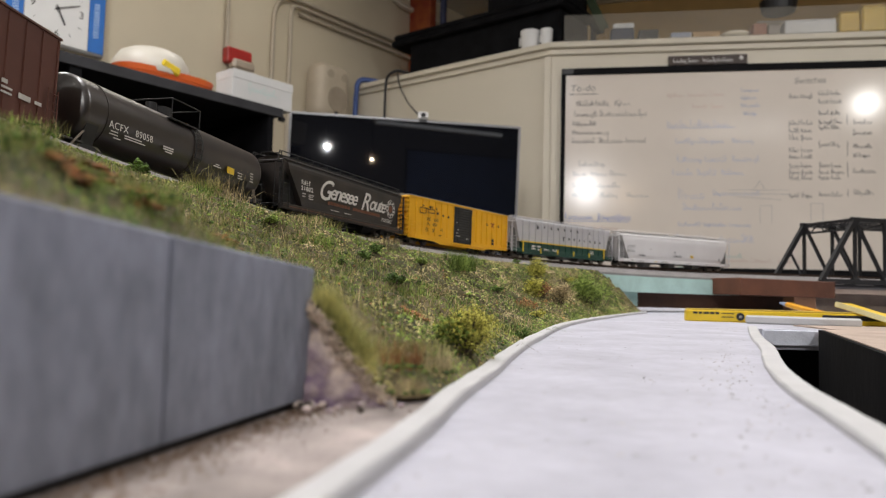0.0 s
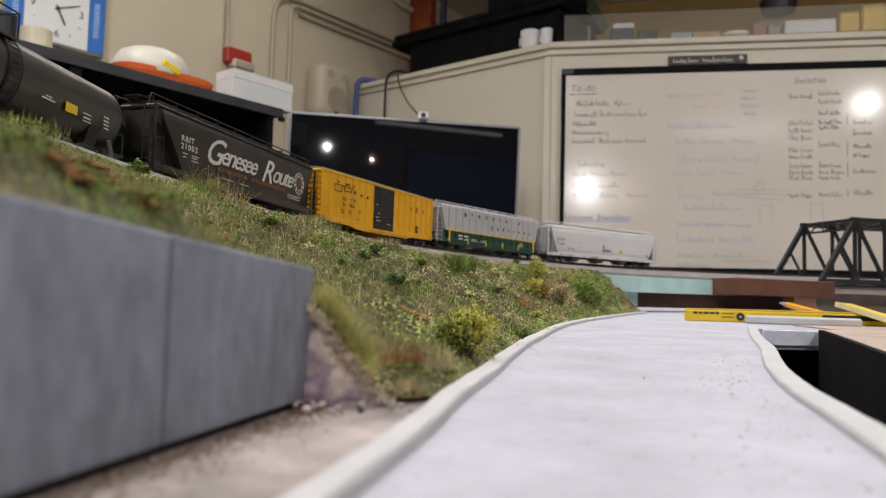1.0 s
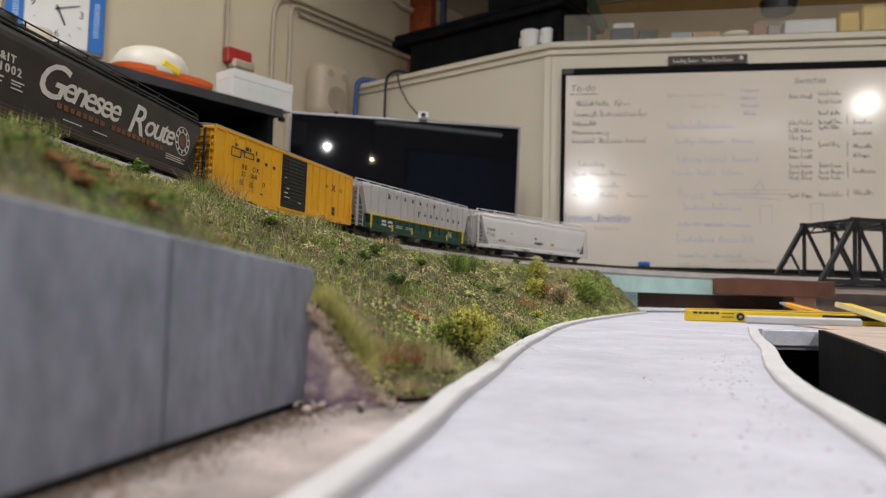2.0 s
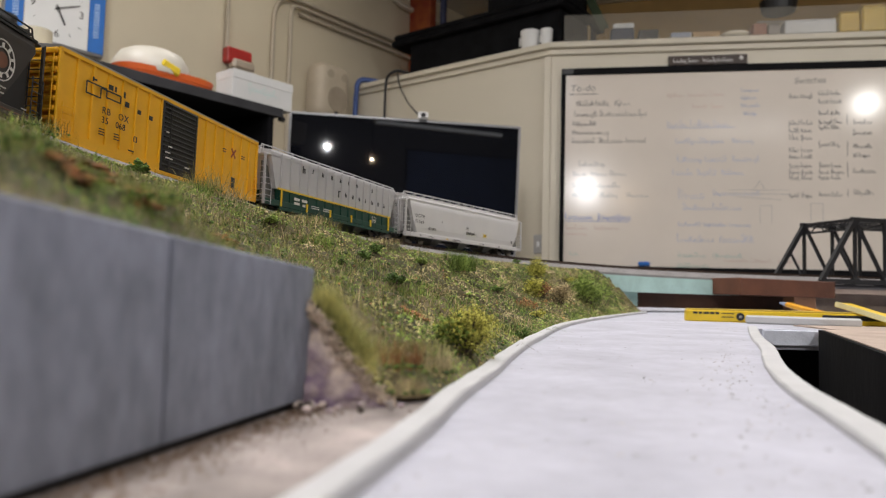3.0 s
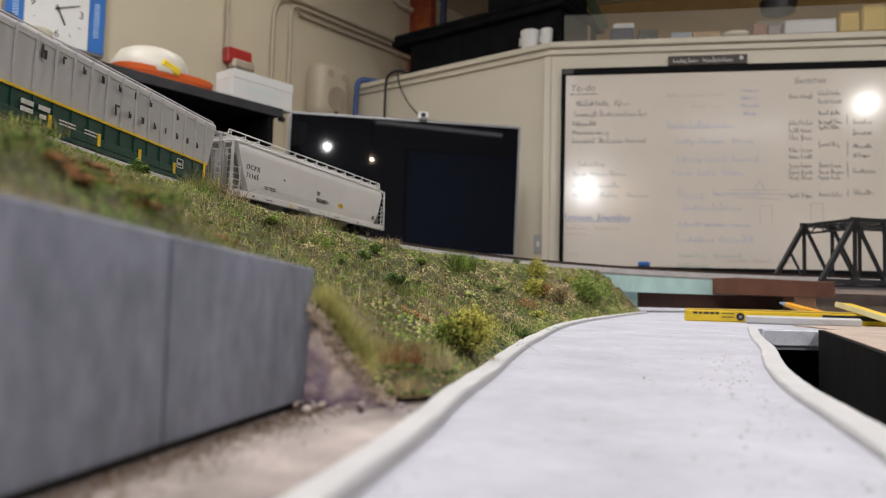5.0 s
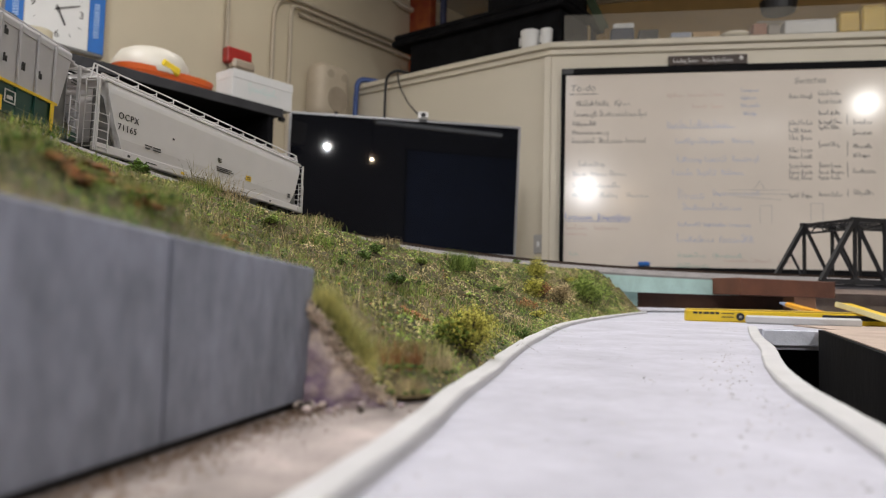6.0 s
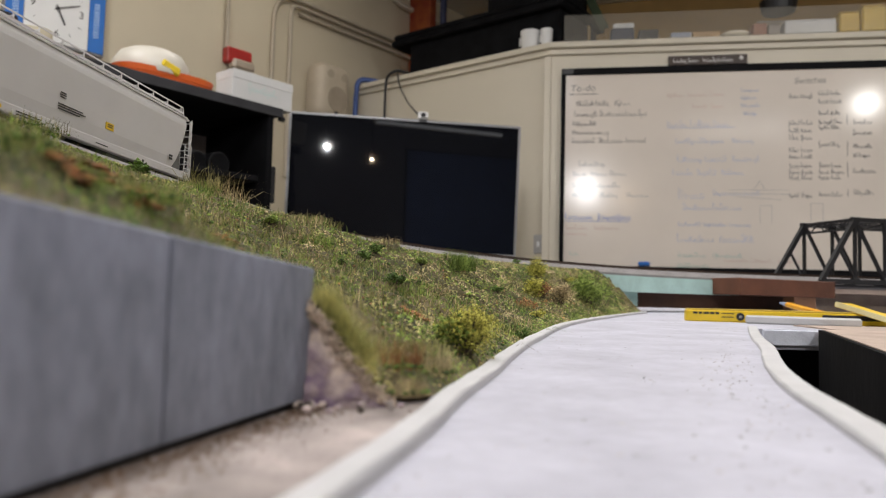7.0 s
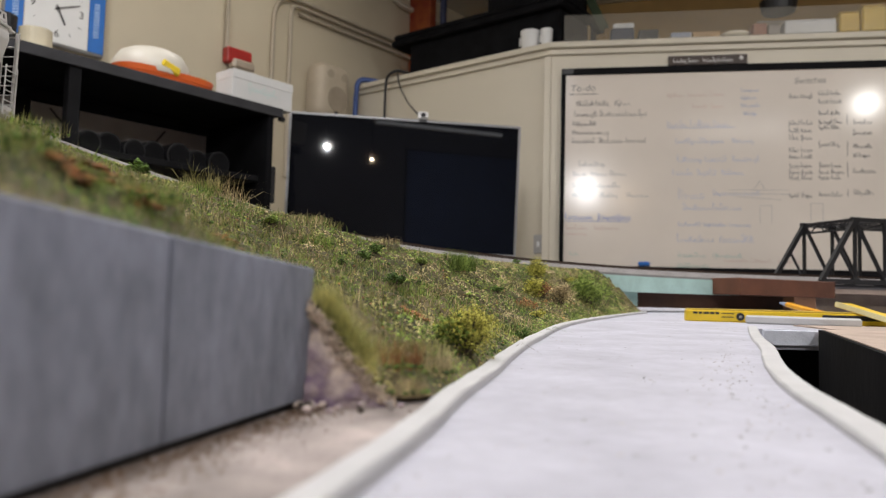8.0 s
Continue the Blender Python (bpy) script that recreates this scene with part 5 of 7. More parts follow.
def grey_hopper():
    c = thing("hopper_car", "pale grey rounded covered hopper with black stencilled number", "railcar")
    L = 0.213
    part("shell", hopper_body(L, ROUND, 0.0065, 0.019, 0.0330, 0.0125), M_CENTERGREY, c)
    # darker copy of the car's grey: shade put into end panels, platforms and outlets
    hopper_frame(c, L, M_CENTERGREY, mat("shade_darkened_grey", (0.16, 0.16, 0.155), 0.6, var=0.15, size=80), M_CENTERGREY, 15, 0.0034)
    y = -0.0185
    lettering(c, "OCPX", 0.0047, -0.0925, 0.0280, y, M_LETTERBLACK, spacing=1.25)
    lettering(c, "71165", 0.0047, -0.0925, 0.0222, y, M_LETTERBLACK, spacing=1.2)
    bars(c, [(-0.0720, 0.0188, 0.0055, 0.0005), (-0.0655, 0.0188, 0.006, 0.0005), (-0.0715, 0.0174, 0.0035, 0.0005), (-0.0655, 0.0174, 0.006, 0.0005), (-0.0060, 0.0260, 0.0034, 0.0004), (-0.0065, 0.0250, 0.0040, 0.0004), (-0.0060, 0.0240, 0.0034, 0.0004), (-0.0070, 0.0208, 0.016, 0.0004), (-0.0070, 0.0197, 0.018, 0.0004), (-0.0070, 0.0186, 0.014, 0.0004), (-0.0500, 0.0270, 0.0014, 0.0010)], y, M_LETTERBLACK)
    bars(c, [(0.0260, 0.0185, 0.0060, 0.0034)], y, M_STRIPE, "warning_plate")
    bars(c, [(0.0272, 0.0196, 0.0036, 0.0005), (0.0272, 0.0206, 0.0036, 0.0005), (0.0830, 0.0165, 0.0030, 0.0012), (0.0830, 0.0182, 0.0030, 0.0010)], y - 0.0001, M_LETTERBLACK)
    bars(c, [(-0.0840, 0.0098, 0.0016, 0.0012), (-0.0700, 0.0100, 0.008, 0.0005), (-0.0300, 0.0104, 0.014, 0.0004), (-0.0300, 0.0092, 0.016, 0.0004), (0.02, 0.0100, 0.009, 0.0004), (0.058, 0.0095, 0.0014, 0.0012)], -HW - 0.0001, M_LETTERBLACK, "sill_stencil")
    bars(c, [(-0.0410, 0.0096, 0.003, 0.0014)], -HW - 0.0001, M_STRIPE, "sill_plate")
    return c, L


def tank_car():
    c = thing("tank_car", "weathered black tank car with a dome platform", "railcar")
    L, R, zc = 0.190, 0.0172, 0.0278
    running_gear(c, L, 0.024)
    bm = bmesh.new()
    n, seg = 96, 48
    rows = []
    half = 0.0865
    for i in range(n + 1):
        u = -1 + 2 * i / n
        x = half * u
        e = max(0, abs(x) - (half - 0.0035)) / 0.0035
        r = R * math.sqrt(max(0.0, 1 - e ** 2.2)) if e > 0 else R
        rows.append([bm.verts.new((x + 0.0065, max(r, 0.0006) * math.cos(2 * math.pi * k / seg), zc + max(r, 0.0006) * math.sin(2 * math.pi * k / seg))) for k in range(seg)])
    for a, b in zip(rows, rows[1:]):
        for k in range(seg):
            bm.faces.new((a[k], a[(k + 1) % seg], b[(k + 1) % seg], b[k]))
    bm.faces.new(rows[0])
    bm.faces.new(rows[-1])
    bmesh.ops.recalc_face_normals(bm, faces=bm.faces)
    part("tank", bm, M_TANK, c, smooth=True)
    for x in (-0.063, 0.010):
        bm = bmesh.new()
        for k in range(40):
            a0, a1 = 2 * math.pi * k / 40, 2 * math.pi * (k + 1) / 40
            bar(bm, (x, (R + 0.0002) * math.cos(a0), zc + (R + 0.0002) * math.sin(a0)), (x, (R + 0.0002) * math.cos(a1), zc + (R + 0.0002) * math.sin(a1)), 0.0009, 0.0004, (0, math.cos(a0), math.sin(a0)))
        part("band", bm, M_TANK, c)
    part("dome", rod(bmesh.new(), (0.000, 0, zc + R - 0.002), (0.000, 0, zc + R + 0.0045), 0.0055, 20), M_UNDER, c)
    part("valve_cover", rod(bmesh.new(), (-0.012, -0.002, zc + R - 0.001), (-0.012, -0.002, zc + R + 0.004), 0.0032, 14), M_UNDER, c)
    p = part("platform", cube((-0.011, -0.0150, zc + R - 0.0050), (0.016, 0.0150, zc + R - 0.0044)), M_UNDER, c)
    bm = bmesh.new()
    for x in (-0.011, 0.016):
        for y in (-0.0150, 0.0150):
            rod(bm, (x, y, zc + R - 0.005), (x, y, zc + R + 0.0065), 0.0004, 6)
        rod(bm, (x, -0.0150, zc + R + 0.0065), (x, 0.0150, zc + R + 0.0065), 0.0004, 6)
    for y in (-0.0150, 0.0150):
        rod(bm, (-0.011, y, zc + R + 0.0065), (0.016, y, zc + R + 0.0065), 0.0004, 6)
    part("platform_railing", bm, M_UNDER, p)
    # curved side ladder
    bm = bmesh.new()
    for k in range(12):
        a0, a1 = math.pi + 0.95 - 1.9 * k / 12 * 1.0, math.pi + 0.95 - 1.9 * (k + 1) / 12
        for x in (0.010, 0.0165):
            rod(bm, (x, (R + 0.0010) * math.cos(a0), zc - (R + 0.0010) * math.sin(a0) * -1), (x, (R + 0.0010) * math.cos(a1), zc - (R + 0.0010) * math.sin(a1) * -1), 0.00035, 6)
        rod(bm, (0.010, (R + 0.0010) * math.cos(a0), zc + (R + 0.0010) * math.sin(a0)), (0.0165, (R + 0.0010) * math.cos(a0), zc + (R + 0.0010) * math.sin(a0)), 0.0003, 6)
    part("ladder", bm, M_UNDER, c)
    for e in (-1, 1):
        x = e * (L / 2 - 0.024)
        part("saddle", prism(bmesh.new(), [(-0.0155, 0.0200), (0.0155, 0.0200), (0.0120, 0.0090), (-0.0120, 0.0090)], x - 0.004, x + 0.004, "x"), M_UNDER, c)
        bm = bmesh.new()
        bar(bm, (e * (L / 2 - 0.016), -0.0175, 0.0150), (e * (L / 2 - 0.010), -0.0160, 0.0070), 0.0018, 0.0005)
        part("step_strap", bm, mat("bare_brace_metal", (0.25, 0.21, 0.17), 0.5, metal=0.4), c)
        xa, xb = sorted((e * (L / 2 - 0.018), e * L / 2))
        part("end_platform", cube((xa, -0.0160, 0.0095), (xb, 0.0160, 0.0106), 0.0002), M_UNDER, c)
        bm = bmesh.new()
        for y in (-0.0155, 0.0155):
            rod(bm, (e * (L / 2 - 0.001), y, 0.0105), (e * (L / 2 - 0.001), y, 0.0215), 0.0004, 6)
        rod(bm, (e * (L / 2 - 0.001), -0.0155, 0.0215), (e * (L / 2 - 0.001), 0.0155, 0.0215), 0.0004, 6)
        part("end_railing", bm, M_UNDER, c)
    y = -R - 0.0003
    lettering(c, "ACFX", 0.0052, -0.0625, 0.0212, y, M_LETTER, spacing=1.1)
    lettering(c, "89058", 0.0052, -0.0430, 0.0212, y, M_LETTER, spacing=1.1)
    bars(c, [(-0.061, 0.0195, 0.005, 0.0005), (-0.051, 0.0195, 0.013, 0.0005), (-0.062, 0.0180, 0.006, 0.0005), (-0.051, 0.0182, 0.016, 0.0005), (-0.059, 0.0165, 0.005, 0.0005), (-0.020, 0.0215, 0.009, 0.0007), (-0.020, 0.0202, 0.009, 0.0007), (-0.018, 0.0189, 0.006, 0.0007), (0.032, 0.0225, 0.004, 0.0005), (0.030, 0.0212, 0.008, 0.0006), (0.0580, 0.0190, 0.0060, 0.0004), (0.0580, 0.0225, 0.0060, 0.0004), (0.0585, 0.0205, 0.005, 0.0006), (0.0740, 0.0250, 0.0040, 0.0006), (0.0740, 0.0232, 0.0040, 0.0006), (0.0740, 0.0214, 0.0040, 0.0006), (0.0740, 0.0196, 0.0040, 0.0006)], y, M_LETTER)
    bars(c, [(0.0455, 0.0200, 0.0080, 0.0042)], y, M_STRIPE, "warning_plate")
    return c, L


def brown_car():
    c = thing("boxcar", "oxide red boxcar with riveted sides", "railcar")
    L, z0, z1 = 0.150, 0.0070, 0.0510
    running_gear(c, L, 0.026)
    part("body", cube((-L / 2, -HW + 0.0006, z0), (L / 2, HW - 0.0006, z1), 0.0006), M_BROWNCAR, c)
    part("roof", prism(bmesh.new(), [(-HW, z1 - 0.0003), (HW, z1 - 0.0003), (HW, z1 + 0.0006), (0, z1 + 0.0022), (-HW, z1 + 0.0006)], -L / 2, L / 2, "x"), M_BROWNCAR, c)
    for i in range(15):
        x = -L / 2 + 0.002 + (L - 0.004) * i / 14
        part("rib", cube((x - 0.0004, -HW, z0 + 0.001), (x + 0.0004, -HW + 0.001, z1 - 0.001)), M_BROWNCAR, c)
    for e in (-1, 1):
        for i in range(8):
            xa, xb = sorted((e * (L / 2 - 0.0005), e * (L / 2 + 0.001)))
            part("end_rib", cube((xa, -HW + 0.002, z0 + 0.003 + i * 0.005), (xb, HW - 0.002, z0 + 0.0055 + i * 0.005), 0.0008), M_BROWNCAR, c)
        ladder(c, (e * (L / 2 - 0.0015), -HW - 0.0008), (e * (L / 2 - 0.008), -HW - 0.0008), z0 + 0.001, z0 + 0.020, 5, M_BROWNCAR)
        ladder(c, (e * (L / 2 + 0.0015), -HW + 0.002), (e * (L / 2 + 0.0015), -HW + 0.009), z0 + 0.001, z0 + 0.018, 5, M_UNDER)
    bars(c, [(0.040, 0.0165, 0.006, 0.0008), (0.040, 0.0185, 0.006, 0.0008), (0.040, 0.0205, 0.003, 0.0016), (0.050, 0.0170, 0.007, 0.0022), (0.060, 0.0175, 0.004, 0.0014)], -HW - 0.0001, M_LETTER)
    return c, L


CARS = []
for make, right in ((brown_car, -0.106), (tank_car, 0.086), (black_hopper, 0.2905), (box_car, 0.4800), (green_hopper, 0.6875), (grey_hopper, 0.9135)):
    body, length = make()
    for ch in body.children:
        if not ch.name.startswith(("truck", "coupler")):
            ch.location.z -= 0.0022
    CARS.append((body, right - length, right))

ROLLED = {0: 0, 1: 0.1395, 2: 0.2745, 3: 0.4055, 3.5: 0.4690, 4.5: 0.5925, 6: 0.7785, 7: 0.911, 8: 1.043}
def travelled(t):
    """How far the train has rolled: it slows a little on the way."""
    return float(np.interp(t, list(ROLLED), list(ROLLED.values())))


def car_pose(mid, d):
    """The pose of a car whose middle stands at mid on the track, with its trucks d to each side."""
    a, b = track(mid - d), track(mid + d)
    m = (a + b) / 2
    x = (b - a).normalized()
    y = Vector((0, 0, 1)).cross(x).normalized()
    z = x.cross(y)
    return Matrix(((x.x, y.x, z.x, m.x), (x.y, y.y, z.y, m.y), (x.z, y.z, z.z, m.z), (0, 0, 0, 1)))


def motions():
    for c, left, right in CARS:
        rows = []
        for i in range(17):
            t = i * 0.5
            mid = (left + right) / 2 - travelled(t)
            rows.append((t, car_pose(mid, (right - left) * 0.36)))
        walk(c, rows)


# ---- things round the room ----
def face(origin, way, x=0.0, z=0.0, out=0.0):
    """A frame on an upright face: x along it, y into it, z up; out metres in front of it."""
    w = Vector((way[0], way[1])).normalized()
    p = Vector((origin[0], origin[1])) + w * x + Vector((w.y, -w.x)) * out
    return Matrix(((w.x, -w.y, 0, p.x), (w.y, w.x, 0, p.y), (0, 0, 1, z), (0, 0, 0, 1)))


def on_west(u, z=0.0, out=0.0):
    return face(CORNER, ALONG, -u, z, out)


def on_side(b, z=0.0, out=0.0):
    return face(CORNER, EDGE - CORNER, b, z, out)


def on_front(a, z=0.0, out=0.0):
    return face(EDGE, WB_END - EDGE, a, z, out)


SHELF_END, SHELF_Z = Vector((-0.5878, 2.4936)), 0.656
def on_shelf(e, z=SHELF_Z, back=0.0):
    return face(SHELF_END, ALONG, -e, z, -back)


M_BLUE = mat("blue_panel", (0.02, 0.16, 0.55), 0.4, var=0.08, size=30)
M_INK = mat("dark_marker", (0.15, 0.14, 0.135), 0.6)
M_INKBLUE = mat("pale_blue_marker", (0.40, 0.43, 0.56), 0.6)
M_INKRED = mat("pale_red_marker", (0.60, 0.44, 0.38), 0.6)
M_INKGREEN = mat("pale_green_marker", (0.35, 0.50, 0.45), 0.6)
M_BEIGE = mat("beige_plastic", (0.50, 0.43, 0.33), 0.55, var=0.05, size=12)
M_ORANGE = mat("orange_plastic", (0.70, 0.12, 0.02), 0.4, var=0.06, size=20)
M_RED = mat("red_enamel", (0.42, 0.03, 0.025), 0.4, var=0.08, size=20)
M_CONDUIT = mat("painted_conduit", (0.46, 0.40, 0.31), 0.5, var=0.06, size=15)


def clock():
    c = thing("wall_clock", "square white wall clock with blue side bands", "clock", on_west(1.680, 1.110))
    part("case", cube((-0.192, -0.030, -0.150), (0.192, 0, 0.150), 0.006), M_SILVER, c)
    part("dial", cube((-0.121, -0.034, -0.138), (0.121, -0.0305, 0.138), 0.001), M_WHITE, c, "white square dial")
    for s in (-1, 1):
        b = part("band", cube((min(s * 0.123, s * 0.186), -0.034, -0.138), (max(s * 0.123, s * 0.186), -0.0305, 0.138), 0.001), M_BLUE, c, "blue side band")
        bm = bmesh.new()
        for i in range(14):
            bar(bm, (s * 0.152 - 0.011, -0.0345, -0.075 + i * 0.0105), (s * 0.152 + 0.011, -0.0345, -0.069 + i * 0.0105), 0.0006, 0.0045)
        part("pattern", bm, mat("pale_blue_print", (0.45, 0.60, 0.80), 0.5), b)
    for n, a in (("12", 90), ("3", 0), ("6", 270), ("9", 180)):
        x, z = 0.092 * math.cos(radians(a)), 0.100 * math.sin(radians(a))
        lettering(c, n, 0.042, x, z - 0.014, -0.0346, M_LETTERBLACK, "CENTER", name="numeral")
    for i in range(12):
        if i % 3:
            a = radians(30 * i)
            part("tick", bar(bmesh.new(), (0.092 * math.cos(a), -0.0346, 0.104 * math.sin(a)), (0.106 * math.cos(a), -0.0346, 0.118 * math.sin(a)), 0.0008, 0.003, (0, 1, 0)), M_LETTERBLACK, c)
    part("minute_pointer", bar(bmesh.new(), (-0.012, -0.037, -0.005), (0.082, -0.037, 0.036), 0.001, 0.005), M_LETTERBLACK, c)
    part("hour_pointer", bar(bmesh.new(), (-0.006, -0.038, 0.012), (0.028, -0.038, -0.060), 0.007, 0.001, (0, 1, 0)), M_LETTERBLACK, c)
    part("hub", rod(bmesh.new(), (0, -0.034, 0), (0, -0.040, 0), 0.007, 16), M_LETTERBLACK, c)
clock()


def shelving():
    s = thing("storage_shelf", "black metal storage shelf with a lipped top", "shelf", on_shelf(0))
    D = 0.40
    low = FLOOR_Z - SHELF_Z
    part("top_board", cube((-1.60, 0, -0.024), (0.006, D, 0), 0.004), M_DARKMETAL, s)
    part("front_lip", cube((-1.60, -0.004, -0.029), (0.004, 0, 0.003), 0.0015), mat("worn_grey_metal", (0.030, 0.030, 0.034), 0.55, var=0.3, size=9, spec=0.3), s, "worn dark grey lip")
    part("back_rail", cube((-1.58, D - 0.03, -0.060), (-0.0505, D - 0.005, -0.0245), 0.002), M_DARKMETAL, s)
    part("end_panel", cube((-0.050, 0.006, low), (-0.028, D, -0.0245), 0.003), M_BLACKWOOD, s, "black side panel")
    part("end_bracket", cube((-0.027, 0.012, -0.335), (-0.006, 0.045, -0.205), 0.003), M_BLACK, s)
    for e in (0.708, 1.50):
        part("post", cube((-e - 0.017, 0.005, low), (-e + 0.017, 0.040, -0.0245), 0.002), M_DARKMETAL, s)
        part("post", cube((-e - 0.017, D - 0.045, low), (-e + 0.017, D - 0.005, -0.0605), 0.002), M_DARKMETAL, s)
    part("shelf_board", cube((-1.48, 0.05, -0.262), (-0.0505, D - 0.05, -0.240), 0.003), M_DARKMETAL, s)
    # added sheet: its grey carries the shade on the wall inside the shelf
    part("back_panel", cube((-1.59, D + 0.0005, -0.60), (-0.03, D + 0.007, -0.004), 0.001), mat("back_shade_grey", (0.40, 0.365, 0.345), 0.7, var=0.15, size=6), s, "grey sheet added for the shade behind the shelf")
    for a, b in ((0.62, 0.47), (0.33, 0.22)):
        part("back_wire", rod(bmesh.new(), (-a, D - 0.004, -0.07 if a > 0.5 else -0.22), (-b, D - 0.004, -0.22 if a > 0.5 else -0.07), 0.003, 6), M_BLACK, s)
    part("hook", rod(bmesh.new(), (0.006, 0.02, -0.028), (0.024, 0.02, -0.028), 0.010, 12), M_BLACK, s)
    for i, (e, r) in enumerate(((0.590, 0.037), (0.520, 0.042), (0.445, 0.036), (0.370, 0.041), (0.290, 0.044), (0.210, 0.039), (0.135, 0.042))):
        b = thing("storage_reel", "black rounded storage reel on the lower shelf", "reel", on_shelf(e, SHELF_Z - 0.2395, 0.17 + 0.02 * (i % 2)), group="reels on the shelf")
        part("drum", rod(bmesh.new(), (0, 0, r), (0, 0.075, r), r, 20), M_BLACK, b)
        part("rim", rod(bmesh.new(), (0, -0.006, r), (0, 0, r), r * 0.85, 20), M_DARKMETAL, b)
    t = thing("serving_tray", "long orange plastic tray with a rounded lip", "tray", on_shelf(0.402, SHELF_Z + 0.0005, 0.106))
    def ring(a, b, r, z0, z1, wall):
        bm = bmesh.new()
        prof = [(0, z0), (1, z0), (1 + wall, z1), (1 + wall * 0.4, z1), (0.97, z0 + 0.006), (0, z0 + 0.006)]
        rows = []
        for k in range(48):
            t0 = 2 * math.pi * k / 48
            cx, cy = math.cos(t0), math.sin(t0)
            ex = (abs(cx) ** 0.6) * (1 if cx >= 0 else -1)
            ey = (abs(cy) ** 0.6) * (1 if cy >= 0 else -1)
            rows.append([bm.verts.new((a * ex * q, b * ey * q, z)) for q, z in prof])
        for k in range(48):
            r0, r1 = rows[k], rows[(k + 1) % 48]
            for j in range(len(prof) - 1):
                if j in (0, len(prof) - 2):
                    bm.faces.new((r0[j], r0[j + 1], r1[j + 1])) if j == 0 else bm.faces.new((r0[j], r0[j + 1], r1[j]))
                else:
                    bm.faces.new((r0[j], r0[j + 1], r1[j + 1], r1[j]))
        bmesh.ops.remove_doubles(bm, verts=bm.verts, dist=1e-5)
        bmesh.ops.recalc_face_normals(bm, faces=bm.faces)
        return bm
    part("dish", ring(0.150, 0.086, 0.02, 0.0, 0.018, 0.06), M_ORANGE, t)
    part("rim_band", ring(0.160, 0.092, 0.02, 0.0185, 0.036, 0.03), M_ORANGE, t)
    bw = thing("bowl", "upturned white plastic bowl on the orange tray", "bowl", on_shelf(0.428, SHELF_Z + 0.026, 0.125))
    bm = bmesh.new()
    prof = [(0.117, 0.0), (0.121, 0.012), (0.114, 0.046), (0.096, 0.074), (0.068, 0.088), (0.0, 0.093)]
    rows = [[bm.verts.new((r * math.cos(2 * math.pi * k / 40), r * math.sin(2 * math.pi * k / 40), z)) for r, z in prof[:-1]] for k in range(40)]
    cap = bm.verts.new((0, 0, 0.093))
    for k in range(40):
        a, b = rows[k], rows[(k + 1) % 40]
        for j in range(4):
            bm.faces.new((a[j], a[j + 1], b[j + 1], b[j]))
        bm.faces.new((a[4], cap, b[4]))
    part("shell", bm, mat("ivory_plastic", (0.60, 0.565, 0.49), 0.4, var=0.03), bw, smooth=True)
    y = thing("sponge", "yellow wedge sponge leaning on the bowl", "sponge", on_shelf(0.425, SHELF_Z + 0.030, 0.016) @ pose(0, 0, 0, 0, 20, 0))
    part("wedge", cube((-0.035, -0.012, 0), (0.030, 0.012, 0.028), 0.006), mat("yellow_sponge", (0.70, 0.50, 0.03), 0.9), y)
    bx = thing("cardboard_box", "white cardboard box with green handwriting", "box", on_shelf(0.0725, SHELF_Z + 0.0035, 0.012))
    part("carton", cube((-0.126, 0, 0), (0.126, 0.10, 0.099), 0.002), M_CARD, bx)
    part("lid_fold", cube((-0.127, -0.0015, 0.070), (0.127, 0.101, 0.1005), 0.001), M_CARD, bx)
    bm = bmesh.new()
    scribble(bm, -0.065, 0.036, 0.12, 0.030, 2, -0.0025)
    part("handwriting", bm, mat("pale_teal_ink", (0.45, 0.66, 0.62), 0.6), bx)
    cp = thing("paper_cone", "tan paper cap behind the white box", "cap", on_shelf(0.205, SHELF_Z + 0.0005, 0.22))
    part("crown", rod(bmesh.new(), (0, 0, 0), (0, 0, 0.095), 0.075, 24, 0.035), mat("tan_paper", (0.50, 0.38, 0.18), 0.8), cp)
    tp = thing("tape_roll", "roll of clear tan packing tape", "tape", on_shelf(0.797, SHELF_Z + 0.0005, 0.06))
    part("roll", rod(bmesh.new(), (0, 0, 0), (0, 0, 0.058), 0.042, 28), mat("tan_tape", (0.58, 0.52, 0.38), 0.25), tp)
    part("core", rod(bmesh.new(), (0, 0, 0.0582), (0, 0, 0.060), 0.030, 24), M_CARD, tp)
    bk = thing("black_cup", "black plastic cup standing on the shelf", "cup", on_shelf(0.875, SHELF_Z + 0.0005, 0.09))
    part("cup", rod(bmesh.new(), (0, 0, 0), (0, 0, 0.085), 0.036, 20, 0.040), M_BLACK, bk)


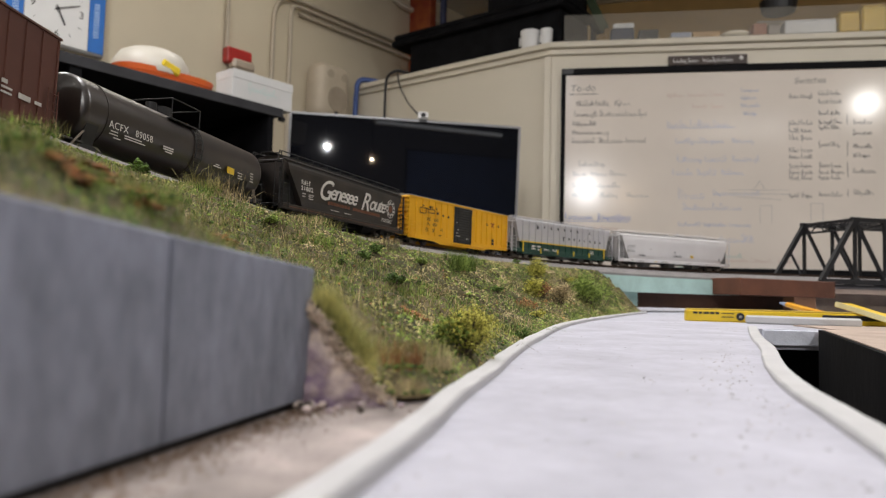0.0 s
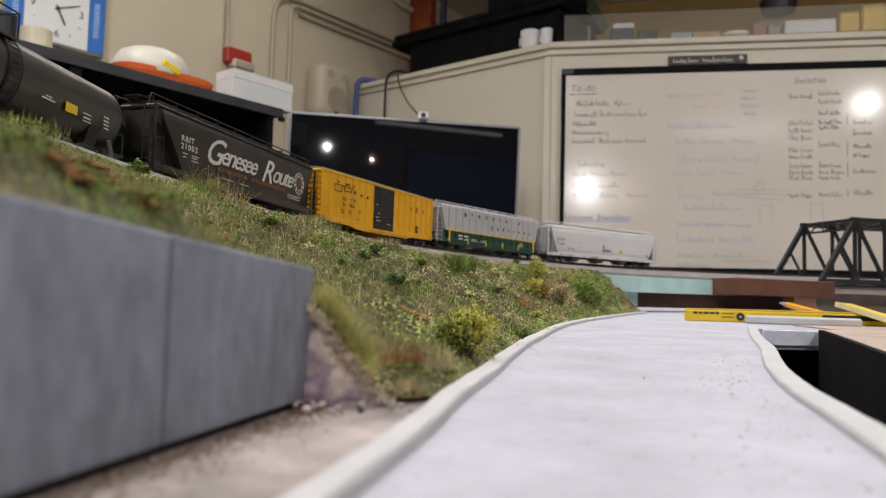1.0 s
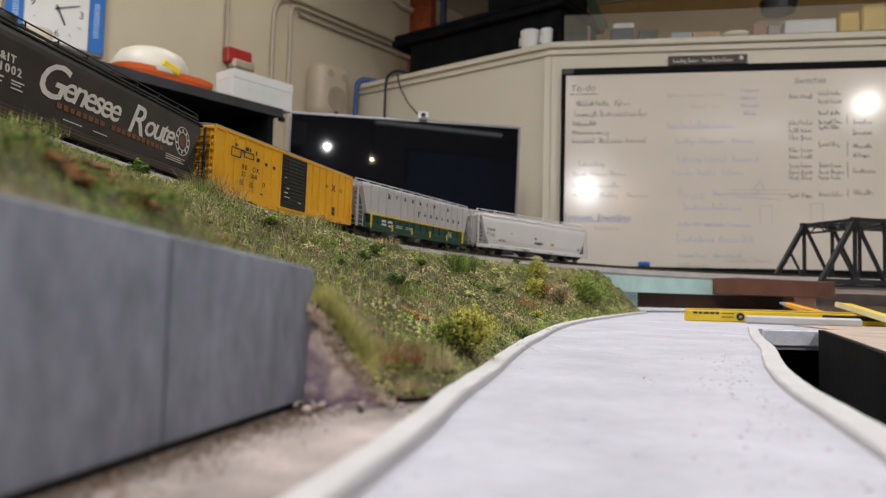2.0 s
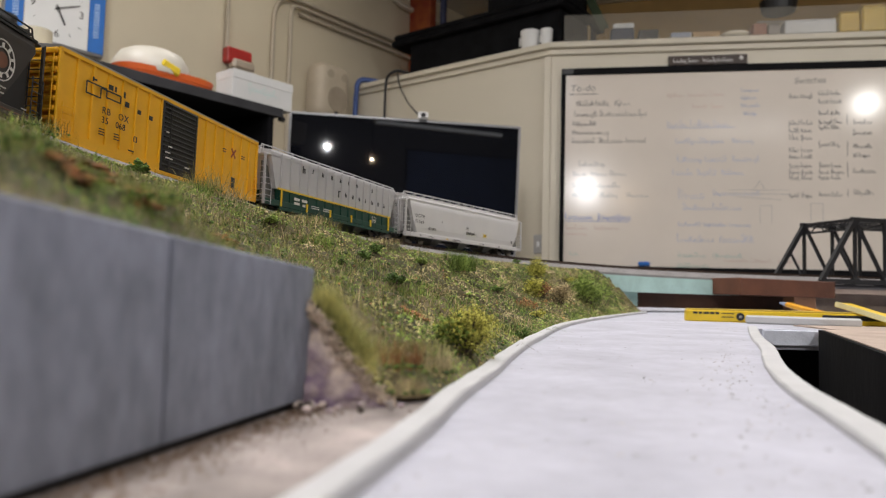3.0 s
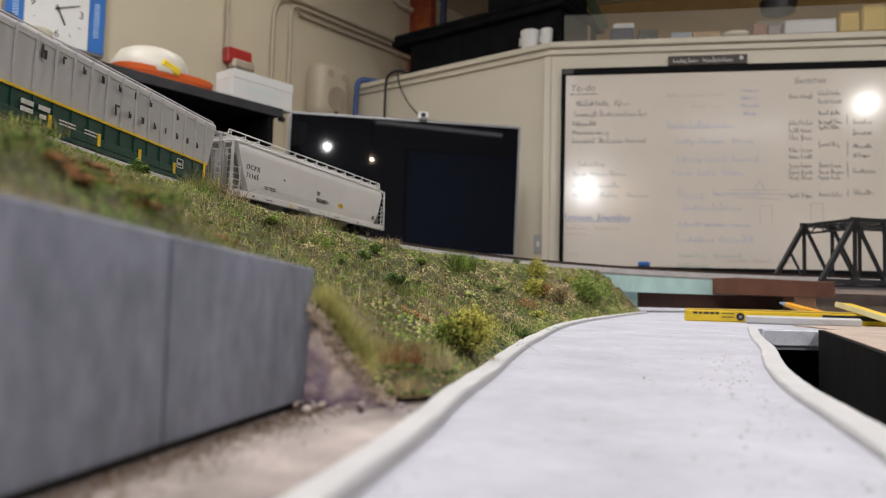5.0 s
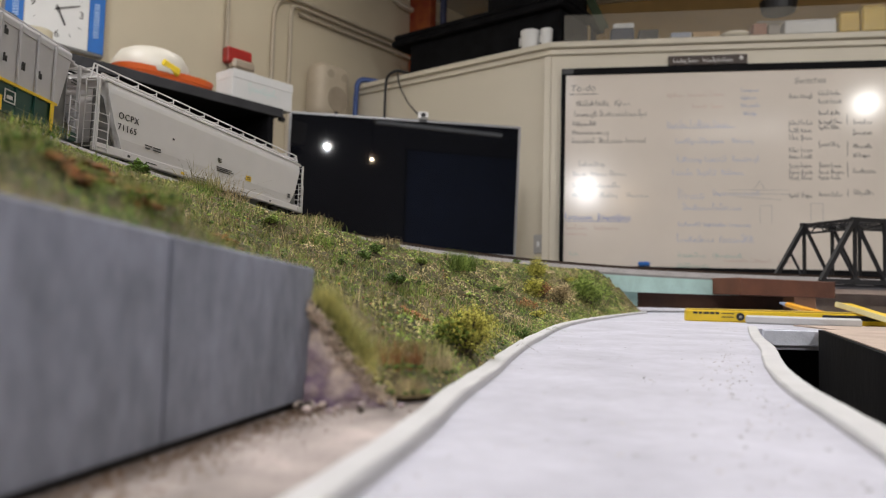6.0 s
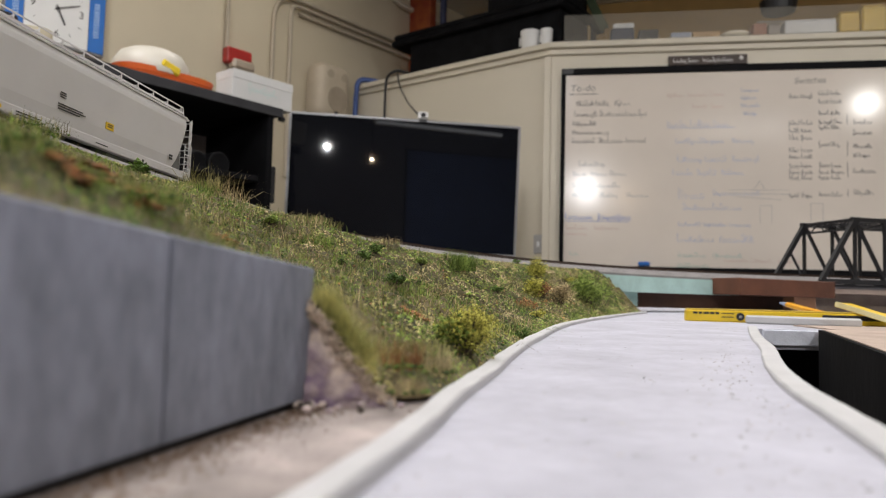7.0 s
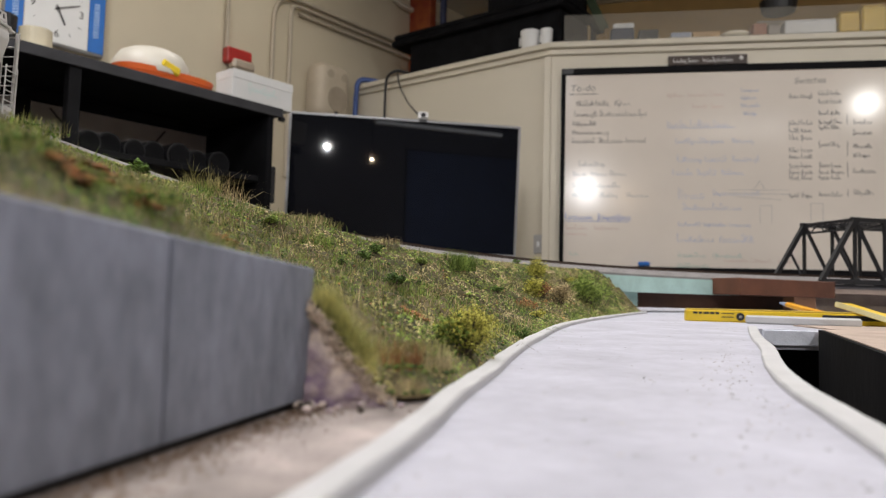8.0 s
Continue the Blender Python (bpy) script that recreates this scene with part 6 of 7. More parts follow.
def scribble(bm, x0, z0, width, height, words, y, thick=0.0022):
    """Handwriting too faint to read: running strokes, word by word."""
    wlen = width / words
    for w in range(words):
        x = x0 + w * wlen
        end = x + wlen * float(RNG.uniform(0.68, 0.92))
        pts, first = [], True
        while x < end:
            h = height * (float(RNG.uniform(0.9, 1.15)) if first or RNG.uniform() < 0.22 else float(RNG.uniform(0.42, 0.62)))
            step = height * float(RNG.uniform(0.42, 0.62))
            low = -height * 0.35 if RNG.uniform() < 0.08 else 0.0
            kind = int(RNG.integers(3))
            if kind == 0:
                loop = [(0.0, h * 0.2), (0.15, h), (0.25, h * 0.5), (0.3, low), (0.8, height * 0.05)]
            elif kind == 1:
                loop = [(0.1, height * 0.1), (0.05, h * 0.8), (0.45, h), (0.75, h * 0.55), (0.4, low), (0.1, h * 0.15), (0.8, height * 0.08)]
            else:
                loop = [(0.0, h * 0.9), (0.1, low), (0.35, h * 0.75), (0.55, h * 0.7), (0.6, 0.0), (0.9, height * 0.1)]
            pts += [(x + a * step, z0 + b) for a, b in loop]
            x += step
            first = False
        t = thick * 0.29
        for (xa, za), (xb, zb) in zip(pts, pts[1:]):
            dx, dz = xb - xa, zb - za
            l = math.hypot(dx, dz) or 1.0
            nx, nz = -dz / l * t, dx / l * t
            q = [bm.verts.new((xa + nx, y, za + nz)), bm.verts.new((xb + nx, y, zb + nz)), bm.verts.new((xb - nx, y, zb - nz)), bm.verts.new((xa - nx, y, za - nz))]
            bm.faces.new(q)


shelving()


def red_call_box():
    r = thing("fire_alarm_box", "red alarm box on the wall", "alarm", on_west(0.841, 1.143))
    part("case", cube((-0.070, -0.05, -0.038), (0.070, 0, 0.038), 0.006), M_RED, r)
    part("cover", cube((-0.045, -0.070, -0.066), (0.080, -0.010, -0.016), 0.012), mat("cloudy_plastic", (0.45, 0.38, 0.30), 0.3), r, "cloudy plastic cover")
    s = thing("wall_speaker", "beige rounded wall loudspeaker", "loudspeaker", on_west(0.300, 1.085))
    part("cabinet", cube((-0.118, -0.15, -0.160), (0.118, -0.005, 0.152), 0.060, seg=5), M_BEIGE, s, smooth=True)
    part("woofer", rod(bmesh.new(), (0.01, -0.153, -0.045), (0.01, -0.148, -0.045), 0.070, 28), mat("speaker_grille", (0.36, 0.30, 0.23), 0.7), s, "brown woofer grille")
    for x in (-0.045, 0.055):
        part("tweeter", rod(bmesh.new(), (x, -0.153, 0.085), (x, -0.148, 0.085), 0.022, 20), mat("speaker_grille_small", (0.40, 0.34, 0.26), 0.7), s)
    part("badge", rod(bmesh.new(), (0.0, -0.156, -0.125), (0.0, -0.150, -0.125), 0.014, 16), M_BLACK, s)
red_call_box()


def tube(name, pts, r, material, label, category):
    cu = bpy.data.curves.new(name, "CURVE")
    cu.dimensions, cu.bevel_depth, cu.bevel_resolution = "3D", r, 3
    sp = cu.splines.new("POLY")
    sp.points.add(len(pts) - 1)
    for q, p in zip(sp.points, pts):
        q.co = (*p, 1)
    ob = bpy.data.objects.new(name, cu)
    me = bpy.data.meshes.new_from_object(ob)
    bpy.data.objects.remove(ob)
    me.materials.append(material)
    for p in me.polygons:
        p.use_smooth = True
    return tagged(new(name, me), label, category)


def bend(pts, r=0.05, n=6):
    """Rounded corners on a line of points."""
    P = [Vector(p) for p in pts]
    out = [P[0]]
    for a, b, c in zip(P, P[1:], P[2:]):
        d1, d2 = (a - b).normalized() * min(r, (a - b).length * 0.45), (c - b).normalized() * min(r, (c - b).length * 0.45)
        for k in range(n + 1):
            t = k / n
            out.append((b + d1) * (1 - t) ** 2 + b * 2 * t * (1 - t) + (b + d2) * t ** 2)
    return out + [P[-1]]


def wall_point(u, z, out=0.02):
    return (on_west(u, z, out)).translation


tube("conduit", [wall_point(0.90, 1.17), wall_point(0.90, CEIL_Z)], 0.010, M_CONDUIT, "painted metal conduit drop to the alarm box", "conduit")
tube("conduit", bend([wall_point(0.631, 0.60), wall_point(0.631, 1.558), wall_point(-0.9, 1.558)], 0.16), 0.011, M_CONDUIT, "painted metal conduit bent along the wall", "conduit")
tube("conduit", bend([wall_point(0.520, 0.60), wall_point(0.520, 1.524), wall_point(-0.9, 1.524)], 0.06), 0.011, M_CONDUIT, "painted metal conduit bent along the wall", "conduit")
tube("conduit", [wall_point(0.470, 1.486), wall_point(-0.9, 1.486)], 0.011, M_CONDUIT, "painted metal conduit along the wall", "conduit")
tube("pipe", bend([wall_point(-0.10, 1.95), wall_point(-0.25, 1.80), wall_point(-0.9, 1.80)], 0.1), 0.018, M_PANEL, "cream pipe near the ceiling", "pipe")


def partition_trim():
    for name, f, L in (("trim_side", on_side, (EDGE - CORNER).length), ("trim_front", on_front, (WB_END - EDGE).length)):
        t = thing(name, "cream ledge board along the partition top", "trim", f(0, 1.180), kind="structure")
        part("ledge", cube((-0.01, -0.035, 0), (L + 0.006, 0.60, 0.028), 0.004), M_PANEL, t)
        part("moulding", cube((-0.01, -0.016, -0.028), (L + 0.004, 0.0, -0.001), 0.003), M_PANEL, t)
    part("corner_trim", cube((-0.030, -0.004, FLOOR_Z - 1.180), (0.0, 0.0, -0.03), 0.001), M_PANEL, bpy.data.objects["trim_front"])
partition_trim()


def whiteboard():
    w = thing("whiteboard", "large whiteboard with a dark frame and faded writing", "whiteboard", on_front(0.055, 0.14))
    L, H = 2.40, 0.937
    part("panel", cube((0.0, -0.014, 0.0), (L, -0.002, H), 0.001), M_BOARD, w)
    for n, lo, hi in (("frame_top", (-0.004, -0.024, H - 0.026), (L + 0.004, -0.001, H + 0.004)), ("frame_bottom", (-0.004, -0.024, -0.004), (L + 0.004, -0.001, 0.018)), ("frame_side", (-0.004, -0.024, 0.018), (0.016, -0.001, H - 0.026)), ("frame_side", (L - 0.016, -0.024, 0.018), (L + 0.004, -0.001, H - 0.026))):
        part(n, cube(lo, hi, 0.002), M_DARKMETAL, w)
    part("pen_tray", cube((0.2, -0.075, -0.012), (2.0, -0.024, 0.0), 0.003), M_DARKMETAL, w)
    part("corner_plate", cube((0.0, -0.0246, H - 0.024), (0.05, -0.0242, H + 0.002)), M_BLACK, w)
    y = -0.0146
    def put(rows, ink, thick=0.0026):
        bm = bmesh.new()
        for x, z, wd, h, n in rows:
            scribble(bm, x - 0.055, z - 0.14, wd, h, n, y, thick)
        tagged(part("handwriting", bm, ink, w), kind="stuff")
    me = text_mesh("To-do", 0.046, 0.0006, shear=0.15, bold=-0.0006)
    me.materials.append(M_INK)
    share("lettering", me, w, pose(0.036, y, 0.832, 90, -1, 0))
    part("underline", cube((0.030, y - 0.0003, 0.818), (0.165, y + 0.0003, 0.821)), M_INK, w)
    put([(0.122, 0.904, 0.26, 0.026, 3), (0.112, 0.853, 0.35, 0.028, 3), (0.105, 0.810, 0.12, 0.024, 1), (0.105, 0.770, 0.19, 0.022, 1), (0.100, 0.728, 0.37, 0.028, 3)], M_INK)
    put([(0.135, 0.620, 0.13, 0.026, 1), (0.110, 0.575, 0.25, 0.024, 3), (0.110, 0.520, 0.24, 0.024, 2), (0.110, 0.475, 0.36, 0.024, 3)], mat("faded_grey_marker", (0.40, 0.39, 0.38), 0.6))
    put([(0.528, 0.938, 0.28, 0.022, 3), (0.640, 0.885, 0.16, 0.018, 2), (0.080, 0.300, 0.10, 0.012, 1), (0.080, 0.325, 0.26, 0.022, 2), (0.78, 0.186, 0.34, 0.018, 3)], M_INKRED, 0.002)
    put([(0.530, 0.797, 0.30, 0.034, 3), (0.566, 0.722, 0.37, 0.030, 3), (0.575, 0.637, 0.36, 0.030, 3), (0.555, 0.577, 0.32, 0.028, 3), (0.580, 0.468, 0.13, 0.055, 1), (0.73, 0.485, 0.22, 0.028, 1), (0.600, 0.418, 0.26, 0.030, 2), (0.580, 0.345, 0.33, 0.020, 3), (0.575, 0.272, 0.37, 0.036, 2), (0.85, 0.955, 0.09, 0.018, 1), (0.85, 0.920, 0.085, 0.018, 1), (0.85, 0.885, 0.085, 0.018, 1), (0.86, 0.848, 0.08, 0.018, 1)], M_INKBLUE)
    put([(0.076, 0.372, 0.30, 0.030, 2)], mat("blue_marker", (0.16, 0.24, 0.55), 0.6), 0.0036)
    part("underline", cube((0.020, y - 0.0003, 0.222), (0.315, y + 0.0003, 0.2245)), bpy.data.materials["blue_marker"], w)
    part("underline", cube((0.475, y - 0.0003, 0.652), (0.770, y + 0.0003, 0.6545)), M_INKBLUE, w)
    put([(0.580, 0.205, 0.30, 0.024, 2), (0.580, 0.160, 0.16, 0.018, 1), (0.10, 0.205, 0.05, 0.020, 1)], M_INKGREEN, 0.002)
    me = text_mesh("Switches", 0.040, 0.0006, spacing=0.95, shear=0.15, bold=-0.0005)
    me.materials.append(M_INK)
    share("lettering", me, w, pose(1.018, y, 0.846, 90, -1, 0))
    rows = [(1.052, z - 0.011, 0.10, 0.022, 2) for z in (0.932, 0.812, 0.777, 0.745, 0.690, 0.660, 0.620, 0.592, 0.567, 0.488)]
    rows += [(1.175, z - 0.011, 0.10, 0.022, 2) for z in (0.942, 0.905, 0.855, 0.815, 0.790, 0.715, 0.620, 0.592, 0.567, 0.492)]
    rows += [(1.315, z - 0.011, 0.09, 0.022, 1) for z in (0.812, 0.765, 0.705, 0.665, 0.595, 0.500)]
    put(rows, M_INK, 0.0030)
    bm = bmesh.new()
    for za, zb in ((0.800, 0.845), (0.660, 0.725), (0.565, 0.630), (0.480, 0.512)):
        box(bm, (1.290 - 0.055, y - 0.0003, za - 0.14), (1.2925 - 0.055, y + 0.0003, zb - 0.14))
    part("brace_mark", bm, M_INK, w)
    bm = bmesh.new()
    for a, b in (((0.80, 0.27), (1.05, 0.27)), ((0.80, 0.255), (1.06, 0.25)), ((0.83, 0.24), (1.02, 0.225)), ((0.90, 0.27), (0.93, 0.31)), ((0.93, 0.31), (0.95, 0.27)), ((0.93, 0.20), (0.93, 0.12)), ((0.93, 0.20), (0.98, 0.20)), ((0.98, 0.20), (0.98, 0.12)), ((1.14, 0.21), (1.14, 0.10)), ((1.14, 0.21), (1.19, 0.21)), ((1.19, 0.21), (1.19, 0.10))):
        bar(bm, (a[0] - 0.055, y, a[1] + 0.10), (b[0] - 0.055, y, b[1] + 0.10), 0.0006, 0.002, (0, 0, 1) if abs(a[0] - b[0]) > abs(a[1] - b[1]) else (1, 0, 0))
    part("sketch", bm, mat("grey_sketch", (0.42, 0.40, 0.38), 0.6), w)
    e = thing("board_eraser", "dark blue eraser on the whiteboard tray", "eraser", on_front(0.43, 0.14, 0.030))
    part("felt", cube((-0.028, -0.02, 0.0005), (0.028, 0.0, 0.020), 0.003), M_BLACK, e)
    part("grip", cube((-0.026, -0.019, 0.0205), (0.026, -0.001, 0.040), 0.006), M_BLUE, e)
    s = thing("wall_plaque", "dark wooden plaque with pale unreadable script", "plaque", on_front(0.535, 1.086))
    part("board", cube((0.0, -0.018, -0.002), (0.342, -0.001, 0.042), 0.002), mat("dark_walnut", (0.045, 0.028, 0.02), 0.5, var=0.3, size=20), s)
    bm = bmesh.new()
    scribble(bm, 0.020, 0.010, 0.26, 0.020, 4, -0.0184, 0.003)
    rod(bm, (0.315, -0.0186, 0.026), (0.315, -0.0182, 0.026), 0.009, 12)
    tagged(part("script", bm, M_LETTER, s), kind="stuff")
whiteboard()


def television():
    A, B = Vector((-0.652, 2.886)), Vector((0.314, 2.999))
    t = thing("television", "large flat television with a thin silver bezel", "television", face(A, B - A, 0, 0.178 + 0.286) @ pose(0, 0, 0, 1.6, 0.9) @ pose(0, 0, -0.286))
    L, H = (B - A).length, 0.572
    part("screen", cube((0.010, -0.004, 0.022), (L - 0.010, 0.0, H - 0.010), 0.001), M_SCREEN, t, "glossy black screen, switched off")
    for n, lo, hi in (("bezel_top", (0, -0.008, H - 0.010), (L, 0.006, H)), ("bezel_bottom", (0, -0.008, 0), (L, 0.006, 0.022)), ("bezel_side", (0, -0.008, 0.022), (0.010, 0.006, H - 0.010)), ("bezel_side", (L - 0.010, -0.008, 0.022), (L, 0.006, H - 0.010))):
        part(n, cube(lo, hi, 0.001), M_SILVER, t)
    part("back_shell", cube((0.02, 0.004, 0.03), (L - 0.02, 0.050, H - 0.03), 0.012), M_BLACK, t)
    part("mount_arm", bar(bmesh.new(), (L / 2, 0.05, H / 2), (L / 2 + 0.02, 0.44, H / 2), 0.05, 0.06), M_DARKMETAL, t)
    w = thing("webcam", "small white webcam clipped on the television", "camera", face(A, B - A, 0.556, 0.741, 0.01))
    part("body", cube((-0.022, -0.020, 0.001), (0.022, 0.020, 0.032), 0.005), M_WHITE, w)
    part("lens", rod(bmesh.new(), (0, -0.024, 0.017), (0, -0.018, 0.017), 0.010, 16), M_BLACK, w)
    part("clip", cube((-0.016, -0.014, -0.012), (0.016, -0.0085, 0.001), 0.001), M_BLACK, w)
television()


def far_end():
    """What the switched-off screen mirrors: a blue display board and a strip light on the dark end wall."""
    start, way = Vector((4.2, -3.5)), BACK - Vector((4.2, -3.5))
    b = thing("display_board", "large dark blue display board on the end wall", "board", face(start, way, 1.80, -0.35))
    part("panel", cube((0.02, -0.020, 0.02), (1.58, -0.001, 1.80), 0.003), mat("dark_blue_felt", (0.075, 0.13, 0.30), 0.9, var=0.2, size=5), b)
    for lo, hi in (((0, -0.028, 0), (1.60, -0.001, 0.0195)), ((0, -0.028, 1.8005), (1.60, -0.001, 1.82)), ((0, -0.028, 0.02), (0.0195, -0.001, 1.80)), ((1.5805, -0.028, 0.02), (1.60, -0.001, 1.80))):
        part("frame", cube(lo, hi, 0.002), M_DARKMETAL, b)
    f = thing("strip_light", "long white fluorescent strip light on the end wall", "light", face(start, way, 2.05, 1.70))
    part("housing", cube((0, -0.05, 0.02), (1.80, -0.001, 0.08), 0.008), M_BEIGE, f)
    part("tube", rod(bmesh.new(), (0.03, -0.072, 0.05), (1.77, -0.072, 0.05), 0.022, 16), mat("dim_tube", (0.9, 0.9, 0.9), 0.5, emit=(0.95, 0.97, 1.0, 1.1)), f, "softly glowing tube")
far_end()


def sidepoint(b, z, out=0.02):
    return on_side(b, z, out).translation


tube("cable", bend([sidepoint(0.13, 1.222, -0.03), sidepoint(0.052, 1.232, 0.06), sidepoint(0.040, 1.08, 0.06), sidepoint(0.034, 0.70, 0.05)], 0.05), 0.015, mat("blue_cable", (0.06, 0.11, 0.32), 0.5), "thick blue cable over the partition", "cable")
tube("cable", bend([sidepoint(0.40, 1.218, -0.03), sidepoint(0.34, 1.236, 0.05), sidepoint(0.274, 1.205, 0.06), sidepoint(0.258, 0.75, 0.05)], 0.05), 0.0075, M_BLACK, "black cable over the partition", "cable")
tube("wire", bend([sidepoint(0.345, 1.216, 0.045), sidepoint(0.365, 1.14, 0.05), sidepoint(0.46, 1.03, 0.09), (-0.12, 2.99, 0.775)], 0.06), 0.004, M_BLACK, "thin black webcam wire", "wire")
sw = thing("light_switch", "grey light switch plate", "switch", on_side(1.205, 0.213))
part("plate", cube((0, -0.008, 0), (0.055, 0, 0.088), 0.002), mat("grey_plate", (0.46, 0.45, 0.44), 0.4), sw)
part("toggle", cube((0.020, -0.016, 0.030), (0.034, -0.008, 0.055), 0.002), M_WHITE, sw)


# ---- on the ledge ----
def ledge():
    Z = 1.2085
    b = thing("storage_bin", "large black plastic storage bin on the ledge", "bin", on_side(0.335, Z, -0.06))
    part("tub", cube((0, 0, 0), (0.96, 0.40, 0.200), 0.012), M_BLACKWOOD, b)
    part("rim", cube((-0.105, -0.040, 0.195), (0.985, 0.44, 0.228), 0.008), M_BLACKWOOD, b)
    part("lid", cube((-0.095, -0.035, 0.2285), (0.98, 0.435, 0.262), 0.012), M_BLACKWOOD, b)
    b2 = thing("storage_bin", "black plastic storage bin standing behind another", "bin", on_side(0.86, Z + 0.263, -0.06))
    part("tub", cube((0, 0, 0), (0.43, 0.32, 0.25), 0.012), M_BLACKWOOD, b2)
    r = thing("red_package", "red and yellow printed package", "package", on_side(0.015, Z, -0.42))
    part("pack", cube((0, 0, 0), (0.17, 0.06, 0.70), 0.004), mat("red_print", (0.34, 0.035, 0.02), 0.5, var=0.3, size=12, tint=(0.42, 0.12, 0.03)), r)
    p = thing("blue_tube", "dark blue upright tube on the ledge", "tube", on_side(0.40, Z, -0.28))
    part("tube", rod(bmesh.new(), (0, 0, 0), (0, 0, 0.55), 0.020, 16), mat("dark_blue_plastic", (0.02, 0.025, 0.07), 0.5), p)
    for i, (bb, rr, h) in enumerate(((1.160, 0.048, 0.085), (1.250, 0.030, 0.078))):
        c = thing("mug", "white ceramic mug on the ledge" if i == 0 else "small white ceramic cup on the ledge", "mug", on_side(bb, Z, -0.005))
        part("cup", rod(bmesh.new(), (0, 0, 0), (0, 0, h), rr * 0.86, 24, rr), M_WHITE, c, smooth=False)
        part("handle", rod(bmesh.new(), (-rr * 1.2, 0, h * 0.3), (-rr * 1.2, 0, h * 0.75), 0.005, 8), M_WHITE, c)
    clear = bpy.data.materials.new("clear_bin_plastic")
    clear.use_nodes = True
    pb = clear.node_tree.nodes["Principled BSDF"]
    pb.inputs["Base Color"].default_value = (0.80, 0.76, 0.66, 1)
    pb.inputs["Roughness"].default_value = 0.35
    pb.inputs["Alpha"].default_value = 0.08
    t = thing("clear_bin", "long clear plastic bin full of small parts", "bin", on_front(0.06, Z, 0.05))
    part("front_wall", cube((0, 0.02, 0.002), (1.75, 0.024, 0.125), 0.001), clear, t)
    part("back_wall", cube((0, 0.40, 0.002), (1.75, 0.404, 0.125), 0.001), clear, t)
    part("base", cube((0, 0.02, 0), (1.75, 0.404, 0.003)), clear, t)
    part("end_wall", cube((0, 0.024, 0.003), (0.004, 0.40, 0.125)), clear, t)
    part("end_wall", cube((1.746, 0.024, 0.003), (1.75, 0.40, 0.125)), clear, t)
    def item(name, label, a, w, h, material, back=0.04, depth=0.08, cat="box", lift=0.0035):
        o = thing(name, label, cat, on_front(a, Z + lift, 0.06 - back))
        part("body", cube((0, 0, 0), (w, depth, h), min(w, h) * 0.08), material, o)
        part("top_edge", cube((0.002, 0.002, h), (w - 0.002, depth - 0.002, h + 0.004), 0.001), material, o)
    navy = mat("navy_card", (0.03, 0.04, 0.07), 0.6)
    item("small_box", "small navy and white box", 0.275, 0.105, 0.050, navy)
    item("small_box", "white card box lid on the ledge", 0.285, 0.095, 0.020, M_CARD, 0.045, 0.07, "box", 0.060)
    item("small_box", "small black box on the ledge", 0.400, 0.090, 0.040, M_BLACK)
    item("parts_tray", "shallow grey-blue parts tray", 0.545, 0.09, 0.022, mat("grey_blue_plastic", (0.30, 0.33, 0.40), 0.5))
    item("parts_tray", "shallow tan parts tray", 0.64, 0.12, 0.022, mat("tan_plastic", (0.45, 0.28, 0.12), 0.5))
    item("small_box", "faded red card box on the ledge", 0.90, 0.06, 0.05, mat("faded_red_card", (0.32, 0.15, 0.10), 0.7))
    item("small_box", "grey card box on the ledge", 0.965, 0.05, 0.045, mat("grey_card", (0.30, 0.27, 0.24), 0.7))
    item("small_box", "long white card box", 1.035, 0.215, 0.060, M_CARD)
    item("paint_jar", "yellow plastic jar on the ledge", 1.262, 0.085, 0.090, mat("yellow_plastic", (0.55, 0.36, 0.03), 0.4), cat="jar")
    item("paint_jar", "tall yellow plastic jar", 1.355, 0.100, 0.115, mat("yellow_plastic_pale", (0.58, 0.40, 0.06), 0.4), cat="jar")
    item("small_box", "orange printed box on the ledge", 1.33, 0.20, 0.10, M_ORANGE, 0.20, 0.10, "box", 0.0035)
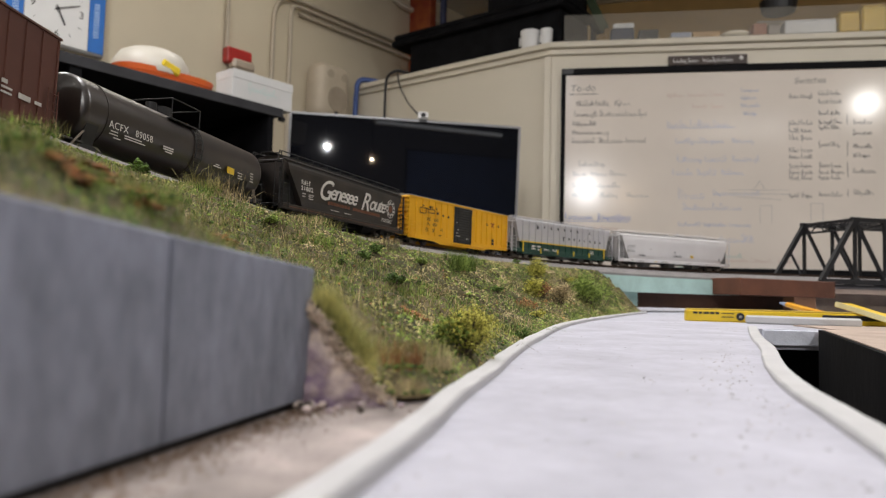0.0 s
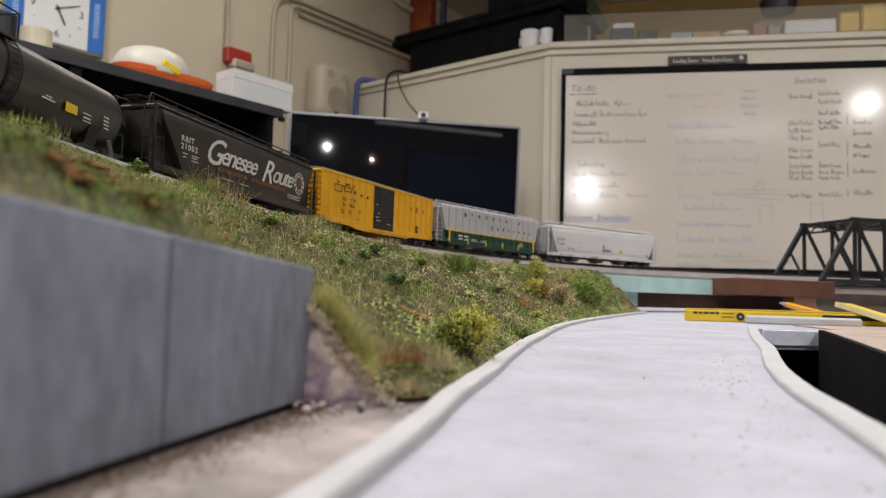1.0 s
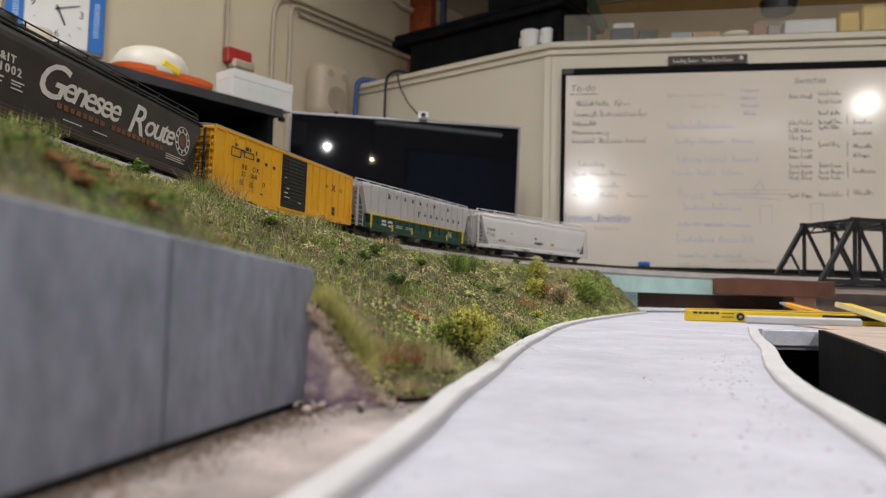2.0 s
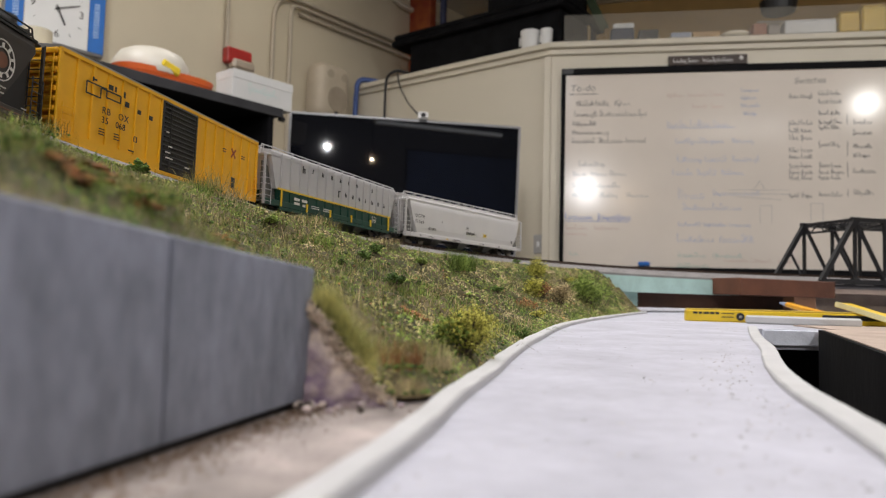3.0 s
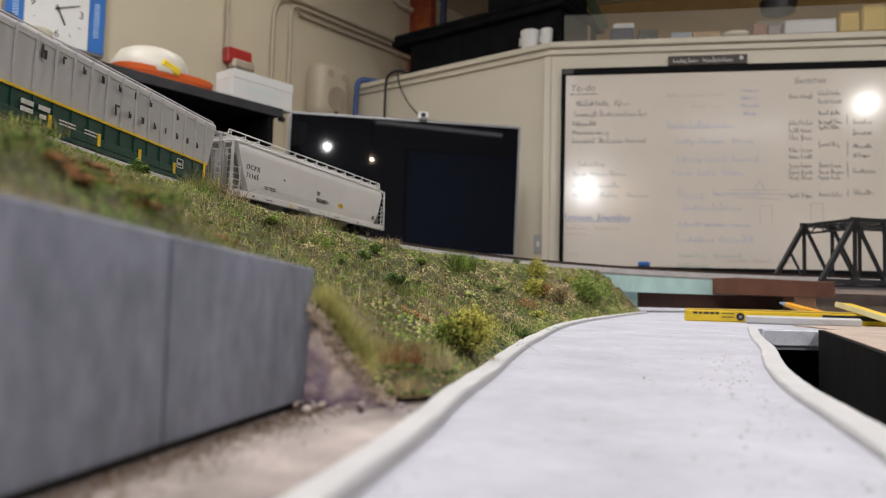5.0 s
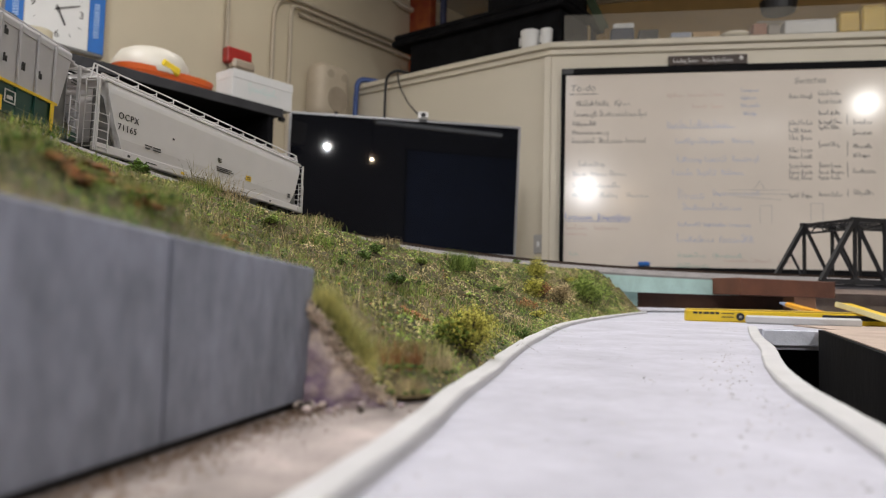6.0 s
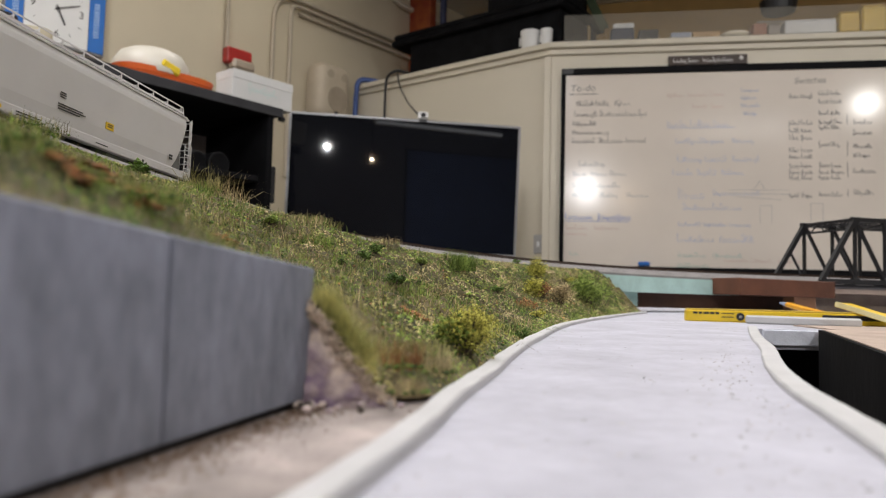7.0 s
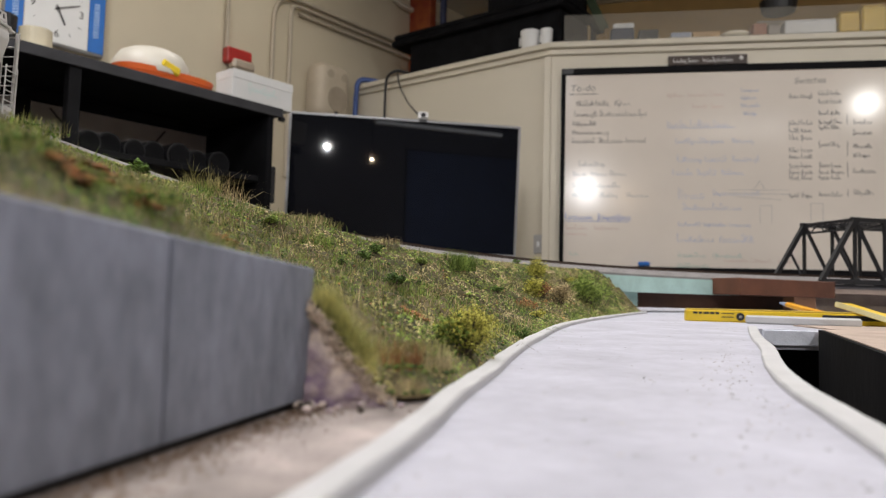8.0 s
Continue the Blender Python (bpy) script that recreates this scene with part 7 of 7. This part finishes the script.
    item("small_box", "white paper box on the ledge", 1.47, 0.14, 0.05, M_CARD)
    d = thing("glass_dish", "shallow glass dish with a bright rim", "dish", on_front(0.835, Z + 0.0035, -0.045))
    bm = bmesh.new()
    prof = [(0.02, 0.0), (0.045, 0.004), (0.062, 0.016), (0.066, 0.026), (0.061, 0.026), (0.043, 0.008), (0.02, 0.004)]
    rows = [[bm.verts.new((r * math.cos(2 * math.pi * k / 32), r * math.sin(2 * math.pi * k / 32), z)) for r, z in prof] for k in range(32)]
    for k in range(32):
        for j in range(len(prof)):
            bm.faces.new((rows[k][j], rows[k][(j + 1) % len(prof)], rows[(k + 1) % 32][(j + 1) % len(prof)], rows[(k + 1) % 32][j]))
    part("bowl", bm, mat("cream_glaze", (0.80, 0.74, 0.60), 0.2), d, smooth=True)
    k = thing("tan_carton", "tall brown carton on the ledge", "carton", on_front(0.03, Z, -0.30))
    part("carton", cube((0, 0, 0), (0.16, 0.2, 0.55), 0.004), mat("brown_card", (0.34, 0.23, 0.10), 0.8, var=0.1), k)
    k = thing("green_strap", "dark green strap hanging on the carton", "strap", on_front(0.185, Z + 0.16, -0.26))
    part("strap", bar(bmesh.new(), (0, 0, 0.16), (0.075, 0, 0.0), 0.006, 0.045), mat("dark_green_cloth", (0.03, 0.045, 0.02), 0.9), k)
    k = thing("hanging_pan", "dark round pan on the upper storage", "pan", on_front(1.00, Z + 0.19, -0.20))
    part("pan", rod(bmesh.new(), (0.07, 0, 0), (0.07, 0, 0.05), 0.075, 24, 0.085), M_BLACK, k)
    part("bracket", cube((0.0, 0.10, -0.19), (0.14, 0.13, 0.0), 0.003), M_BEIGE, k)
ledge()
# added black boards: they keep lit floor and wall out of the dark gap
gap = thing("gap_blackout", "black boards added to stand in for the darkness in the gap", "board", kind="structure")
part("back_board", prism(bmesh.new(), [(0.238, 0.577), (0.345, 0.574), (0.345, 0.584), (0.238, 0.587)], -0.5, -0.0125), M_BLACKWOOD, gap)
part("floor_board", cube((-0.1, -0.1, -0.52), (0.7, 0.60, -0.50)), M_BLACKWOOD, gap)
motions()
